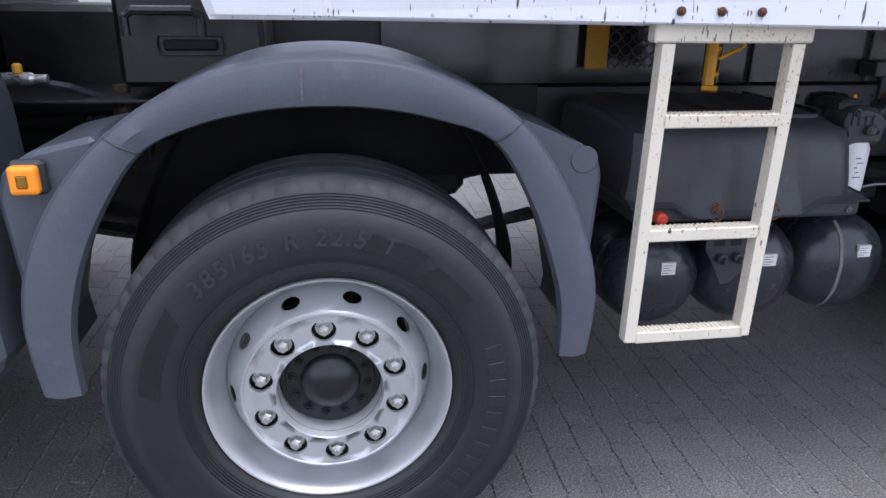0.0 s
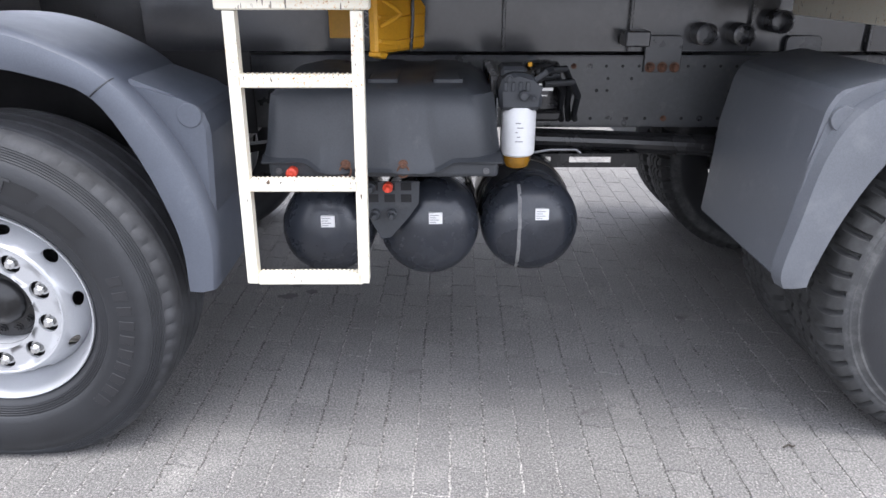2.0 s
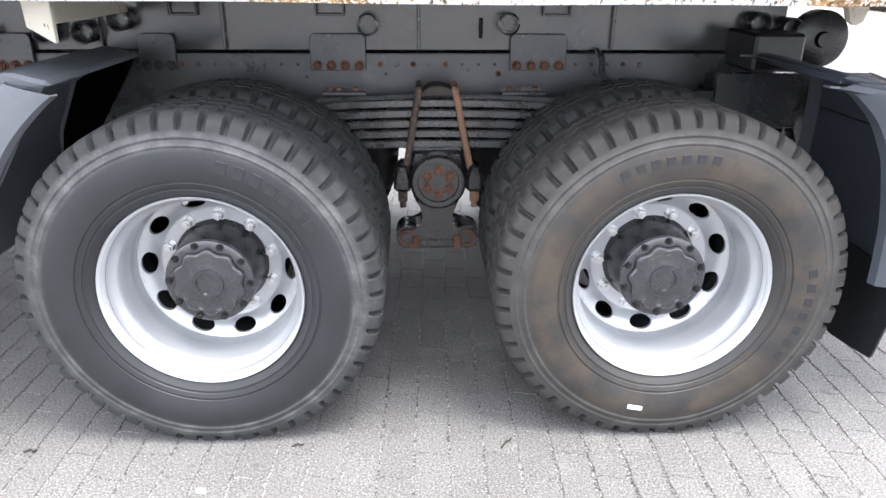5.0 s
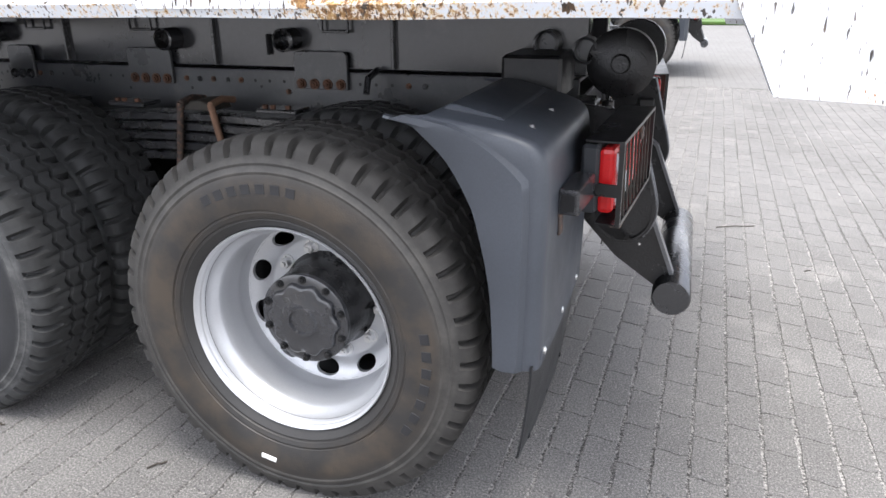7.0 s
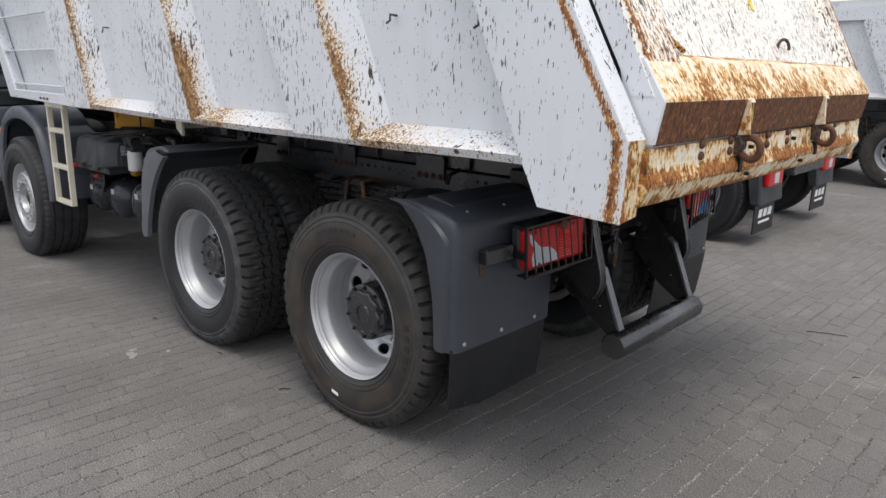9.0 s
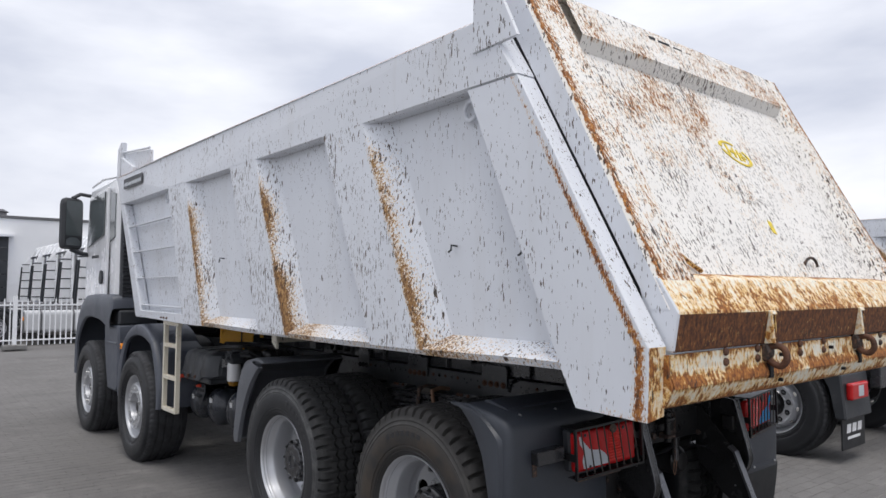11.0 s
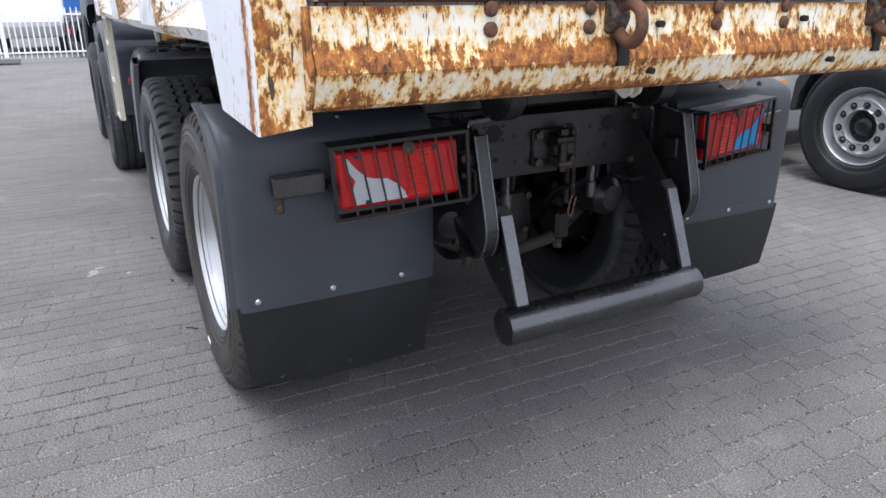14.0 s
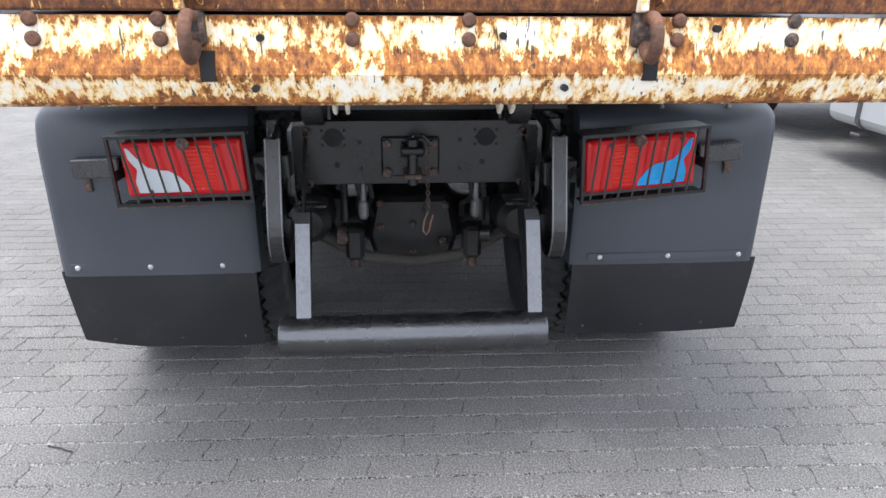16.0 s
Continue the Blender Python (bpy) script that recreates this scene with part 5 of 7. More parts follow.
can = part("oil_canister", lathe([(0.060, 0.965), (0.068, 0.972), (0.068, 1.09), (0.066, 1.10), (0.055, 1.118), (0.02, 1.124), (0.001, 1.124)], 32, "z", (1.640, 0.60, 0)), M_BLACK_GLOSS, truck, "black air dryer canister with white print", smooth=True)
for k, (w, h) in enumerate(((0.040, 0.006), (0.048, 0.010), (0.030, 0.004))):
    part("print", box((1.625, 0.5315, 1.050 - k * 0.018), (1.625 + w, 0.5345, 1.050 - k * 0.018 + h), 0), M_NUT, can)
part("canister_base", prism([(1.60, 0.93), (1.70, 0.93), (1.71, 0.965), (1.59, 0.965)], "y", 0.53, 0.67, 0.008), M_PIT, can)
for x, z in ((1.575, 1.128),):
    part("cap", lathe([(0.007, 0.0), (0.007, 0.010), (0.005, 0.013)], 10, "z", (x, 0.40, z)), M_YELLOW, can, "yellow cap")

# ---- the tipper lorry: frame details on the near side ----
for x, z, r in [(1.62 + 0.062 * k, 1.066, 0.006) for k in range(47) if not any(a < 1.62 + 0.062 * k < b for a, b in ((2.06, 2.21), (2.58, 2.73), (3.21, 3.43), (3.96, 4.19)))] + [(1.60 + 0.071 * k, 0.868, 0.0065) for k in range(18)] + [(3.50, 1.03, 0.006), (3.20, 1.02, 0.006), (3.93, 1.03, 0.006)] + [(1.68, 0.975, 0.007), (1.90, 0.975, 0.007), (1.94, 0.975, 0.006), (2.03, 1.02, 0.006), (1.94, 1.02, 0.006), (2.55, 0.97, 0.006)]:
    k = int(x * 100) % 3
    bm = bmesh.new()
    if k == 0:
        add_hex(bm, (x, 0.8945, z), r * 1.3, 0.007)
        part("rail_bolt", bm, M_BLACK if int(x * 50) % 2 else M_RUST, truck)
    else:
        # Flat black disc in place of a bored hole.
        add_lathe(bm, [(r, 0.8942), (0.0004, 0.8942)], 12, centre=(x, 0, z))
        part("rail_hole", bm, M_DARKHOLE, truck)
bm = bmesh.new()
add_prism(bm, [(1.780 + sx * 0.022 + 0.018 * math.cos(a), 0.974 + 0.018 * math.sin(a)) for sx, aa in ((1, -90), (-1, 90)) for a in [radians(aa + d) for d in range(0, 181, 30)]], "y", 0.8935, 0.8945)
part("rail_slot", bm, M_DARKHOLE, truck)


def rail_plate(x0, x1, n, rusty=True):
    p = part("mounting_plate", prism([(x0, 1.045), (x1, 1.045), (x1, 1.165), (x1 - 0.012, 1.178), (x0 + 0.012, 1.178), (x0, 1.165)], "y", 0.878, 0.894, 0.002), M_RAIL, truck, "black bolted mounting plate")
    for k in range(n):
        bm = bmesh.new()
        add_hex(bm, (x0 + (k + 0.5) * (x1 - x0) / n, 0.878, 1.064), 0.0145, 0.013)
        part("bolt", bm, M_RUST if rusty else M_BLACK, p)


rail_plate(2.067, 2.205, 3)
rail_plate(2.592, 2.724, 3, False)
rail_plate(3.22, 3.427, 4)
rail_plate(3.97, 4.183, 4)
for x, z in ((2.277, 1.184), (2.413, 1.184), (2.545, 1.229), (3.44, 1.214), (3.956, 1.217), (4.896, 1.219), (5.02, 1.20)):
    bm = bmesh.new()
    add_lathe(bm, [(0.041, 0.91), (0.041, 0.835), (0.033, 0.832), (0.033, 0.88), (0.0005, 0.88)], 28, centre=(x, 0, z))
    part("cross_pipe", bm, M_BLACK, truck, smooth=True)
for x in (1.53, 2.00, 2.45, 2.90, 3.62, 4.35):
    part("stiffener", box((x, 0.885, 1.12), (x + 0.012, 0.91, 1.335), 0.002), M_BLACK, truck)
for x in (2.764, 3.30, 4.14):
    bm = tube([(x - 0.05, 0.888, 1.33), (x - 0.05, 0.888, 1.245), (x + 0.05, 0.888, 1.245), (x + 0.05, 0.888, 1.33)], 0.006, 6)
    part("cable_guide", bm, M_BLACK, truck)
part("stub", box((1.97, 0.80, 1.145), (2.06, 0.90, 1.20), 0.005), M_BLACK, truck)
part("slot_cover", box((3.852, 0.893, 1.16), (3.866, 0.899, 1.235), 0.004), M_DARKHOLE, truck)
part("brake_pipe", tube([(1.60, 0.86, 0.800), (2.0, 0.86, 0.785), (2.42, 0.86, 0.765)], 0.041, 16), M_BLACK_GLOSS, truck)
# pierced carrier plate behind the tanks
bm = box((1.55, 0.775, 0.745), (2.055, 0.785, 0.758), 0.001)
add_box(bm, (1.55, 0.775, 0.704), (2.055, 0.785, 0.722), 0.001)
for xa, xb in ((1.55, 1.60), (1.72, 1.79), (1.95, 2.055)):
    add_box(bm, (xa, 0.775, 0.720), (xb, 0.785, 0.747), 0)
add_box(bm, (1.55, 0.784, 0.752), (2.055, 0.96, 0.758), 0)
part("tank_carrier", bm, M_BLACK_GLOSS, truck, "glossy black pierced carrier plate")
part("rail_hook", tube([(4.30, 0.88, 1.12), (4.30, 0.80, 1.10), (4.30, 0.78, 1.05)], 0.012, 8), M_BLACK, truck)

# wheel chock in its yellow holder
chock = part("wheel_chock", prism([(0, 1.165), (0.285, 1.158), (0.295, 1.295), (0.24, 1.335), (0, 1.335)], "y", 0.0, 0.032, 0.008), M_YELLOW, truck, "yellow plastic wheel chock in a holder", at=(1.106, 0.386, 0))
chock.rotation_euler = (0, 0, radians(60))
part("strap", tube([(0.19, -0.012, 1.34), (0.188, -0.012, 1.25), (0.185, -0.006, 1.16)], 0.006, 8), M_BLACK, chock)
part("hollow_back", prism([(0.02, 1.19), (0.265, 1.185), (0.27, 1.285), (0.23, 1.32), (0.02, 1.32)], "y", 0.0315, 0.036, 0), M_DARKHOLE, chock)
part("handle", tube([(0.02, -0.004, 1.325), (0.03, -0.055, 1.295), (0.035, -0.066, 1.283), (0.03, -0.055, 1.272), (0.02, -0.004, 1.245)], 0.006, 8), M_YELLOW, chock)
for z in (1.195, 1.265):
    part("chock_rib", prism([(0.01, z), (0.10, z - 0.012), (0.27, z - 0.006), (0.27, z + 0.006), (0.105, z + 0.002), (0.01, z + 0.014)], "y", -0.008, 0.002, 0.003), M_YELLOW, chock)
part("chock_foot", prism([(-0.004, 1.158), (0.03, 1.148), (0.05, 1.165), (0, 1.172)], "y", -0.012, 0.032, 0.003), M_YELLOW, chock)
hold = part("chock_holder", box((0.895, 0.862, 1.170), (0.975, 0.872, 1.338), 0.002), M_YELLOW, truck, "yellow steel holder strip")
bm = bmesh.new()
for kx in range(5):
    for kz in range(4):
        add_lathe(bm, [(0.0200, 0.868), (0.0200, 0.860), (0.0165, 0.860), (0.0165, 0.868)], 16, "y", (0.998 + kx * 0.042, 0, 1.190 + kz * 0.042))
part("honeycomb", bm, M_NUT_DARK, hold, "grey pierced honeycomb panel")
# deflector plate under the body
dp = part("deflector", prism([(2.576, 1.36), (2.652, 1.36), (2.650, 1.215), (2.635, 1.225), (2.58, 1.258)], "y", 0.16, 0.18, 0.002), M_CREAM, truck, "bent cream steel plate, rusting at the edge")
part("deflector_web", box((2.576, 0.18, 1.255), (2.586, 0.85, 1.36), 0.002), M_CREAM, dp)

# ---- the tipper lorry: leaf springs and bogie ----
for y0 in (0.68, 2 * YC - 0.78):
    near = y0 < YC
    sp = part("leaf_spring", box((3.60, y0, 0.785), (3.78, y0 + 0.10, 0.80), 0.003), M_BLACK, truck, "black leaf spring with rusty U-bolts")
    for k in range(5):
        half, top = (0.52, 0.60, 0.66, 0.72, 0.74)[k], 0.826 + k * 0.0368
        bm, rings = bmesh.new(), []
        for i in range(17):
            u = -1 + i / 8
            z = top - 0.035 * (u * half / 0.7) ** 2
            rings.append([bm.verts.new((3.69 + u * half, y, q)) for y, q in ((y0 + 0.002, z - 0.005), (y0 + 0.008, z), (y0 + 0.092, z), (y0 + 0.098, z - 0.005), (y0 + 0.098, z - 0.026), (y0 + 0.090, z - 0.031), (y0 + 0.010, z - 0.031), (y0 + 0.002, z - 0.026))])
        for ra, rb in zip(rings, rings[1:]):
            for q in range(8):
                bm.faces.new((ra[q], ra[(q + 1) % 8], rb[(q + 1) % 8], rb[q]))
        bm.faces.new(rings[0][::-1])
        bm.faces.new(rings[-1])
        part("leaf", bm, M_SPRING, sp)
    for x0, x1 in ((3.625, 3.562), (3.752, 3.828)):
        pts = [(x0, y0 - 0.018, 1.012), (x0 + (x1 - x0) * 0.9, y0 - 0.018, 0.68)]
        bm = tube(pts, 0.0125, 10)
        add_tube(bm, [(x0, y0 - 0.018, 1.008), (x0, y0 + 0.05, 1.02), (x0, y0 + 0.118, 1.008)], 0.0125, 10)
        add_lathe(bm, [(0.02, 0.60), (0.02, 0.635)], 6, "z", (x1, y0 - 0.018, 0.0))
        add_lathe(bm, [(0.012, 0.575), (0.012, 0.66)], 8, "z", (x1, y0 - 0.018, 0.0))
        part("u_bolt", bm, M_RUST_PALE if x0 > 3.7 else M_RUST_DARK, sp, "rusty U-bolt")
        part("u_bolt_seat", prism([(x1 - 0.034, 0.64), (x1 + 0.034, 0.64), (x1 + 0.03, 0.70), (x1 + 0.016, 0.745), (x1 - 0.018, 0.745), (x1 - 0.032, 0.70)], "y", y0 - 0.045, y0 + 0.06, 0.012), M_CAST, sp)
    part("spring_cap", prism([(3.62, 0.985), (3.76, 0.985), (3.74, 1.01), (3.70, 1.022), (3.66, 1.018)], "y", y0 - 0.01, y0 + 0.10, 0.004), M_DUSTY, sp)
    tr = part("trunnion", prism([(3.60, 0.79), (3.78, 0.79), (3.80, 0.70), (3.775, 0.60), (3.735, 0.545), (3.742, 0.49), (3.84, 0.47), (3.84, 0.42), (3.79, 0.405), (3.59, 0.405), (3.54, 0.42), (3.54, 0.47), (3.640, 0.49), (3.647, 0.545), (3.605, 0.60), (3.58, 0.70)], "y", y0 - 0.02, y0 + 0.14, 0.012), M_CAST, truck, "cast black bogie trunnion bracket")
    d = -1 if near else 1
    ya = y0 - 0.02 if near else y0 + 0.14
    part("hub_disc", lathe([(0.102, ya + d * 0.001), (0.102, ya + d * 0.05), (0.092, ya + d * 0.06), (0.075, ya + d * 0.06), (0.072, ya + d * 0.052), (0.0006, ya + d * 0.052)], 40, centre=(3.692, 0, 0.687), caps=False), M_CAST, tr, smooth=True)
    for k in range(6):
        a = radians(60 * k)
        bm = bmesh.new()
        add_hex(bm, (3.692 + 0.046 * math.sin(a), ya + d * 0.052, 0.687 + 0.046 * math.cos(a)), 0.0145, 0.014)
        part("bolt", bm, M_RUST, tr, "rust-red bolt")
    for x in (3.578, 3.803):
        part("rod_bush", lathe([(0.046, y0 - 0.015), (0.046, y0 + 0.10)], 24, centre=(x, 0, 0.452)), M_CAST, tr)
        bm = bmesh.new()
        add_lathe(bm, [(0.034, y0 - 0.018), (0.034, y0 - 0.026), (0.026, y0 - 0.026), (0.024, y0 - 0.018), (0.0005, y0 - 0.018)], 24, centre=(x, 0, 0.452))
        part("bush_ring", bm, M_RUST, tr, "rusty bush")
    part("tie_plate", box((3.625, y0 - 0.026, 0.414), (3.765, y0 - 0.016, 0.446), 0.004), M_CAST, tr)
    for x in (3.612, 3.765):
        part("tie_end", box((x - 0.016, y0 - 0.034, 0.412), (x + 0.016, y0 - 0.014, 0.458), 0.005), M_RUST, tr, "rusty tie plate end")
    for x in (2.95, 3.28, 3.92, 4.25):
        part("spring_pad", box((x, y0, 0.985), (x + 0.16, y0 + 0.1, 1.0), 0.004), M_BLACK, sp)
        for q in (0.03, 0.06, 0.12):
            part("pad_bolt", lathe([(0.010, 1.0), (0.010, 1.012)], 6, "z", (x + q, y0 + 0.02, 0)), M_RUST, sp)
# axles
for x in (REAR1, REAR2):
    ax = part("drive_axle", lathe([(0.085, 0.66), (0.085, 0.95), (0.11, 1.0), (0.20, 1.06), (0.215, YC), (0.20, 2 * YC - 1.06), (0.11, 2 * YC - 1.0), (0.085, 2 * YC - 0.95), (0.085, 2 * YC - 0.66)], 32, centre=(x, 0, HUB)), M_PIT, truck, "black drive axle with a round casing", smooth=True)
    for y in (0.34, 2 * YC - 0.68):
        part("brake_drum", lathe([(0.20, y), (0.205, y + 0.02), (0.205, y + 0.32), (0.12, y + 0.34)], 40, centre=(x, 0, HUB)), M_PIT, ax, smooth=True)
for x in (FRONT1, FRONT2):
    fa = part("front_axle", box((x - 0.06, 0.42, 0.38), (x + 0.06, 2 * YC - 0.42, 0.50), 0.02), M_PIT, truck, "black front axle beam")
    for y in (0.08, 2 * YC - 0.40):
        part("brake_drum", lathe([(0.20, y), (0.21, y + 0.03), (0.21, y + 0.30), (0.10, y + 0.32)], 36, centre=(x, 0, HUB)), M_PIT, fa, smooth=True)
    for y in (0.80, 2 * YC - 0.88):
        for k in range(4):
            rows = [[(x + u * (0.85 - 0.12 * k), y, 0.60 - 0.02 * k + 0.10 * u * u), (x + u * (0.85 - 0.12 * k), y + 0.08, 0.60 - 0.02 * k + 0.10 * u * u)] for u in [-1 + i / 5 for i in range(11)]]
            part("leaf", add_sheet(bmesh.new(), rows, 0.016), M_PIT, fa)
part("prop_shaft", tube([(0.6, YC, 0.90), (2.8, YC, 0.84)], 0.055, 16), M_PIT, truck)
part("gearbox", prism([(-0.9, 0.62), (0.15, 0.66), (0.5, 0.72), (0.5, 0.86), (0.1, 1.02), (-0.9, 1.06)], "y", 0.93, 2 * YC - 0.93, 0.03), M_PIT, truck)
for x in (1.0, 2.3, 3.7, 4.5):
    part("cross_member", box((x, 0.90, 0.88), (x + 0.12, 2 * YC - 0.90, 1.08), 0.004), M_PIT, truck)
# far side boxes that close the view under the frame
part("fuel_tank", box((0.80, 1.66, 0.60), (1.55, 2 * YC - 0.02, 1.08), 0.06, 3), M_BLACK, truck, "black fuel tank on the far side")
# lines along the frame by the front axles
for k, (y, z) in enumerate(((0.84, 1.02), (0.86, 0.98), (0.85, 0.94))):
    part("brake_line", tube([(-0.95 + 0.1 * i, y + 0.012 * math.sin(i * 1.3 + k), z + 0.014 * math.sin(i * 0.8 + 2 * k)) for i in range(10)], 0.011 - 0.002 * k, 8), M_FLAP, truck)
part("damper", lathe([(0.030, 1.01), (0.030, 1.09), (0.024, 1.10), (0.024, 1.15)], 20, "z", (-0.56, 0.66, 0)), M_RUST_DARK, truck)
part("damper_seat", prism([(-0.70, 1.06), (-0.50, 1.06), (-0.52, 0.92), (-0.66, 0.92)], "y", 0.72, 0.78, 0.006), M_BLACK, truck)
part("air_line", tube([(-1.0, 0.55, 1.18), (-0.8, 0.52, 1.19), (-0.66, 0.55, 1.16), (-0.55, 0.62, 1.10)], 0.010, 8), M_PLASTIC_DARK, truck)
part("air_joint", lathe([(0.016, -0.82), (0.016, -0.74), (0.011, -0.73), (0.011, -0.70)], 12, "x", (0, 0.52, 1.185)), M_NUT, truck)
part("valve_cap", lathe([(0.012, 1.20), (0.012, 1.22), (0.006, 1.224)], 12, "z", (-0.77, 0.52, 0)), M_YELLOW, truck)
part("mud_pan", box((-0.95, 0.50, 1.12), (-0.35, 0.90, 1.13), 0.003), M_PIT, truck)
part("cab_grab", tube([(-0.42, 0.66, 1.30), (-0.42, 0.66, 1.40), (-0.20, 0.66, 1.40), (-0.20, 0.66, 1.30)], 0.016, 10), M_PLASTIC_DARK, truck)


# ---- the tipper lorry: rear guards, lamps and bumper ----
for s in (0, 1):
    def my(y):
        return y if s == 0 else 2 * YC - y
    OUT = -0.004 if s == 0 else -0.034   # the far guard stands out a little more
    fend, mx = bogie_fender(-1, my(OUT), my(0.655), "dark grey plastic rear mudguard with a bolted flap", M_GUARD)
    # Dark strip drawn for the shaded crease across the guard's back.
    part("crease", box((5.0445, min(my(OUT + 0.035), my(0.61)), 0.955), (5.0515, max(my(OUT + 0.035), my(0.61)), 0.9585), 0), M_FLAP, fend)
    for x, y in ((5.010, 0.13), (5.010, 0.36)):
        part("guard_bolt", lathe([(0.011, 1.084), (0.011, 1.093), (0.007, 1.094), (0.006, 1.100)], 12, "z", (x, my(y), 0)), M_NUT_DARK, fend)
    part("top_ledge", prism([(4.79, 1.116), (4.815, 1.138), (4.84, 1.139), (4.945, 1.114), (4.965, 1.098)], "y", min(my(0.11), my(0.63)), max(my(0.11), my(0.63)), 0.004), M_GUARD, fend)
    part("clamp_strip", box((5.070, min(my(0.03), my(0.585)), 0.566), (5.0745, max(my(0.03), my(0.585)), 0.592), 0.001), M_GUARD, fend)
    # rubber flap, slightly bowed
    bm = bmesh.new()
    rows = []
    for k in range(9):
        v = k / 8
        z = 0.562 - v * 0.308
        yl = OUT + (0.024 if s == 0 else 0.012) * v
        row = []
        for j in range(7):
            u = j / 6
            zz = z + ((0.03 if s == 0 else 0.008) * max(0, 0.3 - u) / 0.3 if k == 8 else 0)
            row.append((5.066 - 0.035 * v ** 1.4 - 0.006 * (2 * u - 1) ** 2, my(yl + (0.632 - yl) * u), zz))
        rows.append(row)
    add_sheet(bm, rows if s == 0 else [r[::-1] for r in rows], 0.006)
    flap = part("mud_flap", bm, M_FLAP, fend, "black rubber mud flap", smooth=True)
    for y in (0.12, 0.35, 0.57):
        part("flap_plug", lathe([(0.008, 5.044), (0.008, 5.048), (0.004, 5.05)], 10, "x", (-0.012, my(y), 0.288)), M_FLAP, flap)
    for y in (0.058, 0.292, 0.528) if s == 0 else (0.040, 0.298, 0.542):
        bm = bmesh.new()
        add_lathe(bm, [(0.009, 5.0745), (0.009, 5.0775), (0.007, 5.0795), (0.0005, 5.0805)], 14, "x", (0, my(y), 0.579))
        part("screw", bm, M_NUT, fend)

    # tail lamp in its cage, turned a little outwards
    lamp = part("tail_lamp", box((-0.045, -0.175, -0.082), (0.0, 0.175, 0.082), 0.008), M_PLASTIC_DARK, truck, "red tail lamp behind a black bar cage")
    lamp.location = (5.165, my(0.480), 0.948)
    lamp.rotation_euler = (radians(3 if s == 0 else 3), 0, radians(-6 if s == 0 else 6))
    lamp.scale = (1.0, 1.07, 1.08)
    o = 1 if s == 0 else -1   # the outer end lies at -y on one side and +y on the other
    part("lens", box((-0.002, -0.172, -0.080), (0.038, 0.172, 0.076), 0.012, 2), M_RED_LENS, lamp, "ribbed red lens")
    wave = [(-0.155, 0.062), (-0.145, 0.060), (-0.125, 0.032), (-0.10, 0.005), (-0.075, -0.003), (-0.04, -0.006), (-0.012, -0.025), (0.008, -0.050), (0.014, -0.068), (-0.135, -0.068), (-0.140, -0.035), (-0.128, 0.0), (-0.150, 0.03)]
    part("reverse_lens", prism([(y * o, z) for y, z in wave], "x", 0.0375, 0.0402, 0.001), M_CLEAR_LENS if s == 0 else M_BLUE_LENS, lamp, "pale wave-shaped lens" if s == 0 else "blue wave-shaped lens")
    # ribbed middle of the lens: one sheet with fine waves
    rows = []
    for k in range(45):
        z = -0.062 + k * 0.124 / 44
        rows.append([(0.0392 + 0.0016 * math.cos(k * math.pi / 2), min(o * 0.015, o * 0.090), z), (0.0392 + 0.0016 * math.cos(k * math.pi / 2), max(o * 0.015, o * 0.090), z)])
    part("reflector", add_sheet(bmesh.new(), rows[::-1], 0.002), M_RED_CORE, lamp, "finely ribbed red reflector")
    for y, z in ((-0.12, 0.062), (0.10, 0.060), (-0.10, -0.064)):
        part("lens_screw", lathe([(0.007, 0.037), (0.007, 0.041)], 10, "x", (0, y * o, z)), M_PLASTIC_DARK, lamp)
    # cage: an angle-iron frame with thin upright bars
    bm = bmesh.new()
    ring = [[bm.verts.new((x, sy * (0.196 - inset), sz * (0.100 - inset))) for sy, sz in ((-1, -1), (1, -1), (1, 1), (-1, 1))] for x, inset in ((0.052, 0.0), (0.064, 0.0), (0.064, 0.009), (0.052, 0.009))]
    for a, b in zip(ring, ring[1:] + ring[:1]):
        for q in range(4):
            bm.faces.new((a[q], a[(q + 1) % 4], b[(q + 1) % 4], b[q]))
    cage = part("cage", bm, M_TOW, lamp, "black steel bar cage, rusting below")
    part("cage_plate", box((-0.03, -0.194, 0.094), (0.053, 0.194, 0.099), 0.001), M_TOW, cage)
    part("cage_plate", box((0.0, -0.190, -0.099), (0.053, 0.190, -0.096), 0.001), M_TOW, cage)
    for y in (-0.192, 0.192):
        part("cage_strap", box((-0.03, y - 0.003, -0.03), (0.053, y + 0.003, 0.0), 0.001), M_TOW, cage)
    for k in range(8):
        y = -0.150 + k * 0.043
        part("bar", tube([(0.058, y + 0.016 * o, -0.094), (0.058, y - 0.010 * o, 0.094)], 0.0032, 6), M_DUSTY, cage)
    part("cage_lip", box((0.040, -0.19, -0.104), (0.064, 0.05, -0.100), 0.001), M_RUST_DARK, lamp)
    part("cage_disc", lathe([(0.018, 0.058), (0.018, 0.064), (0.012, 0.066)], 16, "x", (0, 0.02 * o, 0.072)), M_RUST_DARK, lamp)
    part("arm", box((-0.05, min(-0.20 * o, -0.34 * o), -0.03), (0.0, max(-0.20 * o, -0.34 * o), 0.026), 0.004), M_BLACK, lamp, "square tube bracket")
    part("arm_mouth", box((-0.04, -0.3415 * o - 0.001, -0.02), (-0.01, -0.3415 * o + 0.001, 0.016), 0), M_DARKHOLE, lamp)
    part("arm_flange", box((-0.05, -0.325 * o - 0.012, -0.080), (-0.042, -0.325 * o + 0.012, -0.03), 0.003), M_RUST_DARK, lamp)
    part("arm", box((-0.05, min(0.19 * o, 0.29 * o), -0.05), (0.01, max(0.19 * o, 0.29 * o), 0.02), 0.004), M_PIT, lamp)
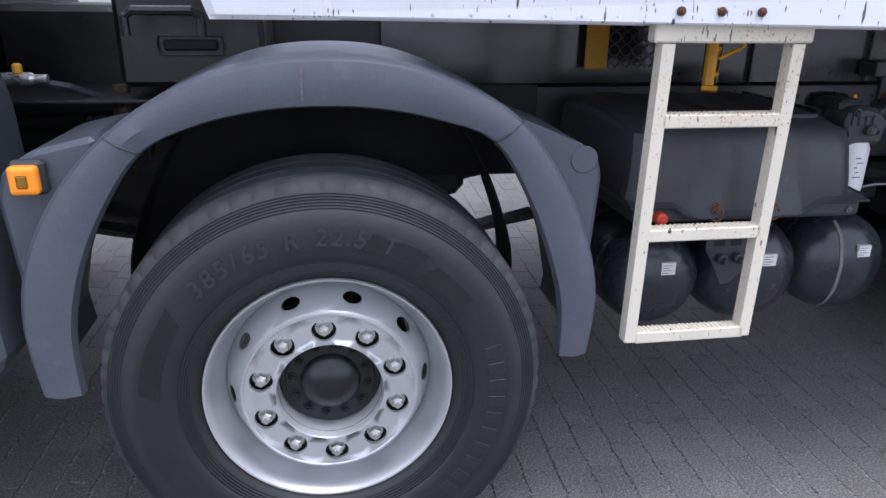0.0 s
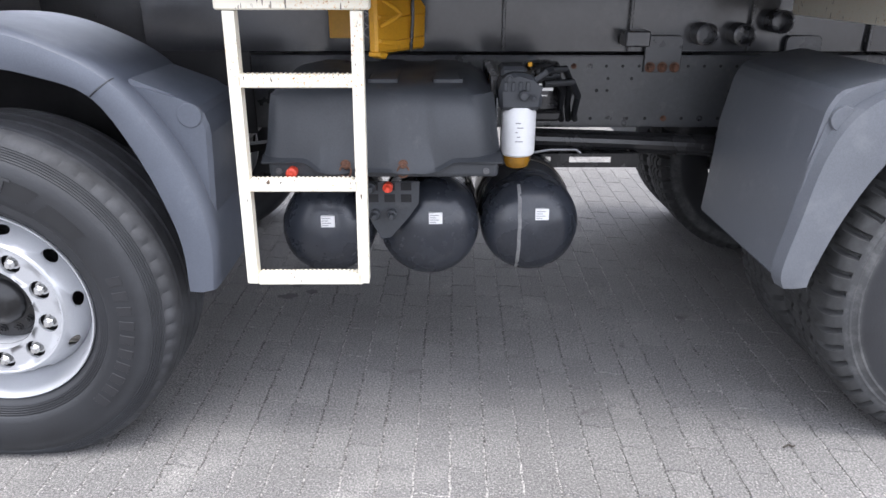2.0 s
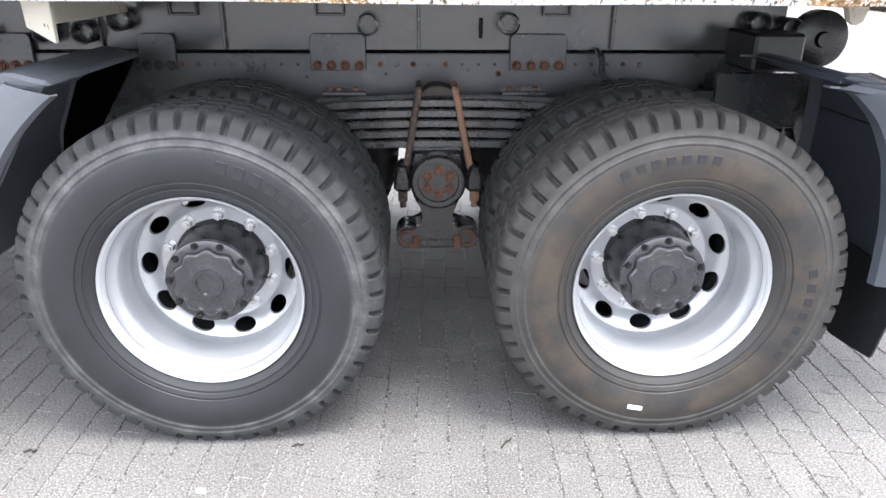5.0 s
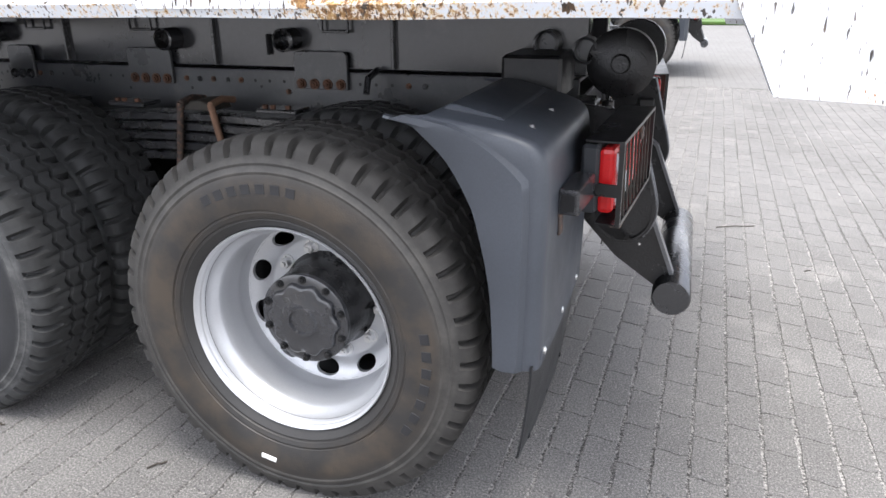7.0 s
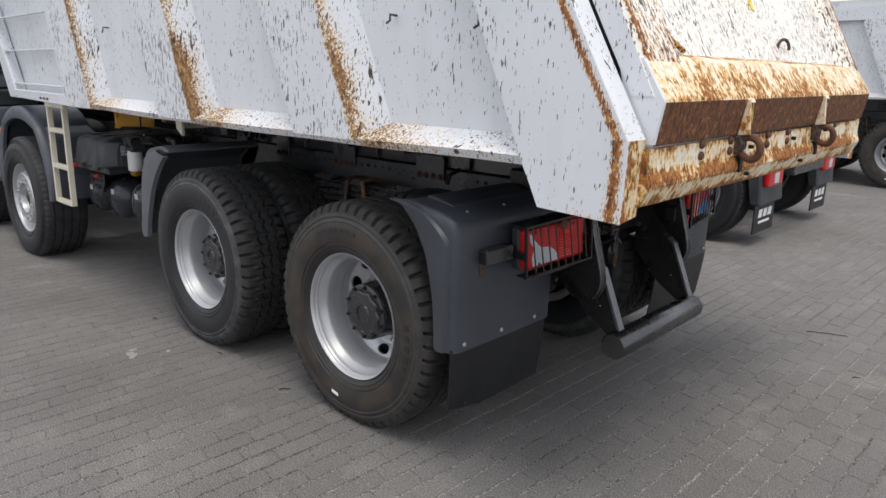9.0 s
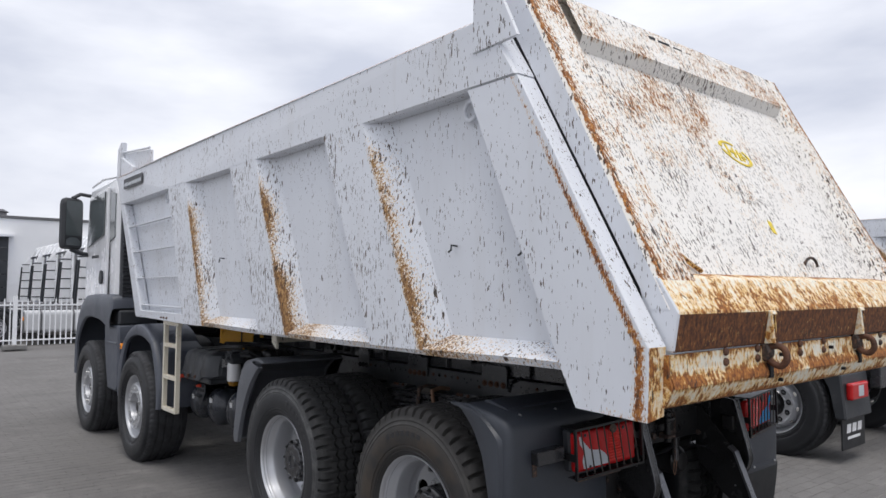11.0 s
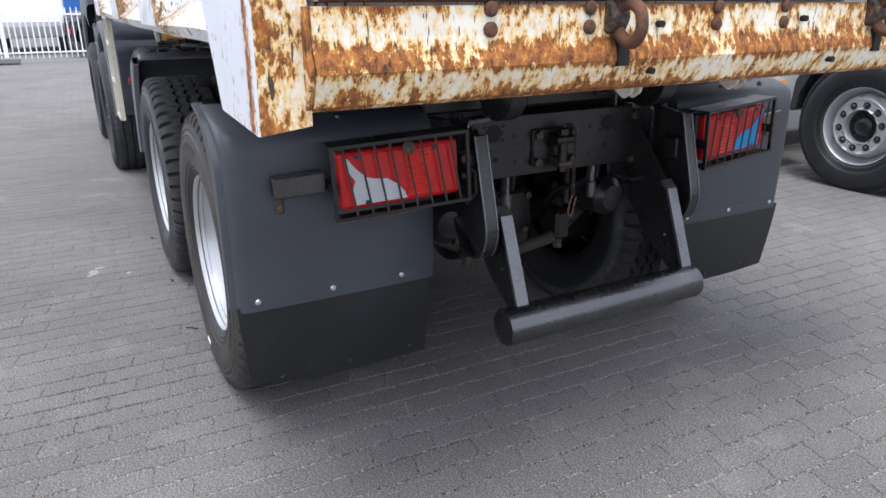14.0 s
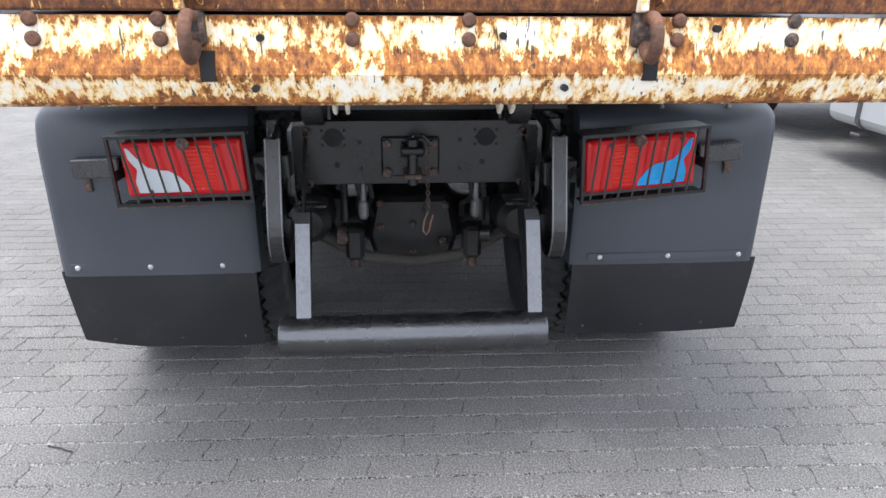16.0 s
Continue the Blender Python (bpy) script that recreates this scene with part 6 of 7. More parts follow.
    part("cable", tube([(0.0, 0.20 * o, 0.0), (0.03, 0.225 * o, -0.03), (0.03, 0.228 * o, -0.09), (0.0, 0.205 * o, -0.125)], 0.007, 8), M_FLAP, lamp)

    # hanging plates and the arms of the bumper
    yb = my(0.745)
    path = curve([(5.198, 1.035), (5.235, 0.90), (5.272, 0.765), (5.268, 0.705), (5.240, 0.657), (5.190, 0.637), (5.135, 0.652), (5.098, 0.695), (5.078, 0.745)], 26)
    hp = part("hinge_plate", prism(path + [(5.03, 0.86), (4.96, 1.02), (5.0, 1.06)], "y", yb - 0.009, yb + 0.009, 0.003), M_BLACK_GLOSS, truck, "black steel hanger plate with a rounded foot")
    part("plate_edge", prism([(x + 0.006, z) for x, z in path] + [(x - 0.006, z) for x, z in path[::-1]], "y", yb - 0.022, yb + 0.022, 0.002), M_BLACK_GLOSS, hp, "black edge strip")
    for d in (-0.021, 0.021):
        part("worn_edge", tube([(x + 0.0065, yb + d, z) for x, z in path[:14]], 0.0028, 6), M_BARE, hp, "rubbed grey edge")
    part("roller", lathe([(0.10, -0.04), (0.104, -0.035), (0.104, 0.02), (0.085, 0.03), (0.03, 0.032), (0.025, 0.05)] if s == 1 else [(0.025, -0.05), (0.03, -0.032), (0.085, -0.03), (0.104, -0.02), (0.104, 0.035), (0.10, 0.04)], 40, "y", (5.13, my(0.86), 1.165)), M_BLACK_GLOSS, truck, "round black body pivot", smooth=True)
    ya = my(0.822)
    arm = part("bumper_arm", prism([(4.98, 1.02), (5.05, 0.98), (5.215, 0.79), (5.235, 0.775), (5.345, 0.50), (5.30, 0.455), (5.16, 0.55), (5.02, 0.70)], "y", ya - 0.006, ya + 0.006, 0.002), M_BLACK_GLOSS, truck, "black bumper arm with a broad flange")
    part("arm_flange", tube([(5.205, ya, 0.80), (5.236, ya, 0.776), (5.348, ya, 0.50)], 0.0, flat=(0.044, 0.012)), M_BARE, arm, "rubbed grey flange")
    for x, z in ((5.235, 0.60),):
        part("arm_hole", lathe([(0.005, -0.0075), (0.005, 0.0075)], 10, "y", (x, ya, z)), M_NUT, arm)
    part("side_box", prism([(4.70, 0.86), (5.02, 0.86), (5.03, 1.06), (4.70, 1.06)], "y", min(my(0.70), my(0.74)), max(my(0.70), my(0.74)), 0.004), M_BLACK, truck)
    # Unseen plate added in black, for the dark before the inner tyres.
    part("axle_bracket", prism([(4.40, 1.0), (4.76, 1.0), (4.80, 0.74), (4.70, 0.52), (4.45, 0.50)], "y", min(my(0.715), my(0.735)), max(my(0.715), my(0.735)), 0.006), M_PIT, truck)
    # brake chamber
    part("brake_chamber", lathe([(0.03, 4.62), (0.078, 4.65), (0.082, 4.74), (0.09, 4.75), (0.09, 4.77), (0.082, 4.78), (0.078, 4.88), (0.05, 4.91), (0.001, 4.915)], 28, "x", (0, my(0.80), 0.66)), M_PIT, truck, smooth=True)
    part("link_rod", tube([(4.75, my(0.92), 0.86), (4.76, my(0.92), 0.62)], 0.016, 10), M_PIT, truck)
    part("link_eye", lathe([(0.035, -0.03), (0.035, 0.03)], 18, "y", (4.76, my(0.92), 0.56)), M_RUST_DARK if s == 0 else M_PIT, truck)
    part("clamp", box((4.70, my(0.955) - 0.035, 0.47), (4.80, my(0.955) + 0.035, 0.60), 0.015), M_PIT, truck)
    part("clamp_nut", lathe([(0.02, 0.43), (0.02, 0.47)], 6, "z", (4.76, my(0.955), 0)), M_RUST_DARK, truck)
    # body hinge lugs below the beam
    for d in (-0.015, 0.015):
        part("hinge_lug", prism([(5.52, 1.25), (5.62, 1.25), (5.605, 1.19), (5.575, 1.172), (5.54, 1.19)], "y", my(0.980) + d - 0.005, my(0.980) + d + 0.005, 0.003), M_CREAM, truck, "pale hinge lug")

bumper = part("bumper_tube", lathe([(0.056, -0.412), (0.061, -0.405), (0.061, 0.405), (0.056, 0.412)], 40, "y", (5.35, YC - 0.02, 0.450)), M_ARM, truck, "black painted round bumper tube", smooth=True)

# tow crossmember with its coupling
xm = part("tow_member", box((5.005, 0.775, 0.838), (5.017, 2 * YC - 0.775, 1.052), 0.003), M_TOW, truck, "black tow crossmember plate with bolt holes")
for y, e in ((0.775, 1), (2 * YC - 0.775, -1)):
    part("gusset", tube([(5.03, y + e * 0.10, 1.055), (5.035, y + e * 0.01, 1.05), (5.04, y, 1.03), (5.04, y, 0.82), (5.035, y + e * 0.015, 0.79), (5.03, y + e * 0.10, 0.785)], 0.0, flat=(0.06, 0.013)), M_BLACK, xm)
    part("foot", box((5.00, min(y, y + e * 0.11), 0.782), (5.10, max(y, y + e * 0.11), 0.792), 0.003), M_BLACK, xm)
    for z in (0.845, 1.015):
        bm = bmesh.new()
        add_lathe(bm, [(0.016, 5.017), (0.016, 5.032), (0.010, 5.034), (0.009, 5.045)], 6, "x", (0, y + e * 0.05, z))
        part("bolt", bm, M_RUST_DARK, xm)
# Ports and small holes are black shapes laid on the plate.
for y in (0.911, 1.412):
    part("port", prism([(y + (0.040 if k % 12 == 0 else 0.031) * math.cos(math.pi * k / 12), 0.996 + 0.031 * math.sin(math.pi * k / 12)) for k in range(24)], "x", 5.0165, 5.0185, 0), M_DARKHOLE, xm)
    for dy, dz in ((-0.036, -0.024), (0.036, -0.024), (-0.036, 0.024), (0.036, 0.024)):
        part("small_hole", lathe([(0.0055, 5.0165), (0.0055, 5.0185)], 12, "x", (0, y + dy, 0.996 + dz)), M_DARKHOLE, xm)
for y, z, r in ((0.996, 0.98, 0.0075), (1.326, 0.987, 0.0075), (0.920, 0.905, 0.010), (1.402, 0.912, 0.010), (1.0, 0.89, 0.0065), (1.325, 0.89, 0.0065)):
    part("small_hole", lathe([(r, 5.0165), (r, 5.0185)], 12, "x", (0, y, z)), M_DARKHOLE, xm)
cp = part("coupling_plate", box((5.017, 1.066, 0.866), (5.029, 1.258, 1.0), 0.006), M_TOW, xm, "tow pin plate with rusty bolts")
for y in (1.085, 1.238):
    for z in (0.882, 0.978):
        part("bolt", lathe([(0.0165, 5.029), (0.0165, 5.045), (0.012, 5.047)], 6, "x", (0, y, z)), M_RUST_DARK, cp)
part("jaw", prism([(5.029, 0.93), (5.09, 0.955), (5.09, 0.975), (5.029, 0.985)], "y", 1.130, 1.205, 0.004), M_TOW, cp)
part("jaw", prism([(5.029, 0.865), (5.09, 0.87), (5.09, 0.885), (5.029, 0.90)], "y", 1.138, 1.198, 0.004), M_RUST_DARK, cp)
part("tow_pin", lathe([(0.006, 0.845), (0.017, 0.85), (0.017, 0.975), (0.022, 0.98), (0.022, 1.0), (0.012, 1.005)], 18, "z", (5.065, 1.168, 0)), M_TOW, cp, smooth=True)
part("pin_handle", tube([(5.065, 1.168, 1.0), (5.065, 1.173, 1.012), (5.068, 1.200, 1.012), (5.07, 1.225, 0.99)], 0.006, 8), M_TOW, cp)
ch = bmesh.new()
for k in range(17):
    z = 0.985 - k * 0.0135
    pts = []
    for j in range(9):
        a = 2 * math.pi * j / 8
        u, w = 0.006 * math.cos(a), 0.010 * math.sin(a)
        pts.append((5.075 + (u if k % 2 else 0), 1.217 + (0 if k % 2 else u), z + w))
    add_tube(ch, pts, 0.0018, 5)
chain = part("chain", ch, M_RUST_DARK, cp, "hanging rusty chain with a split pin")
part("split_pin", tube([(5.075, 1.217, 0.755), (5.075, 1.205, 0.725), (5.075, 1.201, 0.69), (5.075, 1.211, 0.675), (5.075, 1.221, 0.69), (5.075, 1.227, 0.72), (5.075, 1.234, 0.745)], 0.003, 6), M_RUST_PALE, chain)
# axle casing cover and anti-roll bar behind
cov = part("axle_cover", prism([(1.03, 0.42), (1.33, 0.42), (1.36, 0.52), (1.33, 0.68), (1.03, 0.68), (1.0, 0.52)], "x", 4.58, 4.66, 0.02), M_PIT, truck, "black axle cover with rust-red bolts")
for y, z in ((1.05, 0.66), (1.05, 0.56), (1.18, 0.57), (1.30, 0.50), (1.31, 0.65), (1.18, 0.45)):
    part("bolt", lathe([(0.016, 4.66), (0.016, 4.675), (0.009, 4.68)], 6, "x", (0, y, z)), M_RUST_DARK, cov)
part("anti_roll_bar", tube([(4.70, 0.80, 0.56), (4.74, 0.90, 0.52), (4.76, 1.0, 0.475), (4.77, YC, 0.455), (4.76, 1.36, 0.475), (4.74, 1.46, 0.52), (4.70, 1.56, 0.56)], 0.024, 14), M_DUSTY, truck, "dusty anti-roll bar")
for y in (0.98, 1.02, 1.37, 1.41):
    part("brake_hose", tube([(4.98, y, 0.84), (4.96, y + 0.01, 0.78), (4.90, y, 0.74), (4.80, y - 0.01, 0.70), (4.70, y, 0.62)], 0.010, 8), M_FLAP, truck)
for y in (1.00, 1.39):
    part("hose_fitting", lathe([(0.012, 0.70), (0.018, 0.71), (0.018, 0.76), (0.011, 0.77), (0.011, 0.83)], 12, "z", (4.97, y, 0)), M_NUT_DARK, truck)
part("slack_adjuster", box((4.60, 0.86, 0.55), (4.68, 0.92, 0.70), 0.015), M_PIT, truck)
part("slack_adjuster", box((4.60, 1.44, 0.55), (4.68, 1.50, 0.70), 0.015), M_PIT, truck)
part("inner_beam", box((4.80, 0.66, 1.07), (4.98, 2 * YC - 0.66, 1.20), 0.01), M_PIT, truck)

# ---- the tipper lorry: tailgate fittings ----
for y in (0.715, 1.628):
    path = curve([(5.800, 1.378), (5.828, 1.346), (5.862, 1.336), (5.884, 1.362), (5.878, 1.398), (5.850, 1.414), (5.818, 1.408)], 24)
    hk = part("tail_hook", tube([(x, y - 0.002, z) for x, z in path], 0.0135, 12), M_RUST, gate, "rusted tailgate locking hook", smooth=True)
    part("hook_base", prism([(5.79, 1.352), (5.818, 1.352), (5.834, 1.385), (5.822, 1.420), (5.79, 1.425)], "y", y - 0.030, y + 0.020, 0.008), M_RUST_DARK, hk)
    part("hook_rib", prism([(5.828, 1.548), (5.840, 1.540), (5.850, 1.425), (5.806, 1.420)], "y", y - 0.026, y - 0.012, 0.003), M_LIP, hk)
    part("hook_rib", prism([(5.828, 1.548), (5.838, 1.540), (5.838, 1.440), (5.806, 1.430)], "y", y + 0.014, y + 0.022, 0.002), M_DEEP_RUST, hk)
    part("rib_cap", prism([(5.822, 1.552), (5.836, 1.552), (5.844, 1.536), (5.820, 1.536)], "y", y - 0.026, y + 0.022, 0.003), M_LIP, hk)
    part("slot", box((5.798, y + 0.002, 1.285), (5.818, y + 0.032, 1.345), 0.0), M_DARKHOLE, sill)
for y in (0.644, 1.023, 1.26, 1.70, 0.40, 1.95):
    for z in (1.405, 1.367):
        part("rivet", lathe([(0.015, 5.799), (0.015, 5.806), (0.010, 5.811), (0.0006, 5.812)], 14, "x", (0, y, z)), M_RUST_DARK if int(y * 100) % 2 else M_RUST, sill)
for y, z in ((0.823, 1.27), (1.465, 1.27), (0.84, 1.37), (1.33, 1.375), (1.78, 1.39)):
    part("drain_hole", lathe([(0.0075, 5.797), (0.0075, 5.8165)], 12, "x", (0, y, z)), M_DARKHOLE, sill)
ring = tube([(gate_x(1.76) + 0.012 + 0.012 * math.cos(a), 1.50 + 0.042 * math.cos(a), 1.745 + 0.045 * math.sin(a)) for a in [math.pi * k / 12 for k in range(13)]], 0.007, 8)
part("lifting_eye", ring, M_RUST_DARK, gate, "small rusty lifting eye")
arc = tube([(gate_x(z) + 0.015, 0.31 + 0.125 * (k / 8) ** 1.8, z) for k, z in [(k, 1.835 - 0.13 * (k / 8) ** 0.8) for k in range(9)]], 0.0, flat=(0.012, 0.014))
part("gusset", arc, M_DEEP_RUST, gate)


def gate_mark(pts, mat, name, label=""):
    """A thin painted patch lying on the tailgate's plate, from (y, z) points."""
    bm = bmesh.new()
    va = [bm.verts.new((gate_x(z) + 0.0045, y, z)) for y, z in pts]
    vb = [bm.verts.new((gate_x(z) - 0.001, y, z)) for y, z in pts]
    n = len(pts)
    bm.faces.new(va)
    for i in range(n):
        bm.faces.new((va[i], vb[i], vb[(i + 1) % n], va[(i + 1) % n]))
    return part(name, bm, mat, gate, label)


# a worn oval sticker: a ring of short pieces with bars inside
for k in range(22):
    a0, a1 = 2 * math.pi * k / 22, 2 * math.pi * (k + 0.93) / 22
    if k in (3, 4, 11):
        continue
    q = []
    for a, f in ((a0, 1.0), (a1, 1.0), (a1, 0.84), (a0, 0.84)):
        u, w = 0.135 * f * math.cos(a), 0.058 * f * math.sin(a)
        q.append((1.378 + u, 2.335 + w - 0.22 * u))
    gate_mark(q, M_DECAL, "decal", "worn yellow sticker")
for dy, w, h in ((-0.075, 0.016, 0.06), (-0.045, 0.05, 0.014), (-0.02, 0.014, 0.055), (0.02, 0.014, 0.06), (0.05, 0.014, 0.05), (0.035, 0.05, 0.012)):
    z = 2.335 - 0.22 * dy - h / 2
    gate_mark([(1.378 + dy, z), (1.378 + dy + w, z - w * 0.2), (1.378 + dy + w, z + h - w * 0.2), (1.378 + dy, z + h)], M_DECAL, "decal", "worn yellow sticker")
gate_mark([(1.298, 1.91), (1.328, 1.90), (1.334, 1.965), (1.306, 1.97)], M_DECAL, "decal", "worn yellow sticker")
for k, (y, w) in enumerate(((0.98, 0.05), (1.06, 0.10), (1.20, 0.08), (1.32, 0.05))):
    bm = bmesh.new()
    add_box(bm, (gate_x(2.92) + 0.055, y, 2.912 - 0.004 * k), (gate_x(2.92) + 0.066, y + w, 2.928 - 0.004 * k))
    part("worn_letter_bar", bm, M_PLASTIC_DARK, gate)

# ---- the tipper lorry: fittings on the body side ----
for s, sy in ((0, BY0), (1, BY1)):
    e = 1 if s == 0 else -1
    for z in (2.25, 1.99, 1.73, 1.47):
        x0 = side_x(0, z) + 0.13
        x1 = 0.98 + (ZR - z) * 0.39 - 0.02
        bm = prism([(x0, z), (x1, z), (x1, z + 0.012), (x0, z + 0.012)], "y", min(sy + e * 0.012, sy + e * 0.045), max(sy + e * 0.012, sy + e * 0.045), 0.002)
        nose(part("step_bar", bm, M_PAINT, body))
    for x, z in ((0.82, 2.45), (4.84, 2.43)):
        bm = tube([(x + 0.04 * math.cos(a), sy + e * 0.06, z + 0.045 * math.sin(a)) for a in [2 * math.pi * k / 16 for k in range(17)]], 0.011, 8)
        nose(part("lashing_ring", bm, M_PAINT, body, "welded lashing ring"))
    for x, z in ((2.05, 1.86), (4.72, 1.83), (5.16, 1.80)):
        bm = tube([(x, sy + e * 0.085, z), (x, sy + e * 0.05, z + 0.002), (x + 0.004, sy + e * 0.045, z - 0.02), (x - 0.02, sy + e * 0.05, z - 0.028)], 0.005, 6)
        part("tarp_hook", bm, M_BLACK, body, "small dark tarpaulin hook")
    pl = part("name_plate", box((-0.34, min(sy - e * 0.004, sy + e * 0.002), 2.635), (0.26, max(sy - e * 0.004, sy + e * 0.002), 2.735), 0.0), M_PLASTIC_DARK, body, "dark maker's plate")
    for k in range(11):
        x = -0.31 + k * 0.050
        part("bar", box((x, min(sy - e * 0.0055, sy - e * 0.003), 2.658), (x + 0.032, max(sy - e * 0.0055, sy - e * 0.003), 2.692), 0), M_CLEAR_LENS, pl)
    # raised end plate of the rail beside the tailgate
    part("end_plate", prism([(4.925, 2.65), (5.20, 2.66), (5.06, 2.95), (4.93, 2.93)], "y", min(sy - e * 0.008, sy + e * 0.01), max(sy - e * 0.008, sy + e * 0.01), 0.004), M_PAINT_CHIP, body)
# canopy over the cab
part("canopy", prism([(-0.62, 2.80), (-0.20, 2.80), (-0.20, 2.86), (-0.62, 3.02), (-0.72, 3.03), (-0.72, 2.98), (-0.64, 2.96)], "y", BY0 + 0.04, BY1 - 0.04, 0.01), M_PAINT, body, "white cab guard of the body")
part("canopy_post", prism([(-0.74, 2.80), (-0.64, 2.80), (-0.60, 3.17), (-0.72, 3.10)], "y", BY0 + 0.03, BY0 + 0.09, 0.006), M_PAINT, body)
part("canopy_side", prism([(-0.64, 2.82), (-0.15, 2.82), (0.25, 2.83), (0.25, 2.97), (-0.60, 3.05)], "y", BY0 + 0.07, BY0 + 0.10, 0.006), M_PAINT, body, "white side cheek of the cab guard")
part("canopy_edge", tube([(-0.62, BY0 + 0.06, 3.06), (0.26, BY0 + 0.06, 2.98)], 0.012, 8), M_PAINT, body)

# writing and marks on the tyres
def tyre_text(text, r, size, start, wheel_x, face_y, mat, name):
    """Raised letters that follow the sidewall, clockwise from the start angle."""
    a = radians(start)
    for c in text:
        if c == " ":
            a += size * 0.45 / r
            continue
        cu = bpy.data.curves.new("glyph", "FONT")
        cu.body, cu.size, cu.extrude, cu.align_x, cu.shear, cu.offset = c, size, 0.0015, "CENTER", 0.12, 0.0011
        tmp = new("glyph", cu)
        me = bpy.data.meshes.new_from_object(tmp.evaluated_get(bpy.context.evaluated_depsgraph_get()))
        wdt = max(0.3 * size, tmp.dimensions.x if tmp.dimensions.x else 0.6 * size)
        bpy.data.objects.remove(tmp)
        xs = [v.co.x for v in me.vertices]
        wdt = (max(xs) - min(xs)) if xs else 0.3 * size
        a += (wdt * 0.5 + size * 0.06) / r
        me.materials.clear()
        me.materials.append(mat)
        ob = part(name, me, None, truck)
        ob.matrix_basis = Matrix.Translation((wheel_x, face_y, HUB_STEER)) @ Matrix.Rotation(a, 4, "Y") @ Matrix.Translation((0, 0, r)) @ Matrix.Rotation(math.pi / 2, 4, "X")
        a += (wdt * 0.5 + size * 0.06) / r


tyre_text("385/65 R 22.5 T", 0.392, 0.056, -45, FRONT2, -0.0386, M_LETTER, "letter")


def sidewall_panel(a0, a1, r0, r1, slant=3.0):
    """A smooth raised field on the front tyre's wall, its ends cut aslant."""
    bm, n = bmesh.new(), 12
    rows = []
    for i in range(n + 1):
        row = []
        for r, lean in ((r0, 0.0), (r1, slant)):
            a = radians(a0 + (a1 - a0) * i / n + lean)
            row.append((r * math.sin(a), 0.0, r * math.cos(a)))
        rows.append(row)
    add_sheet(bm, rows, 0.004)
    part("sidewall_panel", bm, M_PANEL, truck, at=(FRONT2, -0.0378, HUB_STEER))


for a0, a1, r0, r1 in ((12, 31, 0.384, 0.428), (35, 52, 0.372, 0.415), (-86, -56, 0.385, 0.430), (157, 176, 0.392, 0.428), (180, 203, 0.392, 0.428)):
    sidewall_panel(a0, a1, r0, r1)


def brand_bars(wheel_x, face_y, r, a0, a1, n, h, label):
    """Plain raised bars where a sidewall carries a maker's name."""
    for k in range(n):
        a = radians(a0 + (a1 - a0) * (k + 0.5) / n)
        w = r * radians(abs(a1 - a0)) / n * 0.30
        ob = part("sidewall_bar", box((-w, -0.0008, -h / 2), (w, 0.0015, h / 2), 0.0006), M_TEXT, truck, label)
        ob.matrix_basis = Matrix.Translation((wheel_x, face_y, HUB_STEER if wheel_x == FRONT2 else HUB)) @ Matrix.Rotation(a, 4, "Y") @ Matrix.Translation((0, 0, r))


brand_bars(FRONT2, -0.0372, 0.405, 72, 138, 10, 0.042, "raised bar on the tyre's sidewall")
brand_bars(REAR1, 0.0176, 0.405, 12, 60, 7, 0.036, "raised bar on the tyre's sidewall")
brand_bars(REAR2, 0.0178, 0.41, -30, 12, 7, 0.026, "raised bar on the tyre's sidewall")
brand_bars(REAR2, 0.0178, 0.41, 78, 125, 7, 0.026, "raised bar on the tyre's sidewall")
ob = part("size_mark", box((-0.024, -0.0016, -0.0075), (0.024, 0.0016, 0.0075), 0.001), M_MARK, truck, "white paint mark on the tyre")
ob.matrix_basis = Matrix.Translation((REAR2, 0.0118, HUB)) @ Matrix.Rotation(radians(191.5), 4, "Y") @ Matrix.Translation((0, 0, 0.405))


# ---- the tipper lorry: cab ----
cab = part("cab", prism([(-3.20, 1.40), (-0.95, 1.46), (-0.92, 2.70), (-1.05, 2.88), (-2.65, 2.92), (-2.95, 2.80), (-3.22, 1.95)], "y", 0.05, 2 * YC - 0.05, 0.05), M_CAB, truck, "white truck cab with a black mirror")
door = part("door", prism([(-2.95, 1.44), (-1.32, 1.50), (-1.30, 2.10), (-1.30, 2.78), (-2.55, 2.80), (-2.92, 2.12)], "y", 0.028, 0.06, 0.012), M_CAB, cab)
part("window", prism([(-2.75, 2.15), (-1.42, 2.24), (-1.40, 2.74), (-2.48, 2.75)], "y", 0.020, 0.032, 0.004), M_GLASS, door, "dark door window")
part("window", prism([(-1.22, 2.15), (-1.02, 2.20), (-1.02, 2.68), (-1.22, 2.72)], "y", 0.040, 0.052, 0.004), M_GLASS, cab, "narrow rear side window")
part("door_handle", prism([(-1.52, 1.68), (-1.42, 1.68), (-1.40, 1.74), (-1.42, 1.84), (-1.50, 1.84), (-1.54, 1.76)], "y", 0.010, 0.032, 0.012), M_PLASTIC_DARK, door, "black door handle")
for k in range(5):
    part("model_bar", box((-1.95 + k * 0.07, 0.024, 1.985), (-1.905 + k * 0.07, 0.03, 2.02), 0), M_PLASTIC_DARK, door)
mir = part("mirror", prism([(-0.14, -0.42), (0.12, -0.42), (0.15, -0.36), (0.15, 0.36), (0.11, 0.42), (-0.13, 0.42), (-0.16, 0.34), (-0.16, -0.34)], "x", -0.06, 0.045, 0.03), M_PLASTIC_DARK, cab, "black door mirror on two arms")
mir.location = (-2.75, -0.03, 2.46)
mir.scale = (1.0, 0.95, 0.78)
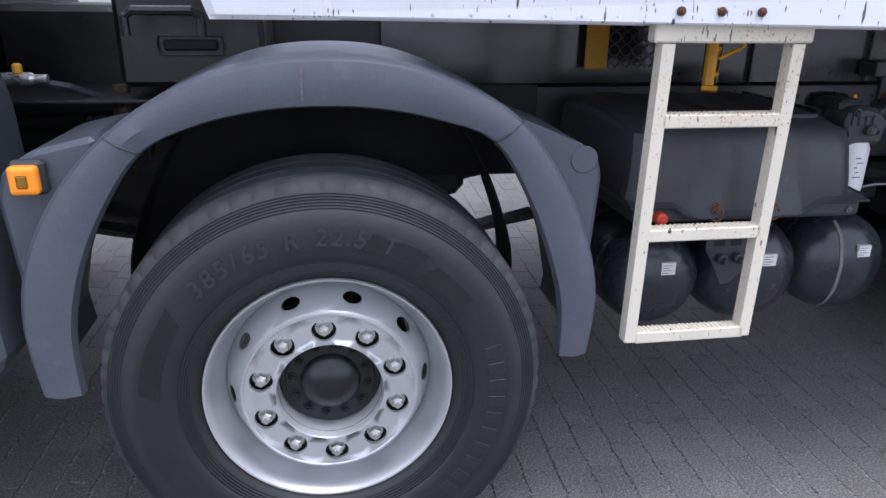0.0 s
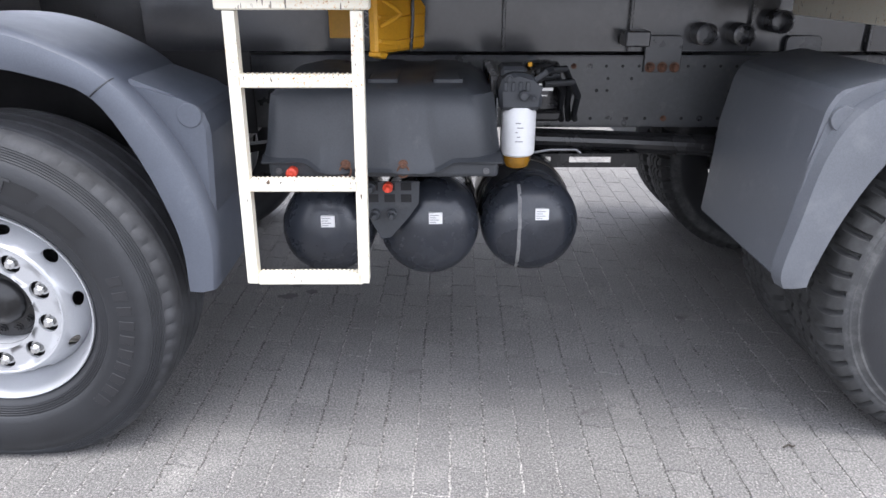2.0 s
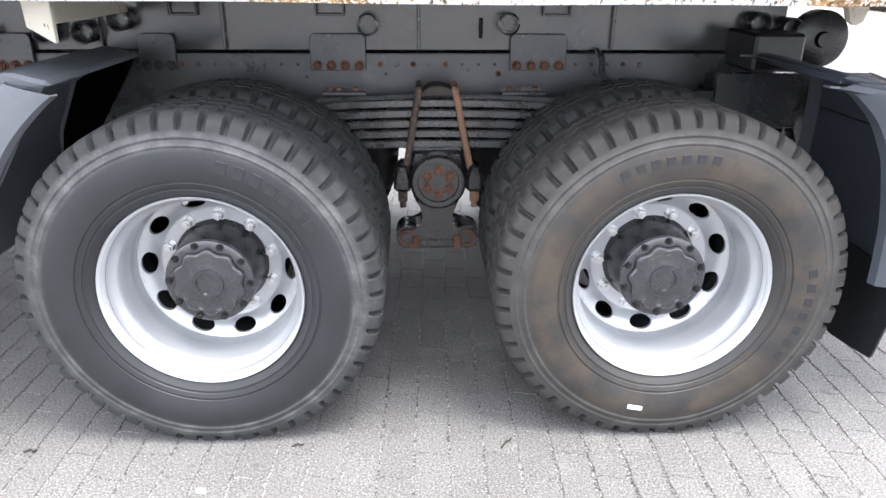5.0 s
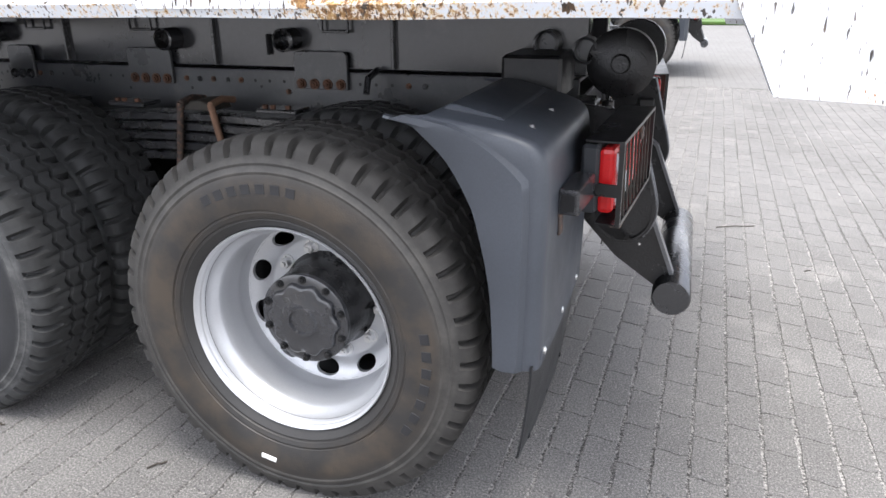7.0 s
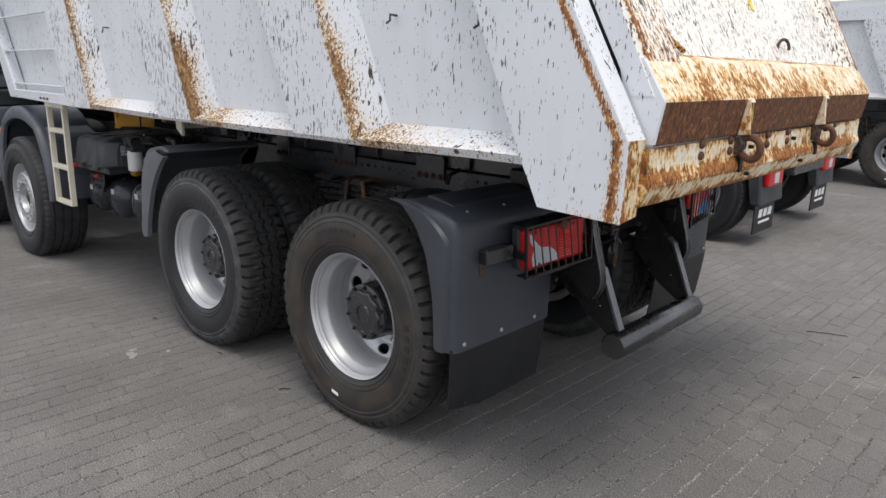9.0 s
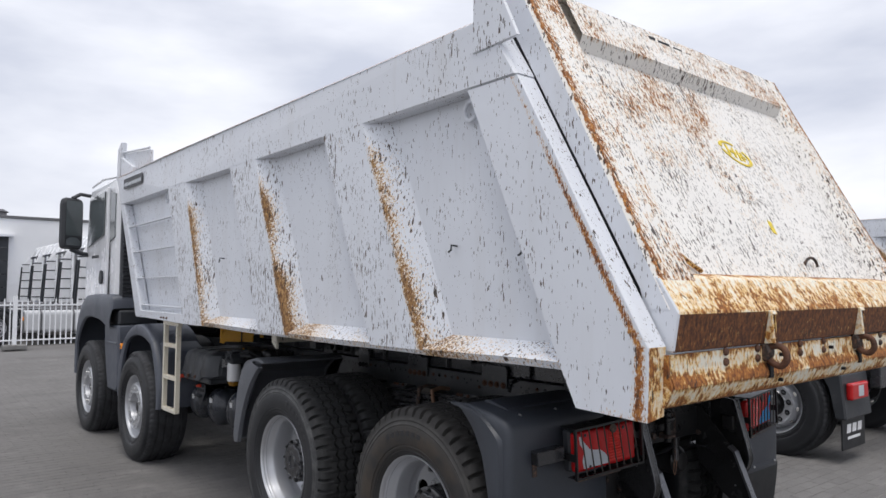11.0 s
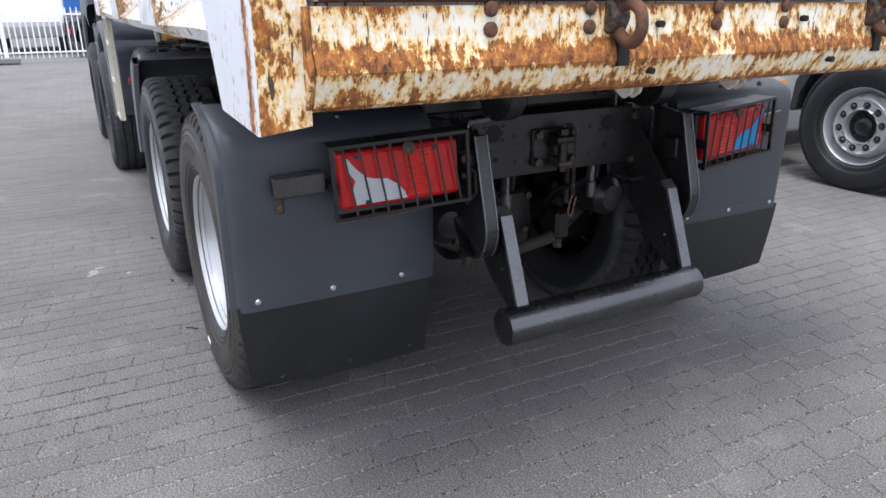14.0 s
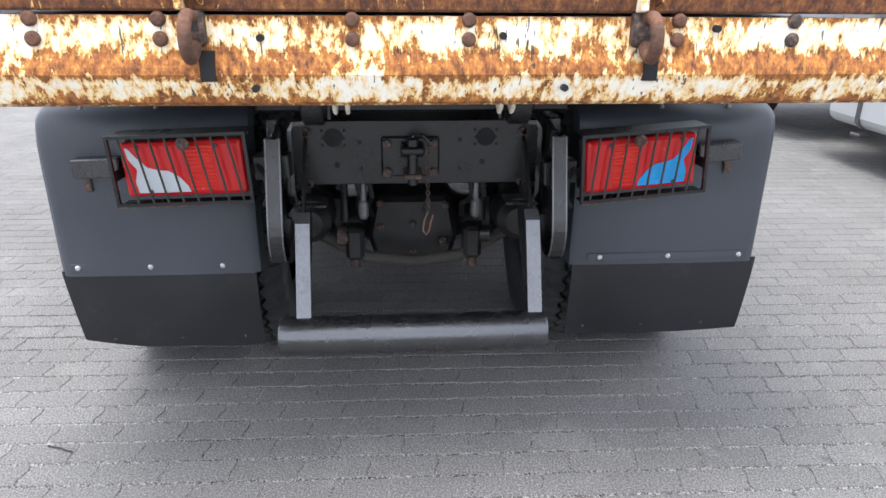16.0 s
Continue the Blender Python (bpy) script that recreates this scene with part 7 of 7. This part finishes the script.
mir.rotation_euler = (0, 0, radians(24))
# Dark pane and mirror piece below draw the reflection's dark and pale parts.
part("glass", box((0.045, -0.12, -0.20), (0.049, 0.11, 0.37), 0.0), M_GLASS, mir)
part("glass", prism([(-0.11, -0.36), (0.10, -0.36), (0.10, -0.30), (0.04, -0.23), (-0.06, -0.23), (-0.11, -0.27)], "x", 0.045, 0.049, 0), M_MIRROR, mir)
part("mirror_arm", tube([(0.0, 0.0, 0.42), (0.02, 0.10, 0.50), (0.05, 0.30, 0.48), (0.05, 0.36, 0.44)], 0.03, 10), M_PLASTIC_DARK, mir)
part("mirror_arm", tube([(0.0, 0.0, -0.42), (0.02, 0.12, -0.48), (0.05, 0.32, -0.52), (0.05, 0.36, -0.50)], 0.035, 10), M_PLASTIC_DARK, mir)
part("rear_pillar", box((-0.94, 0.075, 1.45), (-0.86, 0.30, 2.62), 0.02), M_PLASTIC_DARK, cab, "black air intake behind the cab")
for k in range(26):
    part("intake_slat", box((-0.862, 0.09, 1.50 + k * 0.043), (-0.848, 0.29, 1.522 + k * 0.043), 0.002), M_BLACK, cab)
part("roof_edge", tube([(-1.0, 0.06, 2.86), (-1.6, 0.055, 2.90), (-2.6, 0.06, 2.93)], 0.014, 8), M_CAB, cab)
# the cab narrows towards its front corners
for ob in [o for o in bpy.data.objects if o is cab or o is door or (o.parent in (cab, door) and o.name.split(".")[0] in ("window", "model_bar", "roof_edge"))]:
    for v in ob.data.vertices:
        v.co.y += max(0.0, -1.9 - v.co.x) * 0.16 * (1 if v.co.y < YC else -1)
# front wheel arch, steps and the panel between the two front axles
AO = curve([(-2.42, 0.60), (-2.43, 0.95), (-2.36, 1.22), (-2.20, 1.42), (-2.02, 1.53), (-1.80, 1.565), (-1.30, 1.57), (-0.98, 1.57), (-0.86, 1.54), (-0.83, 1.42)], 40)
AI = curve([(-2.35, 0.60), (-2.35, 0.90), (-2.28, 1.06), (-2.16, 1.18), (-2.00, 1.27), (-1.80, 1.30), (-1.50, 1.29), (-1.28, 1.26), (-1.10, 1.22), (-0.92, 1.20)], 40)
arch(AO, AI, -0.02, 0.60, "fender", "dark grey plastic cab fender")
sp = part("side_panel", prism([(-1.28, 1.24), (-0.76, 1.24), (-0.74, 1.16), (-0.72, 0.60), (-0.78, 0.545), (-1.10, 0.545), (-1.20, 0.80), (-1.24, 1.0)], "y", 0.03, 0.40, 0.02), M_PLASTIC, truck, "dark grey plastic panel between the front wheels")
part("panel_rib", box((-1.15, 0.018, 1.04), (-0.76, 0.034, 1.06), 0.004), M_PLASTIC, sp)
part("panel_top", box((-1.26, 0.05, 1.24), (-0.80, 0.45, 1.40), 0.02), M_PLASTIC_DARK, sp)
ab = part("air_box", prism([(-0.52, 1.16), (-0.20, 1.16), (-0.14, 1.22), (-0.14, 1.40), (-0.52, 1.40)], "y", 0.52, 0.88, 0.015), M_PIT, truck, "black box with a recessed grip")
part("grip", box((-0.40, 0.512, 1.255), (-0.26, 0.522, 1.285), 0.006), M_DARKHOLE, ab)
part("grip_rim", tube([(-0.41, 0.512, 1.245), (-0.25, 0.512, 1.245), (-0.245, 0.512, 1.27), (-0.25, 0.512, 1.295), (-0.41, 0.512, 1.295), (-0.415, 0.512, 1.27), (-0.41, 0.512, 1.245)], 0.003, 6), M_PIT, ab)
part("pedal_frame", tube([(-0.46, 0.40, 1.30), (-0.46, 0.40, 1.345), (-0.44, 0.40, 1.36), (-0.30, 0.40, 1.36), (-0.28, 0.40, 1.345), (-0.28, 0.40, 1.30)], 0.012, 8), M_BLACK_GLOSS, truck)
part("bumper", box((-3.30, 0.30, 0.35), (-2.55, 2 * YC - 0.30, 1.10), 0.05), M_PLASTIC_DARK, truck, "dark bumper")
part("engine", box((-2.9, 0.52, 0.60), (-0.98, 2 * YC - 0.52, 1.40), 0.05), M_PIT, truck)
# Black box added to shut out daylight above the gearbox.
part("engine_tunnel", box((-0.98, 0.93, 0.95), (0.26, 2 * YC - 0.93, 1.36), 0.02), M_PIT, truck)


# ---- the yard round the lorry ----
second = copy_thing(truck, Matrix.Translation((0.15, 10.7, 0)))
tagged(second, "white tipper truck with a chipped dump body, parked further off", "truck", "parked trucks")
tagged(truck, group="parked trucks")


def tractor_unit(name_label, x, y, turn=0.0):
    """A white tractor unit seen from behind: wheels, black mudguards with lamps, side skirts and cab."""
    t = thing("tractor_unit", name_label, "truck", (x, y, 0), "parked tractor units")
    t.rotation_euler = (0, 0, radians(turn))
    for wx, wy, flip in ((0, 0.0, False), (0, 2.42, True), (-4.35, 0.02, False), (-4.35, 2.40, True)):
        w = part("wheel", shared("steer_rim", steer_rim_mesh), None, t, "silver wheel", at=(wx, wy, HUB_STEER))
        w.rotation_euler = (0, radians(9 + wx * 20), math.pi if flip else 0)
        part("tyre", shared("steer_tyre", steer_tyre_mesh), None, w, "black road tyre")
        part("hub", shared("steer_hub", steer_hub_mesh), None, w, "black wheel hub")
        for k in range(10):
            a = radians(36 * k)
            part("wheel_nut", shared("steer_nut_dark", dark_nut_mesh), None, w, at=(0.1675 * math.sin(a), 0.010, 0.1675 * math.cos(a)))
    for wy in (0.0, 2.42 - 0.60):
        pts = [(-0.62, 0.55), (-0.60, 0.80), (-0.50, 0.97), (-0.30, 1.07), (0.0, 1.10), (0.35, 1.08), (0.58, 0.98), (0.66, 0.84), (0.70, 0.42), (0.60, 0.42), (0.57, 0.72), (0.48, 0.88), (0.28, 1.0), (0.0, 1.03), (-0.28, 1.0), (-0.48, 0.86), (-0.55, 0.72), (-0.57, 0.55)]
        g = part("mudguard", prism(pts, "y", wy - 0.02, wy + 0.62, 0.015), M_PLASTIC_DARK, t, "black plastic mudguard")
        lp = part("tail_lamp", box((0.675, wy + 0.05, 0.60), (0.735, wy + 0.45, 0.76), 0.02, 2), M_RED_LENS, t, "red tail lamp")
        part("lens", box((0.735, wy + 0.20, 0.63), (0.738, wy + 0.32, 0.73), 0.0), M_CLEAR_LENS, lp)
        fl = part("mud_flap", box((0.64, wy + 0.0, 0.13), (0.655, wy + 0.55, 0.45), 0.004), M_FLAP, t, "black mud flap with a white mark")
        for k in range(3):
            part("mark_bar", prism([(wy + 0.10 + k * 0.13, 0.285), (wy + 0.19 + k * 0.13, 0.285), (wy + 0.205 + k * 0.13, 0.365), (wy + 0.115 + k * 0.13, 0.365)], "x", 0.655, 0.659, 0), M_MARK, fl)
        part("mark_bar", box((0.655, wy + 0.12, 0.225), (0.659, wy + 0.42, 0.25), 0), M_MARK, fl)
    for yy in (0.80, 1.56):
        part("frame_rail", box((-4.4, yy, 0.72), (0.75, yy + 0.06, 0.98), 0.004), M_BLACK, t)
    part("cross_beam", box((0.66, 0.70, 0.66), (0.76, 1.72, 0.95), 0.01), M_BLACK, t)
    part("fifth_wheel", lathe([(0.46, 1.06), (0.50, 1.08), (0.50, 1.13), (0.44, 1.15)], 32, "z", (-0.1, 1.21, 0)), M_BLACK, t)
    for yy, e in ((-0.04, 1), (2.46, -1)):
        # long tanks with rounded edges, held by two straps
        prof = [(0.0, 0.40), (0.05, 0.345), (0.12, 0.325), (0.55, 0.325), (0.62, 0.40), (0.62, 0.90), (0.55, 0.98), (0.10, 0.98), (0.03, 0.95), (0.0, 0.88)]
        tk = part("side_tank", prism([(yy + e * a, z) for a, z in prof], "x", -2.44, -0.74, 0.025), M_TANK_WHITE, t, "white side tank held by straps")
        for x in (-2.02, -1.16):
            st = [(yy + e * (a if a > 0.1 else a - 0.008), z - (0.008 if z < 0.5 else 0)) for a, z in prof]
            part("strap", prism(st, "x", x - 0.028, x + 0.028, 0.003), M_NUT_DARK, tk, "grey steel strap")
            part("strap_foot", box((x - 0.06, min(yy, yy + e * 0.10), 0.275), (x + 0.06, max(yy, yy + e * 0.10), 0.300), 0.004), M_NUT_DARK, tk)
        part("side_marker", box((-0.71, min(yy - e * 0.012, yy), 0.70), (-0.665, max(yy - e * 0.012, yy), 0.80), 0.004), M_AMBER, tk)
    c = part("cab", prism([(-5.1, 0.45), (-2.98, 0.45), (-2.98, 2.9), (-3.2, 3.5), (-4.4, 3.7), (-4.95, 2.9), (-5.12, 1.6)], "y", -0.03, 2.45, 0.06), M_CAB, t, "white cab with tall side deflectors")
    part("cab_back", box((-2.985, 0.20, 0.75), (-2.95, 2.22, 3.05), 0.01), M_BLACK, t, "black cab rear wall")
    for yy in (0.34, 1.24, 2.0):
        part("back_panel", prism([(yy, 0.9), (yy + 0.42, 0.9), (yy + 0.30, 2.95), (yy + 0.06, 2.95)], "x", -2.95, -2.90, 0.01), M_CAB, t)
    for yy in (-0.03, 2.40):
        d = part("deflector", prism([(-2.98, 1.10), (-2.60, 1.10), (-2.68, 2.6), (-2.98, 3.2)], "y", yy, yy + 0.05, 0.015), M_CAB, t)
        part("edge_seal", prism([(-2.60, 1.10), (-2.52, 1.10), (-2.62, 2.6), (-2.68, 2.6)], "y", yy + 0.005, yy + 0.045, 0.004), M_PLASTIC_DARK, d)
        # Black strip stands for the shade in the gap behind the cab.
        part("gap_seal", box((-3.06, yy - 0.006, 1.0), (-2.97, yy + 0.056, 3.0), 0.004), M_PLASTIC_DARK, d)
        for k in range(5):
            part("deflector_clip", box((-2.98, yy - 0.008, 1.25 + k * 0.36), (-2.62 - k * 0.012, yy + 0.058, 1.29 + k * 0.36), 0.002), M_PLASTIC_DARK, d)
        part("side_marker", box((-3.20, yy - 0.010, 1.95), (-3.16, yy + 0.06, 2.15), 0.004), M_RED_LENS, d)
    part("catwalk", box((-2.9, 0.5, 0.99), (-1.0, 1.9, 1.02), 0.004), M_NUT_DARK, t)
    return t


def dark_nut_mesh():
    return add_hex(bmesh.new(), (0, 0, 0), 0.0165, 0.024), M_BLACK, False


tractor_unit("white tractor unit with black mudguards parked beside the tipper", 3.80, 5.02)
# a row of tractor units side by side behind the fence
for k in range(5):
    tractor_unit("white tractor unit parked in a row behind the fence", -18.65 - 2.75 * k, 0.85, -90)

# palisade fence with a concrete foot
FX = -14.6
fence = thing("fence", "white steel palisade fence on concrete feet", "fence", (FX, 2.0, 0))
bar_mesh = None
for k in range(96):
    y = -6.0 + k * 0.135
    if bar_mesh is None:
        o = part("bar", prism([(-0.016, 0.10), (0.016, 0.10), (0.016, 1.32), (0.0, 1.37), (-0.016, 1.32)], "x", -0.01, 0.01, 0), M_CAB, fence, at=(0, y, 0))
        bar_mesh = o.data
    else:
        part("bar", bar_mesh, None, fence, at=(0, y, 0))
for z in (0.24, 1.18):
    part("rail", box((0.012, -6.1, z - 0.02), (0.04, 7.0, z + 0.02), 0.003), M_CAB, fence)
for k in range(6):
    y = -6.0 + k * 2.55
    part("post", box((0.012, y - 0.05, 0.0), (0.10, y + 0.05, 1.42), 0.004), M_CAB, fence)
    part("foot", box((-0.10, y - 0.28, 0.0), (0.30, y + 0.28, 0.13), 0.02), M_CONCRETE, fence, "concrete foot")

# warehouse beyond the fence
hall = thing("warehouse", "long white warehouse with dark loading doors", "building", (-36, 8.4, 0))
part("wall", box((-12, -26, 0), (0, 24, 5.35), 0.02), M_HALL, hall, "white sandwich panel wall")
part("parapet", box((-12.1, -26.1, 5.35), (0.06, 24.1, 5.50), 0.01), M_NUT_DARK, hall, "grey roof edge")
for k in range(8):
    y = -24.4 + k * 5.6
    d = part("loading_door", box((0.0, y, 0.0), (0.05, y + 3.0, 4.35), 0.004), M_PLASTIC_DARK, hall, "dark roller door")
    for j in range(6):
        part("door_slat", box((0.05, y + 0.05, 0.25 + j * 0.7), (0.058, y + 2.95, 0.30 + j * 0.7), 0), M_BLACK, d)
    part("canopy", box((0.0, y - 0.2, 4.35), (0.5, y + 3.2, 4.50), 0.01), M_HALL, hall)
part("roof_vent", lathe([(0.35, 5.5), (0.35, 5.8), (0.45, 5.85), (0.2, 6.0)], 16, "z", (-2, -4.8, 0)), M_NUT_DARK, hall)
blue = thing("container", "blue steel box behind the parked tractors", "container", (-33.2, 1.6, 0))
part("box", box((-1.2, -1.2, 0.0), (1.2, 1.2, 3.05), 0.03), M_BLUE, blue)
part("door_rod", tube([(1.23, 0.3, 0.1), (1.23, 0.3, 2.6)], 0.03, 8), M_NUT, blue)
van = thing("panel_van", "white panel van parked behind the fence", "van", (-20.5, -0.9, 0))
part("body", prism([(-2.4, 0.45), (1.9, 0.45), (2.35, 0.85), (2.3, 1.15), (1.6, 1.35), (1.0, 2.15), (-2.3, 2.2), (-2.45, 1.9)], "y", -0.95, 0.95, 0.08), M_CAB, van)
for wx in (-1.5, 1.5):
    for wy in (-0.98, 0.74):
        part("wheel", lathe([(0.2, wy), (0.33, wy + 0.01), (0.34, wy + 0.22), (0.2, wy + 0.23)], 24, centre=(wx, 0, 0.34)), M_RUBBER, van)
part("window", prism([(1.02, 1.45), (1.5, 1.45), (1.0, 2.0), (0.4, 2.02), (0.4, 1.45)], "y", -0.965, -0.95, 0), M_GLASS, van)

# grass verge, crash barrier and hedge past the far tipper
verge = tagged(part("verge", box((-60, 27.0, -0.02), (60, 34.0, 0.10), 0.02), M_GRASS), "mown green grass verge beyond the yard", "grass", kind="stuff")
rail = thing("crash_barrier", "galvanised steel crash barrier on posts", "barrier", (0, 26.0, 0))
part("beam", box((-40, -0.03, 0.45), (40, 0.03, 0.75), 0.02), M_GALV, rail)
for k in range(28):
    part("post", box((-39 + k * 2.9, 0.03, 0.0), (-38.9 + k * 2.9, 0.13, 0.7), 0), M_GALV, rail)
far_fence = thing("picket_fence", "white and red picket fence beyond the barrier", "fence", (0, 36.0, 0))
pk = None
for k in range(120):
    x = -10 + k * 0.22
    if pk is None:
        o = part("picket", box((-0.05, -0.015, 0.0), (0.05, 0.015, 1.25), 0), M_CAB, far_fence, at=(x, 0, 0))
        pk = o.data
    else:
        part("picket", pk, None, far_fence, at=(x, 0, 0))
part("top_rail", box((-10, 0.015, 1.0), (16.4, 0.05, 1.12), 0), M_ORANGE, far_fence)


# ---- ground ----
bm = bmesh.new()
vs = [bm.verts.new(p) for p in ((-600, -600, -0.030), (600, -600, -0.030), (600, 600, -0.030), (-600, 600, -0.030))]
bm.faces.new(vs)
ground = tagged(part("ground", bm, M_FAR), "grey concrete block paving of a truck yard, worn and stained", "paving", kind="structure")
PX0, PX1, PY0, PY1 = -12.0, 9.0, -4.5, 9.5
part("joint_bed", box((PX0, PY0, -0.028), (PX1, PY1, -0.0030), 0), M_JOINT, ground)

# interlocking pavers: all share the same wavy outline, laid in staggered rows
PW, PL, GAP, END_GAP = 0.1083, 0.2196, 0.0036, 0.0016


def wave(v):
    """The wavy line of the long joints; it repeats with every half block."""
    return 0.0020 * math.sin(2 * math.pi * v / (PL / 2))


def outline(gap, end):
    left, right, low, high = [], [], [], []
    for k in range(13):
        v = PL * k / 12
        y = min(max(v, end), PL - end) - PL / 2
        left.append((-PW / 2 + gap + wave(v), y))
        right.append((PW / 2 - gap + wave(v), y))
    for k in range(1, 6):
        x = -PW / 2 + PW * k / 6
        e = (0.0058, 0.0058, 0.0, -0.0058, -0.0058)[k - 1]
        high.append((x, PL / 2 - end + e))
        low.append((x, end - PL / 2 + e))
    return left + high + right[::-1] + low[::-1]


n = len(outline(0.0, 0.0))
jit = random.Random(5)
VARIANTS = []
for q in range(20):
    wide = q >= 10   # towards the rear the long joints are washed out
    mid = [(x + jit.gauss(0, 0.0019 if wide else 0.0011), y + jit.gauss(0, 0.0010)) for x, y in outline(0.0054 if wide else GAP - 0.0004, 0.0020 if wide else END_GAP)]
    top = [(x * (1 - 0.016 - 0.03 * jit.random()), y * (1 - 0.008 - 0.015 * jit.random())) for x, y in mid]
    VARIANTS.append([(x, y, 0.0) for x, y in top] + [(x, y, -0.0018 - 0.0014 * jit.random()) for x, y in mid] + [(x, y, -0.02) for x, y in mid])
base_f = [tuple(range(n))] + [(i, n + i, n + (i + 1) % n, (i + 1) % n) for i in range(n)] + [(n + i, 2 * n + i, 2 * n + (i + 1) % n, n + (i + 1) % n) for i in range(n)]
paver_meshes = []
for vs in VARIANTS:
    pm = bpy.data.meshes.new("paver")
    pm.from_pydata(vs, [], base_f)
    pm.materials.append(M_PAVER)
    paver_meshes.append(pm)
rng = np.random.default_rng(7)
TILT = radians(-1.5)
ct, st = math.cos(TILT), math.sin(TILT)
shapes = [np.array(v) for v in VARIANTS]
rest_v, rest_f = [], []
count = 0
singles = 0
for i in range(int((PX1 - PX0) / PW)):
    for j in range(int((PY1 - PY0) / PL)):
        u = PX0 + (i + 0.5) * PW
        v = PY0 + (j + 0.5 + (0.5 if i % 2 else 0.0)) * PL
        x = u * ct - (v - 1.0) * st + 0.03
        y = 1.0 + u * st + (v - 1.0) * ct - 0.06
        q = int(rng.integers(10)) + (10 if x > 4.2 + 0.5 * math.sin(y * 1.7) else 0)
        bv = shapes[q]
        dz, ax, ay, rz = float(np.clip(rng.normal(0, 0.0004), -0.0006, 0.0008)), float(np.clip(rng.normal(0, 0.003), -0.005, 0.005)), float(np.clip(rng.normal(0, 0.005), -0.009, 0.009)), rng.normal(0, 0.005)
        if 4.9 < x < 6.6 and -0.3 < y < 3.2 and singles < 290 and x + y * 0.1 > 5.1:
            ob = part("paver", paver_meshes[q], None, ground, at=(x, y, dz - 0.0))
            ob.rotation_euler = (ax, ay, TILT + rz)
            singles += 1
            continue
        a = TILT + rz
        ca, sa = math.cos(a), math.sin(a)
        w = np.empty_like(bv)
        w[:, 0] = x + bv[:, 0] * ca - bv[:, 1] * sa
        w[:, 1] = y + bv[:, 0] * sa + bv[:, 1] * ca
        w[:, 2] = bv[:, 2] + dz + ax * bv[:, 1] - ay * bv[:, 0]
        rest_v.append(w)
        rest_f.extend([tuple(q + count for q in f) for f in base_f])
        count += len(bv)
me = bpy.data.meshes.new("paving_blocks")
me.from_pydata(np.concatenate(rest_v).tolist(), [], rest_f)
me.materials.append(M_PAVER)
blocks = new("paving_blocks", me)
blocks.parent = ground
tagged(blocks, kind="stuff")

# marks and litter on the paving
def patch(name, x, y, w, l, mat, label, category, seed, z=0.0035):
    r = random.Random(seed)
    bm = bmesh.new()
    pts = []
    for k in range(18):
        a = 2 * math.pi * k / 18
        f = 0.65 + 0.45 * r.random()
        pts.append((x + w * f * math.cos(a), y + l * f * math.sin(a)))
    add_prism(bm, pts, "z", z, -0.012)
    bmesh.ops.triangulate(bm, faces=bm.faces[:])
    return tagged(part(name, bm, mat), label, category)


for sx, sy, sw, sl, sd in ((2.88, -0.36, 0.05, 0.03, 3), (2.82, -0.33, 0.02, 0.03, 8), (2.93, -0.385, 0.025, 0.015, 9), (2.98, -0.19, 0.02, 0.016, 4)):
    patch("paint_smear", sx, sy, sw, sl, M_SMEAR, "pale dried smear on the paving", "stain", sd, 0.0012)
for sx, sy, sw, sl, sd in ((0.60, 1.11, 0.05, 0.03, 5), (0.63, 1.26, 0.03, 0.06, 6), (0.69, 1.39, 0.025, 0.04, 7), (0.70, 1.16, 0.03, 0.025, 11)):
    patch("oil_stain", sx, sy, sw, sl, M_OIL, "dark oil stain on the paving", "stain", sd, 0.0012)
for x, y, a, l in ((5.263, -0.027, 1.2, 0.05), (5.69, 2.97, 0.4, 0.12), (3.231, 0.004, 0.3, 0.018), (3.893, -0.003, 0.9, 0.03), (2.40, 0.0, 0.2, 0.02), (6.01, 2.33, 0.7, 0.02)):
    bm = tube([(x - l * math.cos(a), y - l * math.sin(a), 0.005), (x, y + 0.006, 0.007), (x + l * 0.5 * math.cos(a), y + l * 0.5 * math.sin(a) - 0.004, 0.006), (x + l * math.cos(a), y + l * math.sin(a), 0.005)], 0.0028, 6)
    tagged(part("twig", bm, M_TWIG), "small dark twig lying on the paving", "twig", "litter on the paving")
